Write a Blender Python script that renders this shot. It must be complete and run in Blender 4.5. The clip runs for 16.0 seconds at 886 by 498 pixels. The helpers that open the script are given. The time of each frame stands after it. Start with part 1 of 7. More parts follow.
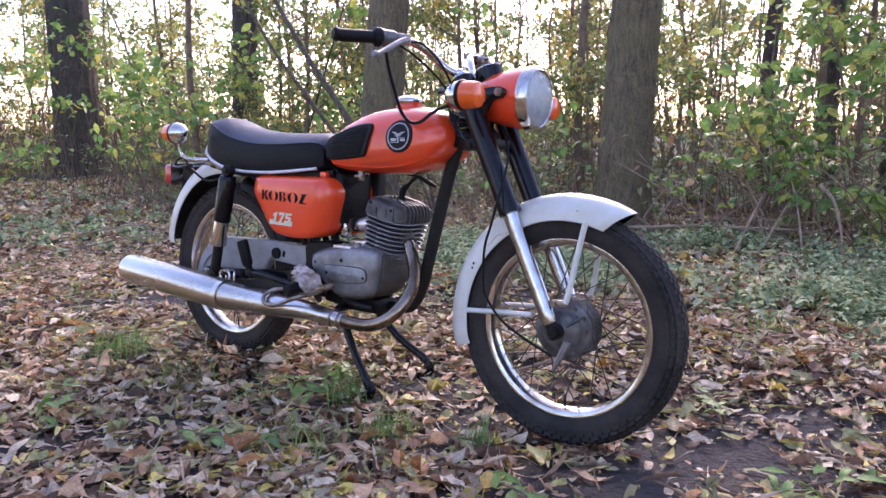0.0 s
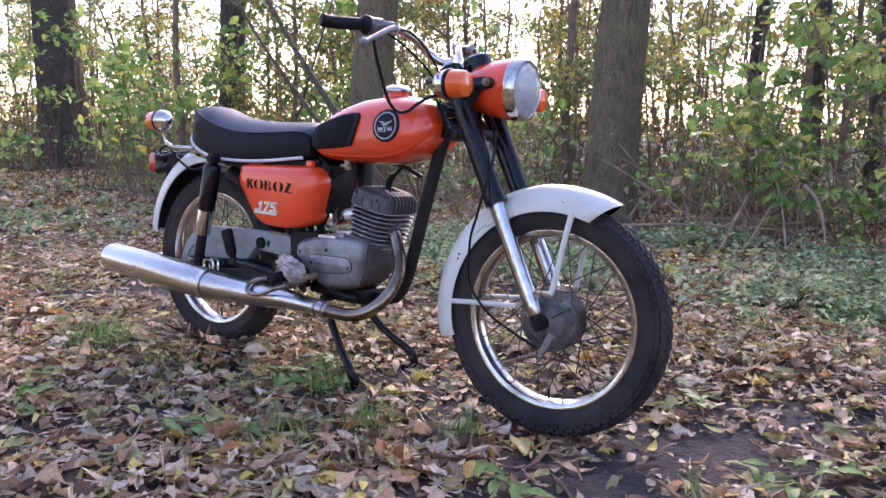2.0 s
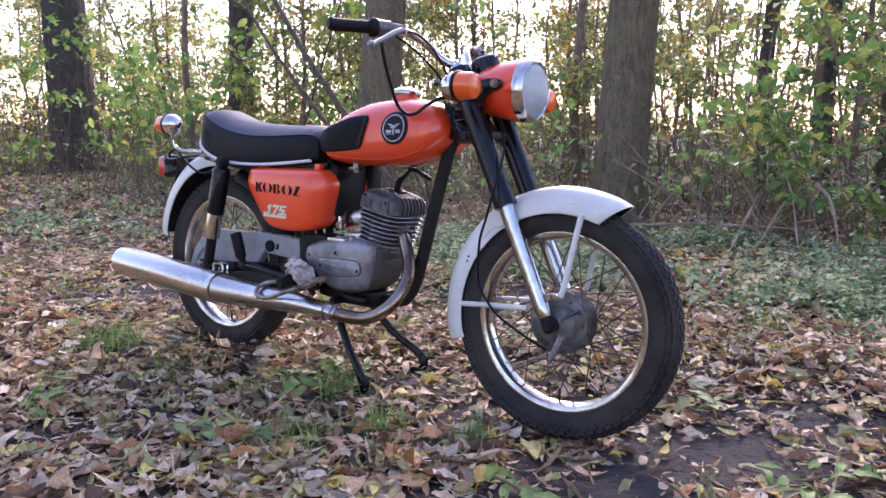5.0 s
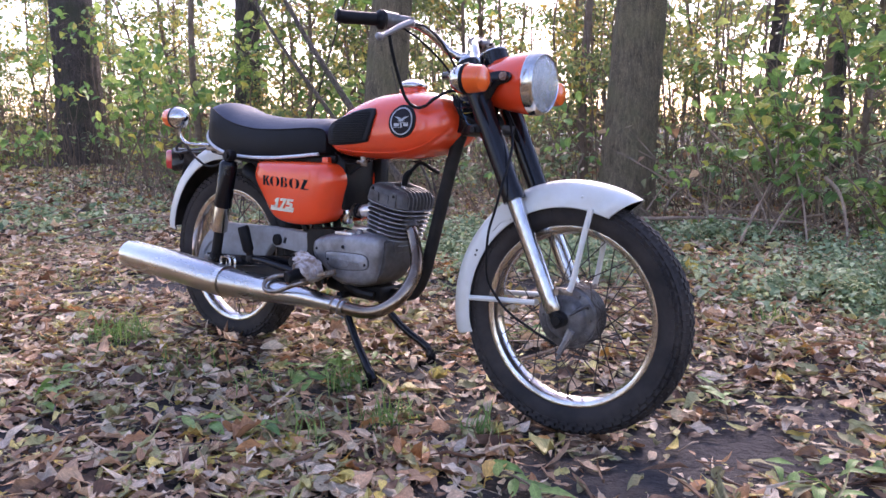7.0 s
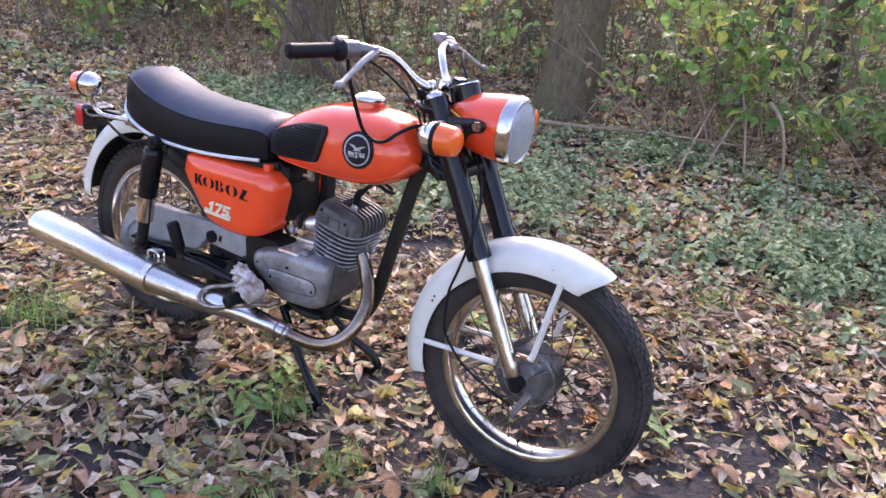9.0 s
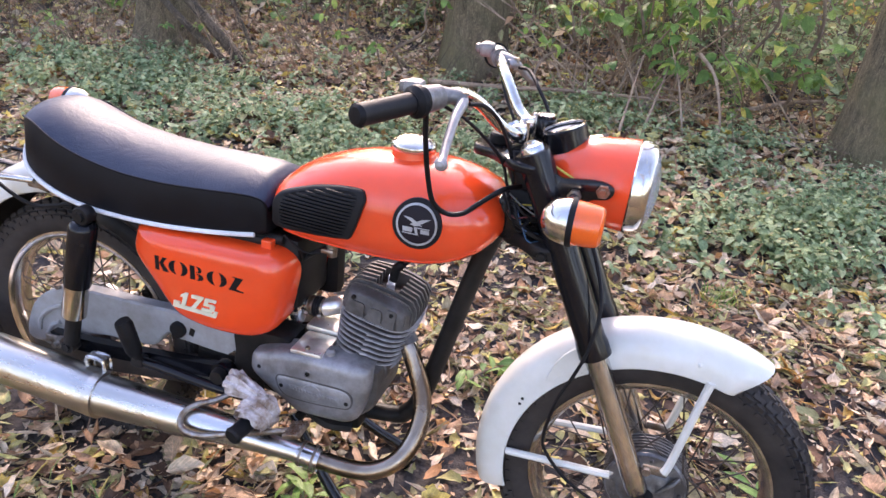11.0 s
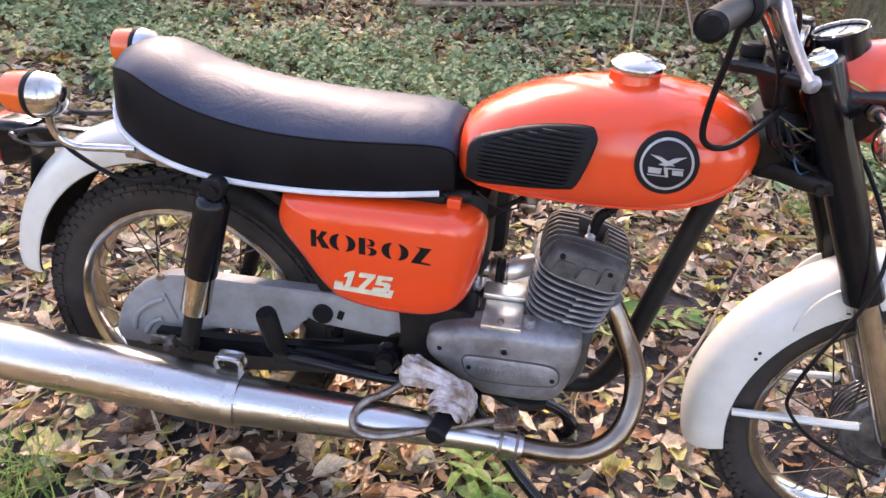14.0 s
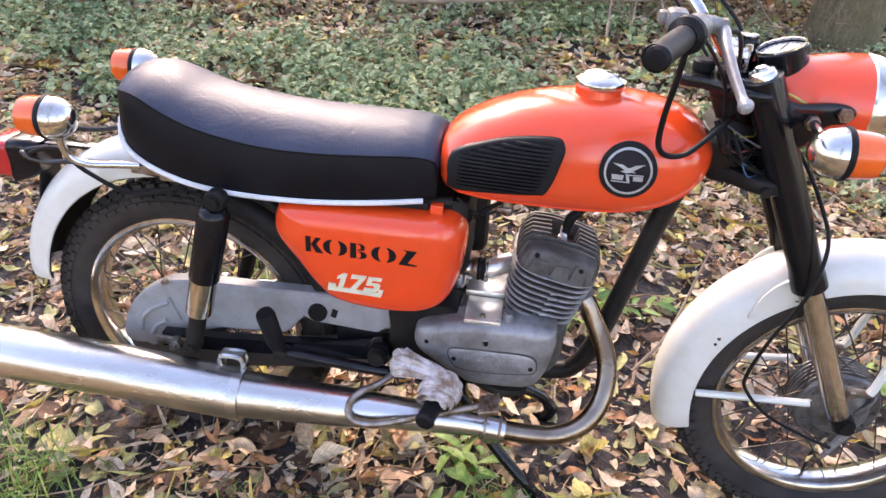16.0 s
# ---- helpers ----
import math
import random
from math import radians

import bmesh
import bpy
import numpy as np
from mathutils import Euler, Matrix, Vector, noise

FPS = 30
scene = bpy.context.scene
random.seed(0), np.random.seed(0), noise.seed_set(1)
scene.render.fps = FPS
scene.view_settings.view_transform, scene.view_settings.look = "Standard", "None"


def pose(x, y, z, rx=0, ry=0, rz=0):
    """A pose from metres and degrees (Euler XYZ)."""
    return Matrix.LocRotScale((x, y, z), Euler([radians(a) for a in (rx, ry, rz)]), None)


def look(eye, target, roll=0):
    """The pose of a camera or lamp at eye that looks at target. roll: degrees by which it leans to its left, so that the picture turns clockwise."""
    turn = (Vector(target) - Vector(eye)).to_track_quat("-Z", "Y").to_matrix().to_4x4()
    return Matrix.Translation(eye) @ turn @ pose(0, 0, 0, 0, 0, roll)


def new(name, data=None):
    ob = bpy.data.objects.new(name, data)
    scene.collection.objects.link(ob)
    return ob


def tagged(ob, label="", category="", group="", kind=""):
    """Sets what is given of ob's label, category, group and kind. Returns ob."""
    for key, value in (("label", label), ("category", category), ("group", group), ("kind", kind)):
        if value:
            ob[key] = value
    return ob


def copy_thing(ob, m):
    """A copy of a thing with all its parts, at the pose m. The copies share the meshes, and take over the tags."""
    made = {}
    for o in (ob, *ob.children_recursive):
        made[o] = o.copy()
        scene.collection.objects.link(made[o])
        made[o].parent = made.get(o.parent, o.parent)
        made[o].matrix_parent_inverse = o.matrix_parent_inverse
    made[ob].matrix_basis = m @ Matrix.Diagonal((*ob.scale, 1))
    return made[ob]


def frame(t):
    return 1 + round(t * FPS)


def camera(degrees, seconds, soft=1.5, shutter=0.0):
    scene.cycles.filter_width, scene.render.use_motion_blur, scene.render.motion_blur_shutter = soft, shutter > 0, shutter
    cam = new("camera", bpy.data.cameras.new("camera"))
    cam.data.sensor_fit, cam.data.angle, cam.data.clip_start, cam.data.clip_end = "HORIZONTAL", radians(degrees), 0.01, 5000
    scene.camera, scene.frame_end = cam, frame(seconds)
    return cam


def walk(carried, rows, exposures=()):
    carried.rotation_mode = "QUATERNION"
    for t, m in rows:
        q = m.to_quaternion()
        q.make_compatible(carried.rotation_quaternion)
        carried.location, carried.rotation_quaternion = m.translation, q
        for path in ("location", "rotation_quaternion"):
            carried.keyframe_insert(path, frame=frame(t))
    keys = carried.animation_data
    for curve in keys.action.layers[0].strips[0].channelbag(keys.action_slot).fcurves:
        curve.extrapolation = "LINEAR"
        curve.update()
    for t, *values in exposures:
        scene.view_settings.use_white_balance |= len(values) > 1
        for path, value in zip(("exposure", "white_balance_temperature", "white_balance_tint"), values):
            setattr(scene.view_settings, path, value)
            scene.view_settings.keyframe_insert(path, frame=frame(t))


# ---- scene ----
# ---- camera and walk ----
cam = camera(61.7, 16.0)
PATH = [
    (0.0, 2.2169, -1.7709, 0.8023, 81.135, 0.234, 35.413),
    (0.5, 2.2157, -1.7718, 0.797, 81.128, -0.091, 33.794),
    (1.0, 2.2149, -1.7718, 0.7904, 81.416, -0.695, 33.429),
    (1.5, 2.2152, -1.7695, 0.7831, 81.166, -0.438, 33.771),
    (2.0, 2.2167, -1.7659, 0.7778, 81.042, -0.659, 34.505),
    (2.5, 2.216, -1.7614, 0.7708, 81.296, -0.574, 34.644),
    (3.0, 2.2162, -1.7535, 0.7651, 81.286, -0.483, 34.786),
    (3.5, 2.2189, -1.7426, 0.7581, 81.458, -0.313, 35.096),
    (4.0, 2.2155, -1.7533, 0.7724, 81.228, -0.257, 34.897),
    (6.5, 2.2088, -1.7599, 0.7866, 80.932, -0.125, 35.622),
    (7.0, 2.2018, -1.7537, 0.7834, 80.524, -0.175, 35.637),
    (7.5, 2.1746, -1.7379, 0.7894, 78.926, -0.581, 36.349),
    (8.0, 2.0617, -1.6787, 0.9319, 75.108, -2.611, 32.879),
    (8.2, 2.0315, -1.6556, 1.0522, 73.019, -3.693, 31.899),
    (10.3, 1.5739, -1.363, 1.4129, 61.637, -4.451, 29.024),
    (10.5, 1.4716, -1.3247, 1.3969, 62.61, -3.971, 25.505),
    (11.0, 1.2308, -1.2377, 1.3847, 62.405, -4.331, 17.816),
    (11.5, 1.087, -1.1005, 1.3176, 61.859, -4.603, 13.555),
    (12.0, 0.9653, -0.9565, 1.2746, 61.272, -4.138, 8.263),
    (12.5, 0.8865, -0.9331, 1.2884, 60.478, -3.985, 4.889),
    (13.0, 0.8152, -1.0022, 1.3116, 59.508, -4.008, 2.568),
    (13.5, 0.732, -1.0944, 1.2918, 57.899, -2.803, 6.782),
    (14.0, 0.6818, -1.1273, 1.27, 57.433, -2.544, 10.242),
    (14.5, 0.6613, -1.1197, 1.2427, 56.441, -2.784, 11.062),
    (15.0, 0.6555, -1.117, 1.2387, 55.782, -2.618, 10.358),
    (15.5, 0.6716, -1.1743, 1.3117, 55.581, -1.947, 10.401),
    (16.0, 0.6962, -1.2073, 1.3518, 56.594, -2.003, 8.633),
]
walk(cam, [(r[0], pose(*r[1:])) for r in PATH], exposures=[(0.0, 2.04, 6280, 36), (7.2, 2.10, 6280, 36), (8.0, 2.20, 6400, 35), (10.4, 2.64, 6980, 30), (12.0, 2.58, 7300, 30), (13.0, 2.82, 7450, 27), (13.8, 2.63, 7400, 29), (14.8, 2.58, 7400, 29), (16.0, 2.71, 7400, 28)])

# ---- world and light ----
world = bpy.data.worlds.new("world")
scene.world = world
world.use_nodes = True
wn = world.node_tree.nodes
sky = wn.new("ShaderNodeTexSky")
sky.sky_type = "NISHITA"
sky.sun_disc = False
SUN_EL, SUN_AZ = radians(33), radians(-24)
sky.sun_elevation = SUN_EL
sky.sun_rotation = SUN_AZ
sky.air_density, sky.dust_density, sky.ozone_density = 1.0, 1.3, 0.8
wn["Background"].inputs["Strength"].default_value = 0.15
world.node_tree.links.new(sky.outputs["Color"], wn["Background"].inputs["Color"])
sun_data = bpy.data.lights.new("sun", "SUN")
sun_data.energy, sun_data.angle, sun_data.color = 1.5, radians(15), (1.0, 0.92, 0.8)
sun = new("sun", sun_data)
sun_way = Vector((math.sin(SUN_AZ) * math.cos(SUN_EL), math.cos(SUN_AZ) * math.cos(SUN_EL), math.sin(SUN_EL)))
sun.matrix_world = look(sun_way * 30, (0, 0, 0))


# ---- materials ----
def node(tree, kind, **values):
    n = tree.nodes.new(kind)
    for key, value in values.items():
        n.inputs[key.replace("_", " ")].default_value = value
    return n


def ramp_of(tree, stops, source):
    r = tree.nodes.new("ShaderNodeValToRGB")
    e = r.color_ramp.elements
    while len(e) < len(stops):
        e.new(0.5)
    for k, (p, c) in enumerate(stops):
        e[k].position, e[k].color = p, (*c, 1)
    tree.links.new(source, r.inputs["Fac"])
    return r


def paint(name, base, rough=0.5, metal=0.0, worn=None, amount=0.5, scale=8.0, fine=120.0, bump=0.05, depth=0.002, coat=0.0, spread=0.12, squash=(1, 1, 1), shine=0.5):
    """A surface with two scales of variation: broad wear towards the colour worn, and fine grain in relief and gloss."""
    m = bpy.data.materials.new(name)
    m.use_nodes = True
    t = m.node_tree
    b = t.nodes["Principled BSDF"]
    co = t.nodes.new("ShaderNodeTexCoord")
    mp = t.nodes.new("ShaderNodeMapping")
    mp.inputs["Scale"].default_value = squash
    t.links.new(co.outputs["Object"], mp.inputs["Vector"])
    big = node(t, "ShaderNodeTexNoise", Scale=scale, Detail=6.0, Roughness=0.65)
    small = node(t, "ShaderNodeTexNoise", Scale=fine, Detail=4.0, Roughness=0.6)
    for n in (big, small):
        t.links.new(mp.outputs["Vector"], n.inputs["Vector"])
    worn = worn or tuple(c * 0.75 for c in base)
    r = ramp_of(t, [(max(0.02, 0.62 - amount * 0.3 - 0.06), base), (min(0.98, 0.78 - amount * 0.2), worn)], big.outputs["Fac"])
    mix = t.nodes.new("ShaderNodeMix")
    mix.data_type, mix.blend_type = "RGBA", "MULTIPLY"
    mix.inputs["Factor"].default_value = spread * 2
    t.links.new(r.outputs["Color"], mix.inputs["A"])
    t.links.new(small.outputs["Color"], mix.inputs["B"])
    grey = t.nodes.new("ShaderNodeRGBToBW")
    t.links.new(small.outputs["Color"], grey.inputs["Color"])
    t.links.new(grey.outputs["Val"], mix.inputs["B"])
    t.links.new(mix.outputs["Result"], b.inputs["Base Color"])
    rr = node(t, "ShaderNodeMapRange", To_Min=max(0.02, rough - 0.08), To_Max=min(1, rough + 0.12))
    t.links.new(big.outputs["Fac"], rr.inputs["Value"])
    t.links.new(rr.outputs["Result"], b.inputs["Roughness"])
    b.inputs["Metallic"].default_value = metal
    b.inputs["Coat Weight"].default_value = coat
    b.inputs["Coat Roughness"].default_value = 0.08
    b.inputs["Specular IOR Level"].default_value = shine
    bp = node(t, "ShaderNodeBump", Strength=bump, Distance=depth)
    t.links.new(small.outputs["Fac"], bp.inputs["Height"])
    t.links.new(bp.outputs["Normal"], b.inputs["Normal"])
    return m


def leaf_paint(name, stops, rough=0.55, through_light=0.35, fine=60.0, veins=0.0):
    """Leaves: each one its own colour out of the ramp, with blotches, and some light through."""
    m = bpy.data.materials.new(name)
    m.use_nodes = True
    t = m.node_tree
    b = t.nodes["Principled BSDF"]
    geo = t.nodes.new("ShaderNodeNewGeometry")
    r = ramp_of(t, stops, geo.outputs["Random Per Island"])
    co = t.nodes.new("ShaderNodeTexCoord")
    n = node(t, "ShaderNodeTexNoise", Scale=fine, Detail=5.0, Roughness=0.7)
    t.links.new(co.outputs["Object"], n.inputs["Vector"])
    rr = node(t, "ShaderNodeMapRange", From_Min=0.3, From_Max=0.7, To_Min=0.62, To_Max=1.25)
    t.links.new(n.outputs["Fac"], rr.inputs["Value"])
    mix = t.nodes.new("ShaderNodeMix")
    mix.data_type, mix.blend_type = "RGBA", "MULTIPLY"
    mix.inputs["Factor"].default_value = 1.0
    t.links.new(r.outputs["Color"], mix.inputs["A"])
    t.links.new(rr.outputs["Result"], mix.inputs["B"])
    height = n.outputs["Fac"]
    if veins:
        sep = t.nodes.new("ShaderNodeSeparateXYZ")
        t.links.new(co.outputs["UV"], sep.inputs["Vector"])

        def sum_of(kind, a, c):
            q = t.nodes.new("ShaderNodeMath")
            q.operation = kind
            for k, value in enumerate((a, c)):
                if isinstance(value, float):
                    q.inputs[k].default_value = value
                elif value is not None:
                    t.links.new(value, q.inputs[k])
            return q.outputs[0]

        off = sum_of("ABSOLUTE", sum_of("SUBTRACT", sep.outputs["Y"], 0.5), None)
        wave = sum_of("SINE", sum_of("SUBTRACT", sum_of("MULTIPLY", sep.outputs["X"], 46.0), sum_of("MULTIPLY", off, 34.0)), None)
        line = sum_of("MAXIMUM", sum_of("GREATER_THAN", wave, 0.86), sum_of("LESS_THAN", off, 0.035))
        rim = sum_of("GREATER_THAN", sum_of("ADD", off, sum_of("MULTIPLY", n.outputs["Fac"], 0.16)), 0.53)
        gain = sum_of("SUBTRACT", sum_of("ADD", 1.0, sum_of("MULTIPLY", line, veins)), sum_of("MULTIPLY", rim, 0.3))
        lit = t.nodes.new("ShaderNodeMix")
        lit.data_type, lit.blend_type = "RGBA", "MULTIPLY"
        lit.inputs["Factor"].default_value = 1.0
        t.links.new(mix.outputs["Result"], lit.inputs["A"])
        t.links.new(gain, lit.inputs["B"])
        mix = lit
        height = sum_of("ADD", n.outputs["Fac"], sum_of("MULTIPLY", line, -0.25))
    t.links.new(mix.outputs["Result"], b.inputs["Base Color"])
    b.inputs["Roughness"].default_value = rough
    b.inputs["Specular IOR Level"].default_value = 0.28
    bp = node(t, "ShaderNodeBump", Strength=0.35, Distance=0.004)
    t.links.new(height, bp.inputs["Height"])
    t.links.new(bp.outputs["Normal"], b.inputs["Normal"])
    tr = t.nodes.new("ShaderNodeBsdfTranslucent")
    t.links.new(mix.outputs["Result"], tr.inputs["Color"])
    sh = t.nodes.new("ShaderNodeMixShader")
    sh.inputs[0].default_value = through_light
    t.links.new(b.outputs[0], sh.inputs[1])
    t.links.new(tr.outputs[0], sh.inputs[2])
    t.links.new(sh.outputs[0], t.nodes["Material Output"].inputs["Surface"])
    return m


def bark_paint(name, dark, light, moss=None, scale=9.0):
    m = bpy.data.materials.new(name)
    m.use_nodes = True
    t = m.node_tree
    b = t.nodes["Principled BSDF"]
    co = t.nodes.new("ShaderNodeTexCoord")
    mp = t.nodes.new("ShaderNodeMapping")
    mp.inputs["Scale"].default_value = (1, 1, 0.3)
    t.links.new(co.outputs["Object"], mp.inputs["Vector"])
    v = node(t, "ShaderNodeTexVoronoi", Scale=scale * 3.2)
    v.feature = "DISTANCE_TO_EDGE"
    n = node(t, "ShaderNodeTexNoise", Scale=scale * 2.0, Detail=8.0, Roughness=0.7)
    big = node(t, "ShaderNodeTexNoise", Scale=1.7, Detail=4.0)
    warp = t.nodes.new("ShaderNodeMix")
    warp.data_type, warp.blend_type = "RGBA", "LINEAR_LIGHT"
    warp.inputs["Factor"].default_value = 0.12
    t.links.new(mp.outputs["Vector"], n.inputs["Vector"])
    t.links.new(mp.outputs["Vector"], warp.inputs["A"])
    t.links.new(n.outputs["Color"], warp.inputs["B"])
    t.links.new(warp.outputs["Result"], v.inputs["Vector"])
    t.links.new(co.outputs["Object"], big.inputs["Vector"])
    mul = t.nodes.new("ShaderNodeMath")
    mul.operation = "MULTIPLY_ADD"
    mul.inputs[1].default_value, mul.inputs[2].default_value = 1.3, 0.0
    t.links.new(v.outputs["Distance"], mul.inputs[0])
    add = t.nodes.new("ShaderNodeMath")
    add.operation = "ADD"
    t.links.new(mul.outputs[0], add.inputs[0])
    t.links.new(n.outputs["Fac"], add.inputs[1])
    r = ramp_of(t, [(0.42, dark), (0.95, light)], add.outputs[0])
    out = r
    mix = t.nodes.new("ShaderNodeMix")
    mix.data_type = "RGBA"
    rr = node(t, "ShaderNodeMapRange", From_Min=0.5, From_Max=0.68, To_Min=0.0, To_Max=0.75)
    t.links.new(big.outputs["Fac"], rr.inputs["Value"])
    t.links.new(rr.outputs["Result"], mix.inputs["Factor"])
    t.links.new(out.outputs["Color"], mix.inputs["A"])
    mix.inputs["B"].default_value = (*(moss or tuple(c * 0.6 for c in light)), 1)
    t.links.new(mix.outputs["Result"], b.inputs["Base Color"])
    b.inputs["Roughness"].default_value = 0.9
    bp = node(t, "ShaderNodeBump", Strength=0.8, Distance=0.02)
    t.links.new(add.outputs[0], bp.inputs["Height"])
    t.links.new(bp.outputs["Normal"], b.inputs["Normal"])
    return m


ORANGE = paint("orange_enamel", (0.86, 0.068, 0.012), 0.2, worn=(0.72, 0.067, 0.018), scale=5, fine=12, bump=0.1, depth=0.004, shine=0.4, coat=0.6, spread=0.05)
WHITE = paint("white_enamel", (0.66, 0.66, 0.61), 0.3, worn=(0.62, 0.61, 0.53), scale=14, fine=40, bump=0.04, coat=0.3, spread=0.08)
BLACK = paint("black_enamel", (0.005, 0.005, 0.007), 0.15, worn=(0.009, 0.009, 0.010), scale=20, fine=60, bump=0.03, coat=0.0, shine=0.28)
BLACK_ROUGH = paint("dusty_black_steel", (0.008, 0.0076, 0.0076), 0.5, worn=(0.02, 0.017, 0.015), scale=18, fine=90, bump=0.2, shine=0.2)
# Blue sky sheen is put into this base; the side vinyl lacks it.
SEAT_TOP = paint("black_vinyl_blue_sheen", (0.014, 0.024, 0.048), 0.5, worn=(0.026, 0.036, 0.062), amount=0.7, scale=13, fine=240, bump=0.3, depth=0.0014, shine=0.36)
st = SEAT_TOP.node_tree
st.nodes["Principled BSDF"].inputs["IOR"].default_value = 1.48
wrinkle = node(st, "ShaderNodeTexNoise", Scale=9.0, Detail=6.0, Roughness=0.62, Distortion=1.8)
wrinkle_bump = node(st, "ShaderNodeBump", Strength=0.35, Distance=0.006)
st.links.new(st.nodes["Mapping"].outputs["Vector"], wrinkle.inputs["Vector"])
st.links.new(wrinkle.outputs["Fac"], wrinkle_bump.inputs["Height"])
st.links.new(st.nodes["Bump"].outputs["Normal"], wrinkle_bump.inputs["Normal"])
st.links.new(wrinkle_bump.outputs["Normal"], st.nodes["Principled BSDF"].inputs["Normal"])
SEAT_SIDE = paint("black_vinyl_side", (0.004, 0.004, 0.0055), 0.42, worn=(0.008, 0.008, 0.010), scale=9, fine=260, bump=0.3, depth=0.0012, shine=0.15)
RUBBER = paint("black_rubber", (0.006, 0.006, 0.007), 0.55, worn=(0.013, 0.012, 0.012), scale=14, fine=110, bump=0.2, shine=0.18)
TYRE = paint("tyre_rubber", (0.019, 0.017, 0.017), 0.7, worn=(0.05, 0.042, 0.037), amount=0.7, scale=10, fine=90, bump=0.25, shine=0.25)
CHROME = paint("chrome", (0.66, 0.65, 0.62), 0.13, 1.0, worn=(0.42, 0.37, 0.3), amount=0.5, scale=12, fine=160, bump=0.04, spread=0.06)
CHROME_OLD = paint("worn_chrome", (0.68, 0.68, 0.68), 0.17, 1.0, worn=(0.42, 0.40, 0.37), amount=0.6, scale=16, fine=140, bump=0.08)
MUFFLER = paint("muffler_chrome", (0.64, 0.63, 0.61), 0.25, 1.0, worn=(0.47, 0.44, 0.39), amount=0.6, scale=7, fine=60, bump=0.02, spread=0.03, squash=(0.25, 1, 1))
MIRROR = paint("silvered_reflector", (0.9, 0.92, 0.95), 0.42, 1.0, worn=(0.82, 0.84, 0.86), scale=30, fine=200, bump=0.02, spread=0.02)
PIPE = paint("heat_stained_chrome", (0.42, 0.355, 0.285), 0.24, 1.0, worn=(0.16, 0.11, 0.075), amount=0.9, scale=9, fine=120, bump=0.06)
ALLOY = paint("cast_alloy", (0.36, 0.36, 0.37), 0.4, 0.35, worn=(0.17, 0.16, 0.155), amount=0.9, scale=14, fine=180, bump=0.25)
# Soot, and shade between the cylinder fins, in one dark colour.
ALLOY_DARK = paint("sooty_shaded_cast_iron", (0.095, 0.092, 0.092), 0.5, 0.2, worn=(0.08, 0.07, 0.062), amount=0.8, scale=22, fine=170, bump=0.35)
RUST = paint("rusty_bare_spot", (0.06, 0.04, 0.03), 0.8, worn=(0.16, 0.08, 0.04), scale=60, fine=200, bump=0.3)
DUSTY = paint("dusty_dark_grey_enamel", (0.075, 0.07, 0.066), 0.75, worn=(0.12, 0.105, 0.09), amount=0.8, scale=10, fine=90, bump=0.2, shine=0.3)
ALLOY_OILY = paint("oily_cast_alloy", (0.13, 0.125, 0.12), 0.45, 0.25, worn=(0.06, 0.052, 0.045), amount=0.9, scale=16, fine=170, bump=0.25)
# Shade between the cooling fins, put into the core's colour.
GAP_SHADE = paint("fin_gap_shade", (0.03, 0.027, 0.025), 0.6, 0.0, worn=(0.05, 0.043, 0.038), scale=25, fine=150, bump=0.3, shine=0.3)
HEAD_ALLOY = paint("weathered_head_alloy", (0.135, 0.13, 0.126), 0.6, 0.25, worn=(0.06, 0.055, 0.05), amount=0.8, scale=18, fine=170, bump=0.35)
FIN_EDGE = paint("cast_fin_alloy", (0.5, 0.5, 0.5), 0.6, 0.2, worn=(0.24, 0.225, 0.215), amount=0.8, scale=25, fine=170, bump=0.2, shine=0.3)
PERCH = paint("dull_lever_alloy", (0.3, 0.295, 0.29), 0.42, 0.4, worn=(0.12, 0.11, 0.1), amount=0.9, scale=30, fine=170, bump=0.2)
GREY = paint("grey_enamel", (0.34, 0.35, 0.36), 0.52, worn=(0.24, 0.23, 0.22), amount=0.7, scale=11, fine=70, bump=0.08, coat=0.0, shine=0.3)
SILVER = paint("silver_enamel", (0.45, 0.46, 0.47), 0.4, 0.3, worn=(0.32, 0.31, 0.3), scale=10, fine=80, bump=0.06)
HUB = paint("dull_hub_alloy", (0.25, 0.245, 0.245), 0.36, 0.45, worn=(0.075, 0.07, 0.067), amount=0.9, scale=20, fine=120, bump=0.2)
STEEL = paint("bare_steel", (0.42, 0.4, 0.37), 0.38, 0.9, worn=(0.2, 0.13, 0.08), amount=0.8, scale=40, fine=200, bump=0.1)
SPOKE = paint("dull_spoke_steel", (0.11, 0.1, 0.095), 0.45, 0.7, worn=(0.06, 0.045, 0.035), amount=0.8, scale=40, fine=200, bump=0.1)
# Base lifted towards white to stand in for sun on the gearbox plate.
LID = paint("brightened_polished_alloy", (0.93, 0.90, 0.85), 0.28, 0.75, worn=(0.74, 0.68, 0.58), amount=0.6, scale=25, fine=120, bump=0.08)
CREAM = paint("cream_letter_plastic", (0.72, 0.68, 0.5), 0.4, worn=(0.6, 0.55, 0.38), scale=40)
INK = paint("black_stencil_paint", (0.008, 0.007, 0.007), 0.7, worn=(0.03, 0.012, 0.01), amount=0.3, scale=60, shine=0.15)
AMBER = paint("amber_plastic", (0.9, 0.13, 0.012), 0.2, worn=(0.8, 0.1, 0.012), fine=300, bump=0.15, coat=0.5)
RED = paint("red_plastic", (0.5, 0.012, 0.015), 0.2, worn=(0.38, 0.01, 0.012), fine=300, bump=0.1, coat=0.5)
CLOTH = paint("oily_white_rag", (0.7, 0.64, 0.62), 0.9, worn=(0.24, 0.16, 0.105), amount=0.72, scale=34, fine=300, bump=0.3)
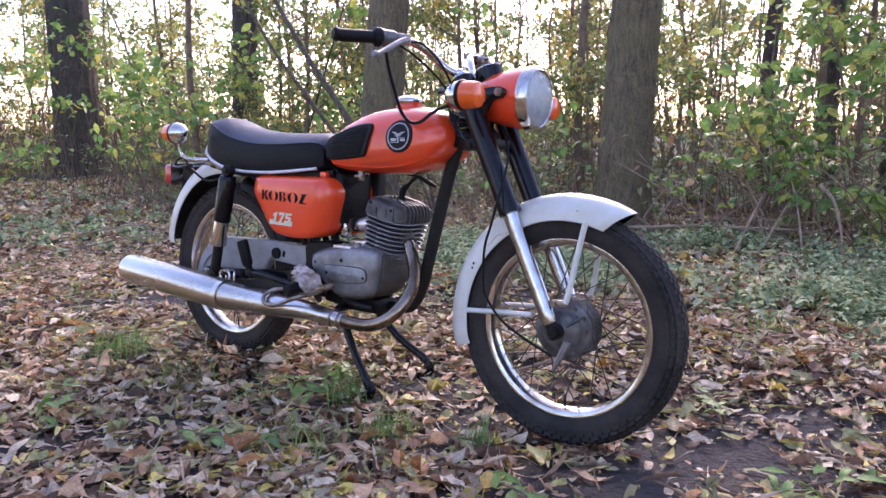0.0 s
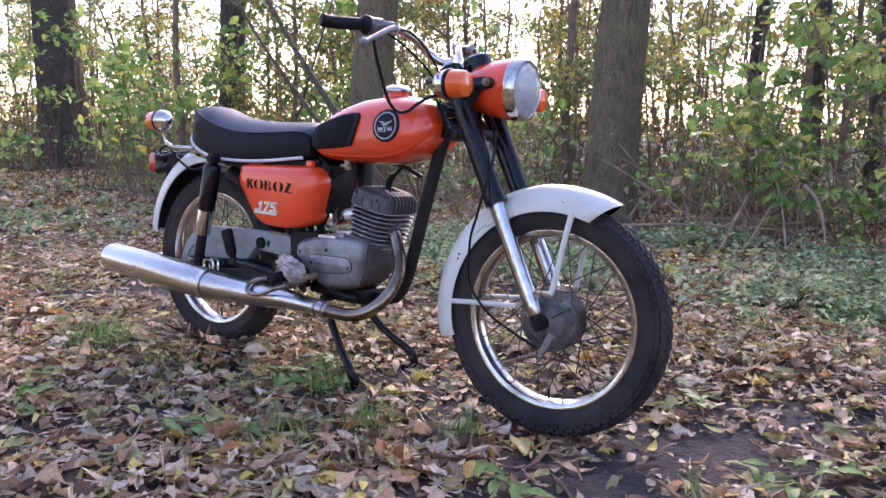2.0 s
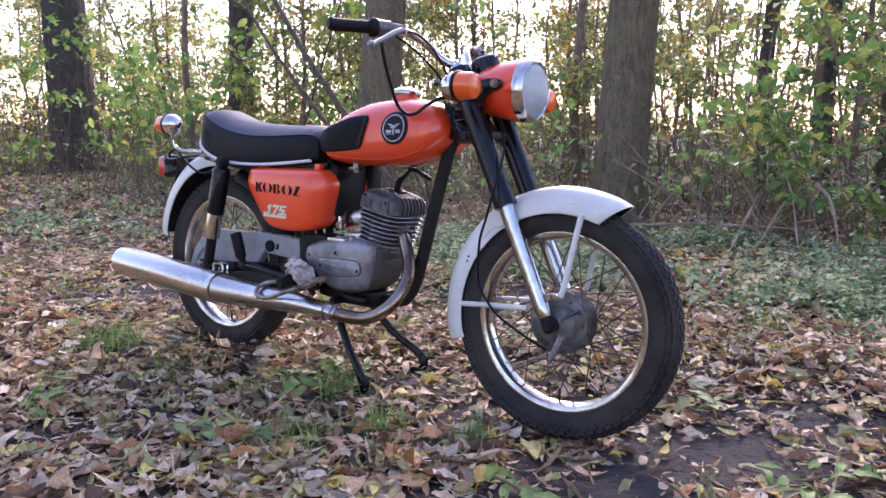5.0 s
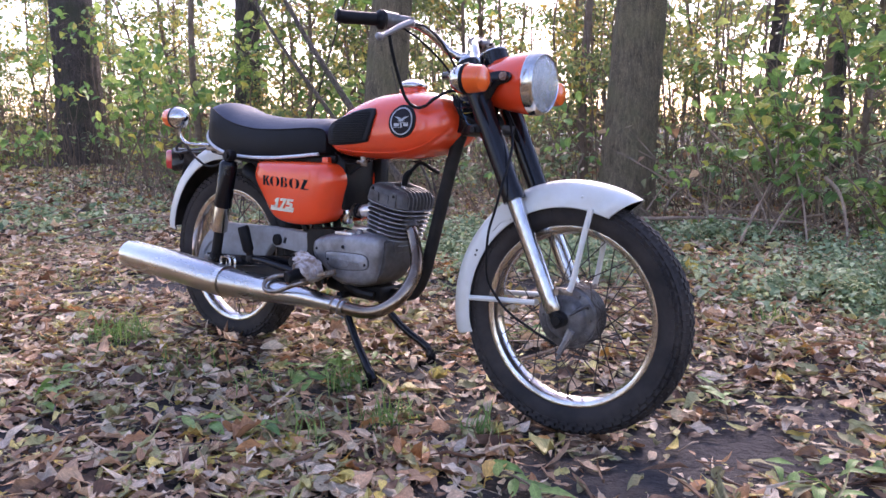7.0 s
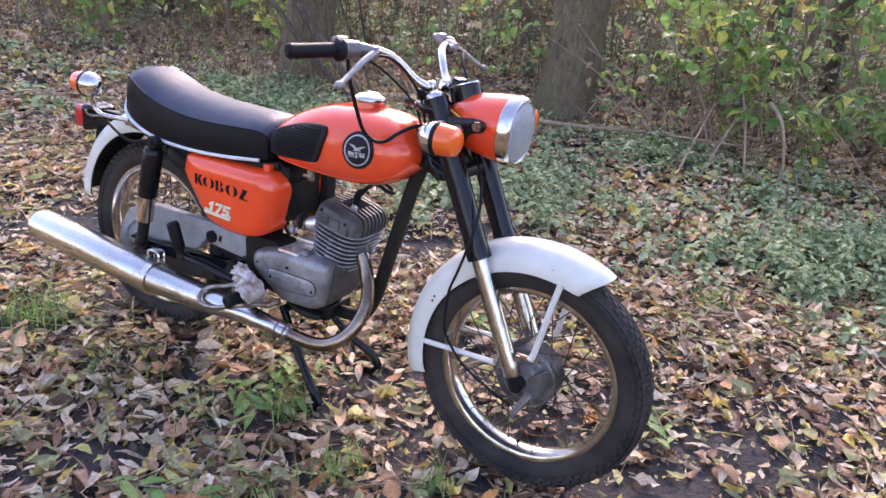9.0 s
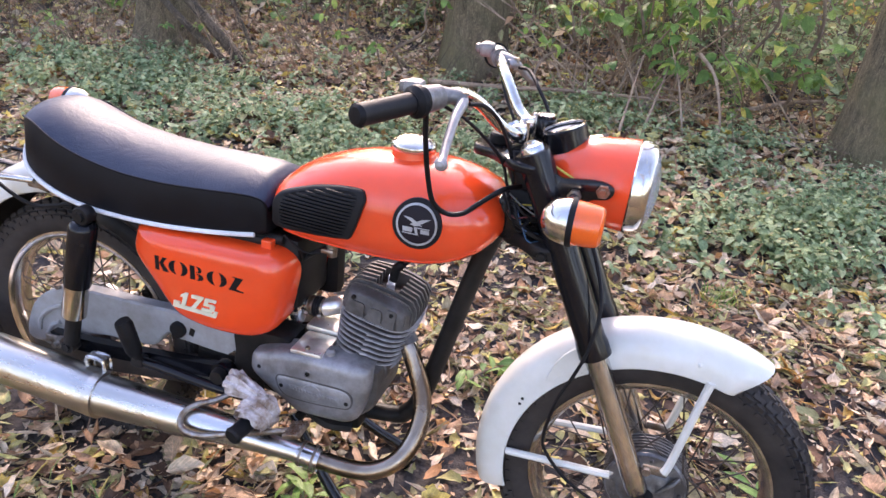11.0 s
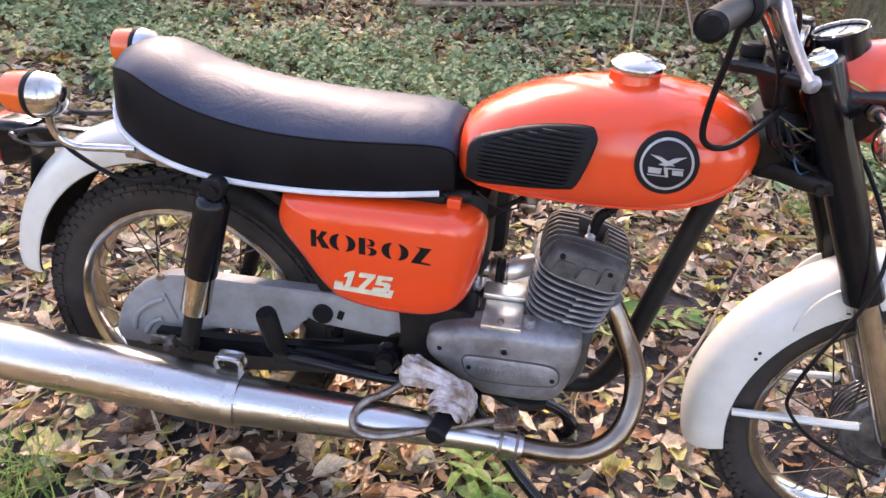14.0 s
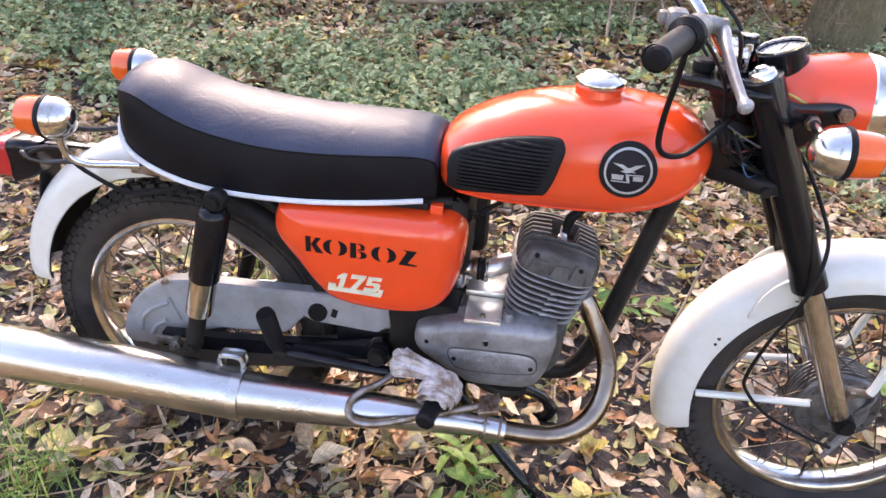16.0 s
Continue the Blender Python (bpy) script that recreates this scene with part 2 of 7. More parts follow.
BADGE = paint("dark_badge_face", (0.014, 0.01, 0.014), 0.45, worn=(0.014, 0.011, 0.014), scale=40, coat=0.0, shine=0.15)
TRIM = paint("white_plastic_trim", (0.75, 0.75, 0.76), 0.35, worn=(0.55, 0.54, 0.52), scale=20)
DIAL = paint("pale_dial_face", (0.5, 0.5, 0.5), 0.25, worn=(0.4, 0.4, 0.4), scale=30)
GLASS = bpy.data.materials.new("fluted_lamp_glass")
GLASS.use_nodes = True
gb = GLASS.node_tree.nodes["Principled BSDF"]
gb.inputs["Base Color"].default_value = (0.86, 0.92, 0.96, 1)
gb.inputs["Roughness"].default_value = 0.05
gb.inputs["Transmission Weight"].default_value = 0.85
gb.inputs["IOR"].default_value = 1.45
gw = node(GLASS.node_tree, "ShaderNodeTexWave", Scale=62.0, Distortion=0.6)
gw.bands_direction = "Y"
gc = GLASS.node_tree.nodes.new("ShaderNodeTexCoord")
gp = node(GLASS.node_tree, "ShaderNodeBump", Strength=0.45, Distance=0.003)
GLASS.node_tree.links.new(gc.outputs["Object"], gw.inputs["Vector"])
GLASS.node_tree.links.new(gw.outputs["Fac"], gp.inputs["Height"])
GLASS.node_tree.links.new(gp.outputs["Normal"], gb.inputs["Normal"])
SOIL = paint("dark_forest_soil", (0.036, 0.029, 0.028), 0.9, worn=(0.065, 0.052, 0.047), amount=0.8, scale=3, fine=45, bump=0.9, depth=0.02, spread=0.3)
LITTER = leaf_paint("fallen_leaves", [(0.0, (0.07, 0.04, 0.026)), (0.09, (0.15, 0.08, 0.048)), (0.19, (0.29, 0.165, 0.09)), (0.3, (0.48, 0.285, 0.165)), (0.41, (0.62, 0.43, 0.265)), (0.52, (0.76, 0.59, 0.40)), (0.6, (0.50, 0.39, 0.29)), (0.7, (0.23, 0.20, 0.095)), (0.8, (0.36, 0.345, 0.15)), (0.88, (0.56, 0.48, 0.17)), (0.94, (0.6, 0.45, 0.1)), (0.97, (0.46, 0.2, 0.065)), (1.0, (0.16, 0.085, 0.055))], 0.55, 0.2, 75.0, 0.3)
LITTER_TAN = leaf_paint("dry_tan_leaves", [(0.0, (0.42, 0.2, 0.09)), (0.2, (0.55, 0.3, 0.15)), (0.45, (0.66, 0.44, 0.27)), (0.7, (0.78, 0.6, 0.42)), (0.9, (0.82, 0.7, 0.52)), (1.0, (0.6, 0.27, 0.08))], 0.55, 0.25, 75.0, 0.25)
HERB = leaf_paint("low_green_leaves", [(0.0, (0.10, 0.155, 0.072)), (0.35, (0.225, 0.31, 0.15)), (0.7, (0.36, 0.445, 0.235)), (0.9, (0.5, 0.56, 0.32)), (1.0, (0.5, 0.42, 0.2))], 0.6, 0.4, 60.0, 0.25)
SPRIG = leaf_paint("fresh_green_leaves", [(0.0, (0.10, 0.2, 0.05)), (0.6, (0.18, 0.3, 0.075)), (1.0, (0.3, 0.38, 0.12))], 0.45, 0.35, 60.0, 0.35)
CROWN = leaf_paint("autumn_crown_leaves", [(0.0, (0.10, 0.155, 0.06)), (0.4, (0.2, 0.27, 0.095)), (0.68, (0.33, 0.38, 0.13)), (0.86, (0.5, 0.46, 0.12)), (0.95, (0.52, 0.36, 0.1)), (1.0, (0.34, 0.18, 0.08))], 0.45, 0.5, 25)
CROWN_YELLOW = leaf_paint("yellow_crown_leaves", [(0.0, (0.12, 0.16, 0.05)), (0.4, (0.34, 0.34, 0.1)), (0.75, (0.58, 0.47, 0.11)), (1.0, (0.48, 0.3, 0.09))], 0.45, 0.5, 25)
CROWN_BIG = leaf_paint("broad_green_leaves", [(0.0, (0.112, 0.213, 0.062)), (0.5, (0.225, 0.375, 0.100)), (0.85, (0.425, 0.512, 0.138)), (1.0, (0.700, 0.575, 0.125))], 0.4, 0.5, 25, 0.25)
BARK = bark_paint("grey_brown_bark", (0.075, 0.057, 0.034), (0.40, 0.31, 0.185), (0.22, 0.2, 0.095), 13.0)
# Darker than the trunk bark: backlit shade is put into the colour.
STEM = bark_paint("backlit_stem_bark", (0.05, 0.038, 0.028), (0.22, 0.165, 0.115), (0.1, 0.095, 0.05))
BARK_DARK = bark_paint("dark_bark", (0.03, 0.024, 0.02), (0.16, 0.125, 0.1), (0.055, 0.06, 0.03))
TWIG = paint("thin_stem_bark", (0.25, 0.178, 0.122), 0.85, worn=(0.1, 0.072, 0.048), scale=6, fine=50, bump=0.4)
DEADWOOD = paint("dead_wood", (0.46, 0.33, 0.22), 0.85, worn=(0.21, 0.14, 0.095), amount=0.8, scale=9, fine=60, bump=0.5)


# ---- building helpers ----
def smooth_line(points, steps=6):
    """A rounded line through the points."""
    p = [Vector(q) for q in points]
    if len(p) < 3:
        return p
    ext = [p[0] * 2 - p[1]] + p + [p[-1] * 2 - p[-2]]
    out = []
    for k in range(1, len(ext) - 2):
        a, b, c, d = ext[k - 1 : k + 3]
        for s in range(steps):
            u = s / steps
            out.append(0.5 * (2 * b + (c - a) * u + (2 * a - 5 * b + 4 * c - d) * u * u + (3 * b - a - 3 * c + d) * u ** 3))
    return out + [p[-1]]


def tube(points, r, segs=10, steps=6, caps=True):
    """A round bar along a line; r is one radius or one for each given point."""
    raw = [Vector(q) for q in points]
    line = smooth_line(points, steps) if steps > 1 else raw
    n = len(line)
    if isinstance(r, (int, float)):
        radii = [r] * n
    else:
        radii = list(np.interp(np.linspace(0, len(raw) - 1, n), range(len(raw)), r))
    verts, faces = [], []
    side = None
    for k, c in enumerate(line):
        way = (line[min(k + 1, n - 1)] - line[max(k - 1, 0)]).normalized()
        if side is None:
            side = way.orthogonal().normalized()
        side = (side - way * side.dot(way)).normalized()
        up = way.cross(side)
        for j in range(segs):
            a = 2 * math.pi * j / segs
            verts.append(c + (side * math.cos(a) + up * math.sin(a)) * radii[k])
    for k in range(n - 1):
        for j in range(segs):
            i = (j + 1) % segs
            faces.append((k * segs + j, k * segs + i, (k + 1) * segs + i, (k + 1) * segs + j))
    if caps:
        faces.append(tuple(range(segs))[::-1])
        faces.append(tuple(range((n - 1) * segs, n * segs)))
    return verts, faces


def lathe(profile, segs=40, axis="y", closed=False, at=(0, 0, 0), tilt=None):
    """A turned shape: profile of (radius, place along the axis)."""
    verts, faces = [], []
    n = len(profile)
    for j in range(segs):
        a = 2 * math.pi * j / segs
        for r, h in profile:
            c, s = r * math.cos(a), r * math.sin(a)
            verts.append(Vector({"x": (h, c, s), "y": (c, h, s), "z": (c, s, h)}[axis]))
    for j in range(segs):
        i = (j + 1) % segs
        for k in range(n if closed else n - 1):
            l = (k + 1) % n
            faces.append((j * n + k, i * n + k, i * n + l, j * n + l))
    if not closed:
        for k in (0, n - 1):
            if profile[k][0] > 1e-5:
                faces.append(tuple(j * n + k for j in range(segs)))
    if tilt:
        verts = [tilt @ v for v in verts]
    at = Vector(at)
    return [v + at for v in verts], faces


def loft(rings, caps=True, wrap=True):
    """A skin over rings with the same number of points."""
    n = len(rings[0])
    verts = [Vector(p) for r in rings for p in r]
    faces = []
    for k in range(len(rings) - 1):
        for j in range(n if wrap else n - 1):
            i = (j + 1) % n
            faces.append((k * n + j, k * n + i, (k + 1) * n + i, (k + 1) * n + j))
    if caps:
        faces.append(tuple(range(n))[::-1])
        faces.append(tuple(range((len(rings) - 1) * n, len(rings) * n)))
    return verts, faces


def rounded(poly, steps=5):
    """A closed outline with softened corners."""
    out, n = [], len(poly)
    for k in range(n):
        a, b, c, d = (Vector(poly[(k + o) % n]) for o in (-1, 0, 1, 2))
        for s in range(steps):
            u = s / steps
            out.append(0.5 * (2 * b + (c - a) * u + (2 * a - 5 * b + 4 * c - d) * u * u + (3 * b - a - 3 * c + d) * u ** 3))
    return out


def pillow(poly, layers, steps=5, plane="y"):
    """An outline in x and z, raised along y in layers of (y, inset) from back to front."""
    ring = rounded(poly, steps) if steps > 1 else [Vector(p) for p in poly]
    mid = sum(ring, Vector((0, 0))) / len(ring)
    n = len(ring)
    reach = min((p - mid).length for p in ring) * 1.25
    rings = []
    for y, inset in layers:
        r = []
        for k, p in enumerate(ring):
            t = (ring[(k + 1) % n] - ring[k - 1]).normalized()
            inward = Vector((-t.y, t.x))
            if inward.dot(mid - p) < 0:
                inward = -inward
            q = mid + (p - mid) * (1 - inset / reach) if inset > 0.009 else p + inward * inset
            r.append((q.x, y, q.y))
        rings.append(r)
    return loft(rings)


def block(size, at=(0, 0, 0), bevel=0.004, turn=None, segments=2):
    """A box with rounded edges."""
    bm = bmesh.new()
    bmesh.ops.create_cube(bm, size=1)
    bmesh.ops.scale(bm, vec=size, verts=bm.verts)
    if bevel:
        bmesh.ops.bevel(bm, geom=bm.edges[:], offset=bevel, segments=segments, affect="EDGES", profile=0.5)
    if turn:
        bmesh.ops.transform(bm, matrix=turn, verts=bm.verts)
    bm.verts.index_update()
    geo = [v.co + Vector(at) for v in bm.verts], [tuple(v.index for v in f.verts) for f in bm.faces]
    bm.free()
    return geo


def joined(*geos):
    verts, faces = [], []
    for v, f in geos:
        o = len(verts)
        verts += list(v)
        faces += [tuple(i + o for i in q) for q in f]
    return verts, faces


def mirrored(geo):
    return [Vector((v[0], -v[1], v[2])) for v in geo[0]], [tuple(reversed(f)) for f in geo[1]]


def mesh_of(name, geo, material, angle=38):
    me = bpy.data.meshes.new(name)
    me.from_pydata([tuple(v) for v in geo[0]], [], geo[1])
    bm = bmesh.new()
    bm.from_mesh(me)
    bmesh.ops.recalc_face_normals(bm, faces=bm.faces)
    bm.to_mesh(me)
    bm.free()
    me.shade_smooth()
    me.set_sharp_from_angle(angle=radians(angle))
    me.materials.append(material)
    return me


def part(name, geo, material, parent, label="", angle=38):
    ob = new(name, mesh_of(name, geo, material, angle))
    ob.parent = parent
    if label:
        tagged(ob, label)
    return ob


def thing(name, geo, material, label, category, group="", kind="", angle=38):
    return tagged(new(name, mesh_of(name, geo, material, angle)), label, category, group, kind)


def leaf_cloud(name, centres, yaw, tilt, roll, length, width, curl, material, cup=0.25, crumple=0.0, coarse=False, fine=False):
    """Many single leaves in one mesh, each a folded, curled blade with a midrib and a point; fine ones have a stalk and a rounder, uneven outline."""
    n = len(centres)
    if fine:
        s = np.array([0.0, 0.15, 0.22, 0.36, 0.54, 0.72, 0.88, 1.0])
        w = np.array([0.02, 0.03, 0.5, 0.9, 1.0, 0.78, 0.38, 0.0])
        order = [(k, side) for k in range(7) for side in (-1, 0, 1)] + [(7, 0)]
    else:
        s = np.array([0.0, 0.22, 0.5, 0.78, 1.0])
        w = np.array([0.0, 0.78, 1.0, 0.62, 0.0])
        order = [(0, 0)] + [(k, side) for k in ((2,) if coarse else (1, 2, 3)) for side in (-1, 0, 1)] + [(4, 0)]
    nv = len(order)
    own = np.random.default_rng(n + 3)
    skew, bow, twist = own.normal(0, 0.16, n), own.normal(0, 0.12, n), own.normal(0, 0.9, n)
    v = np.zeros((n, nv, 3))
    for j, (k, side) in enumerate(order):
        along = (s[k] - 0.5) * length
        across = side * w[k] * width * 0.5
        if fine:
            across = across * (1 + skew * side) * own.uniform(0.82, 1.12, n)
        bend = curl * (s[k] - 0.5) ** 2 * length * 4
        v[:, j, 0] = along
        v[:, j, 1] = across
        v[:, j, 2] = bend + np.abs(across) * np.asarray(cup) * (1 + 0.6 * np.sin(centres[:, 0] * 57 + j))
        if fine:
            v[:, j, 1] += bow * (s[k] - 0.5) ** 2 * length * 4
            v[:, j, 2] += twist * (s[k] - 0.5) * across
    if crumple:
        v += np.random.default_rng(n).normal(0, 1, v.shape) * (crumple * length)[:, None, None] * np.array((0.5, 0.6, 1.0))
    cr, sr, ct, st, cy, sy = np.cos(roll), np.sin(roll), np.cos(tilt), np.sin(tilt), np.cos(yaw), np.sin(yaw)
    x, y, z = v[..., 0], v[..., 1], v[..., 2]
    y, z = y * cr[:, None] - z * sr[:, None], y * sr[:, None] + z * cr[:, None]
    x, z = x * ct[:, None] - z * st[:, None], x * st[:, None] + z * ct[:, None]
    x, y = x * cy[:, None] - y * sy[:, None], x * sy[:, None] + y * cy[:, None]
    v = np.stack([x, y, z], -1) + centres[:, None, :]
    quads = [(0, 2, 1), (0, 3, 2), (1, 2, 5, 4), (2, 3, 6, 5), (4, 5, 8, 7), (5, 6, 9, 8), (7, 8, 10), (8, 9, 10)]
    if fine:
        quads = [(3 * k + a, 3 * k + a + 1, 3 * k + a + 4, 3 * k + a + 3) for k in range(6) for a in (0, 1)] + [(18, 19, 21), (19, 20, 21)]
    elif coarse:
        quads = [(0, 2, 1), (0, 3, 2), (1, 2, 4), (2, 3, 4)]
    loops = np.concatenate([np.array(q) for q in quads])
    sizes = np.array([len(q) for q in quads])
    me = bpy.data.meshes.new(name)
    me.vertices.add(n * nv)
    me.vertices.foreach_set("co", v.reshape(-1).astype(np.float32))
    all_loops = (np.arange(n)[:, None] * nv + loops[None]).reshape(-1)
    me.loops.add(len(all_loops))
    me.loops.foreach_set("vertex_index", all_loops.astype(np.int32))
    all_sizes = np.tile(sizes, n)
    me.polygons.add(len(all_sizes))
    me.polygons.foreach_set("loop_start", np.concatenate([[0], np.cumsum(all_sizes)[:-1]]).astype(np.int32))
    me.update(calc_edges=True)
    if not coarse:
        spot = np.array([(s[k], 0.5 + 0.5 * side * w[k]) for k, side in order])[loops]
        me.uv_layers.new(name="blade").data.foreach_set("uv", np.tile(spot, (n, 1)).reshape(-1).astype(np.float32))
    me.shade_smooth()
    me.materials.append(material)
    return me


# ---- ground ----
rng = np.random.default_rng(7)


def ground_z(x, y):
    x, y = np.asarray(x, float), np.asarray(y, float)
    z = 0.012 * np.sin(3.1 * x + 1.3 * y) + 0.01 * np.sin(4.7 * y - 2.2 * x + 1.0) + 0.006 * np.sin(11 * x + 4) * np.sin(9 * y + 1) - 0.006
    z = z - 0.035 * np.exp(-((x - 1.40) ** 2 + (y - 0.02) ** 2) / 0.05)
    far = np.hypot(x, y)
    return z + 0.05 * np.sin(0.7 * x + 0.4 * y) * np.clip((far - 3) / 4, 0, 1)


def spaced(lo, hi, step, reach):
    mid = np.arange(lo, hi + step / 2, step)
    grow = step * 1.25 ** np.arange(1, 60)
    out = np.cumsum(grow)
    out = out[out < reach]
    return np.concatenate([lo - out[::-1], mid, hi + out])


gx, gy = spaced(-4, 4, 0.05, 400), spaced(-2.2, 5, 0.05, 400)
XX, YY = np.meshgrid(gx, gy)
ZZ = ground_z(XX, YY)
near = (np.abs(XX) < 6) & (np.abs(YY) < 7)
ZZ = ZZ + np.where(near, rng.normal(0, 0.004, XX.shape), 0)
nx, ny = len(gx), len(gy)
idx = np.arange(nx * ny).reshape(ny, nx)
ground_mesh = bpy.data.meshes.new("ground")
ground_mesh.from_pydata(np.stack([XX, YY, ZZ], -1).reshape(-1, 3).tolist(), [], np.stack([idx[:-1, :-1], idx[:-1, 1:], idx[1:, 1:], idx[1:, :-1]], -1).reshape(-1, 4).tolist())
ground_mesh.shade_smooth()
ground_mesh.materials.append(SOIL)
tagged(new("ground", ground_mesh), "dark damp forest soil under fallen leaves", "ground", kind="structure")


def scatter(n, x0, x1, y0, y1):
    return rng.uniform(x0, x1, n), rng.uniform(y0, y1, n)


def litter(name, n, box, lo, hi, ratio, lift, label, coarse=False, fine=False, dry=0.5, paint_with=LITTER):
    x, y = scatter(n, *box)
    clump = np.sin(2.3 * x + 0.7) * np.sin(2.9 * y + 1.1) + 0.5 * np.sin(6.1 * x - 3.3 * y)
    patch = np.sin(9.7 * x + 4.1 * y) * np.sin(10.9 * y - 3.7 * x + 0.6) + 0.5 * np.sin(19 * x - 7 * y) * np.sin(17 * y + 5 * x)
    # Leaves thinned round the motorcycle; the dark soil partly stands in for its shade.
    bare = 0.65 * np.exp(-((x - 1.1) / 0.75) ** 2 - ((y - 0.05) / 0.45) ** 2) + 0.3 * np.exp(-((x - 1.62) / 0.3) ** 2 - ((y + 0.25) / 0.35) ** 2) + 0.45 * np.exp(-((x + 0.25) / 0.35) ** 2 - ((y + 0.1) / 0.22) ** 2)
    keep = rng.uniform(-1.5, 1.0, n) < clump * 0.75 + patch * 0.55 + 0.38 - bare
    x, y = x[keep], y[keep]
    k = len(x)
    length = rng.uniform(lo, hi, k)
    dryness = np.minimum(np.abs(rng.normal(0, dry, k)), 1.3)
    curl = np.clip(rng.normal(0.08, 0.2, k) * (0.25 + dryness), -0.2, 0.32)
    tilt = np.clip(rng.normal(0, 0.1 + 0.1 * dryness, k), -0.32, 0.32)
    roll = np.clip(rng.normal(0, 0.2 + 0.22 * dryness, k), -0.7, 0.7)
    z = ground_z(x, y) + rng.uniform(0.003, lift, k) + np.maximum(0, -curl) * length
    me = leaf_cloud(name, np.stack([x, y, z], -1), rng.uniform(0, 6.28, k), tilt, roll, length, length * rng.uniform(*ratio, k), curl, paint_with, np.clip(rng.normal(0.2, 0.35 + 0.6 * dryness, k), -0.9, 1.4), 0.014 if fine else 0.026, coarse, fine)
    return tagged(new(name, me), label, "leaves", kind="stuff")


litter("fallen_leaves", 26000, (-3.2, 3.6, -1.6, 2.2), 0.035, 0.095, (0.22, 0.44), 0.024, "brown and olive narrow leaves lying on dark soil", fine=True)
litter("fallen_leaves", 4200, (-3.2, 3.6, -1.6, 2.2), 0.04, 0.09, (0.42, 0.68), 0.03, "tan curled broad leaves lying on dark soil", fine=True, dry=0.9)
litter("fallen_leaves", 420, (-2.0, 3.4, -1.5, 1.3), 0.085, 0.125, (0.28, 0.5), 0.03, "large tan and olive leaves lying on dark soil", fine=True, dry=0.7)
litter("fallen_leaves", 480, (-1.4, 1.5, -1.5, -0.1), 0.045, 0.095, (0.3, 0.52), 0.045, "dry tan and orange-brown curled leaves on dark soil", fine=True, dry=0.9, paint_with=LITTER_TAN)
litter("fallen_leaves", 420, (-2.2, 2.6, -0.1, 1.8), 0.045, 0.09, (0.3, 0.52), 0.045, "dry tan leaves scattered on the forest floor", fine=True, dry=0.9, paint_with=LITTER_TAN)
litter("leaf_fragments", 36000, (-2.6, 3.2, -1.5, 1.9), 0.008, 0.034, (0.25, 0.7), 0.02, "small dark leaf fragments on the soil")
litter("dry_stalks", 6500, (-2.6, 3.2, -1.5, 1.9), 0.05, 0.2, (0.010, 0.022), 0.035, "thin dry leaf stalks lying among leaves")
litter("fallen_leaves", 4500, (-1.3, 1.3, -1.4, -0.4), 0.04, 0.09, (0.2, 0.5), 0.03, "pale tan leaves lying on dark soil", fine=True)
litter("fallen_leaves", 16000, (-14, 10, -10.0, -1.5), 0.06, 0.11, (0.3, 0.7), 0.03, "brown leaves covering the path", True)
litter("fallen_leaves", 9000, (3.5, 12, -1.8, 9.0), 0.06, 0.11, (0.3, 0.7), 0.03, "brown leaves covering the clearing", True)
litter("fallen_leaves", 9000, (-3.6, 4.2, -3.2, -1.3), 0.04, 0.09, (0.2, 0.5), 0.03, "brown leaves covering the path edge", True)
litter("fallen_leaves", 17000, (-3.6, 4.0, 2.0, 4.6), 0.04, 0.09, (0.25, 0.6), 0.04, "brown leaves lying between green plants", dry=0.8)
litter("fallen_leaves", 38000, (-10, 6.5, 2.0, 8.0), 0.05, 0.1, (0.35, 0.8), 0.05, "brown leaves covering the ground between the trees", dry=0.9)
litter("fallen_leaves", 9000, (-14, -3.0, -1.5, 3.0), 0.05, 0.11, (0.35, 0.8), 0.05, "brown leaves covering the ground behind the motorcycle", dry=0.9)
litter("fallen_leaves", 5000, (-24, 12, 7.5, 22), 0.1, 0.18, (0.5, 0.9), 0.05, "brown leaves on the ground deep in the wood", True)


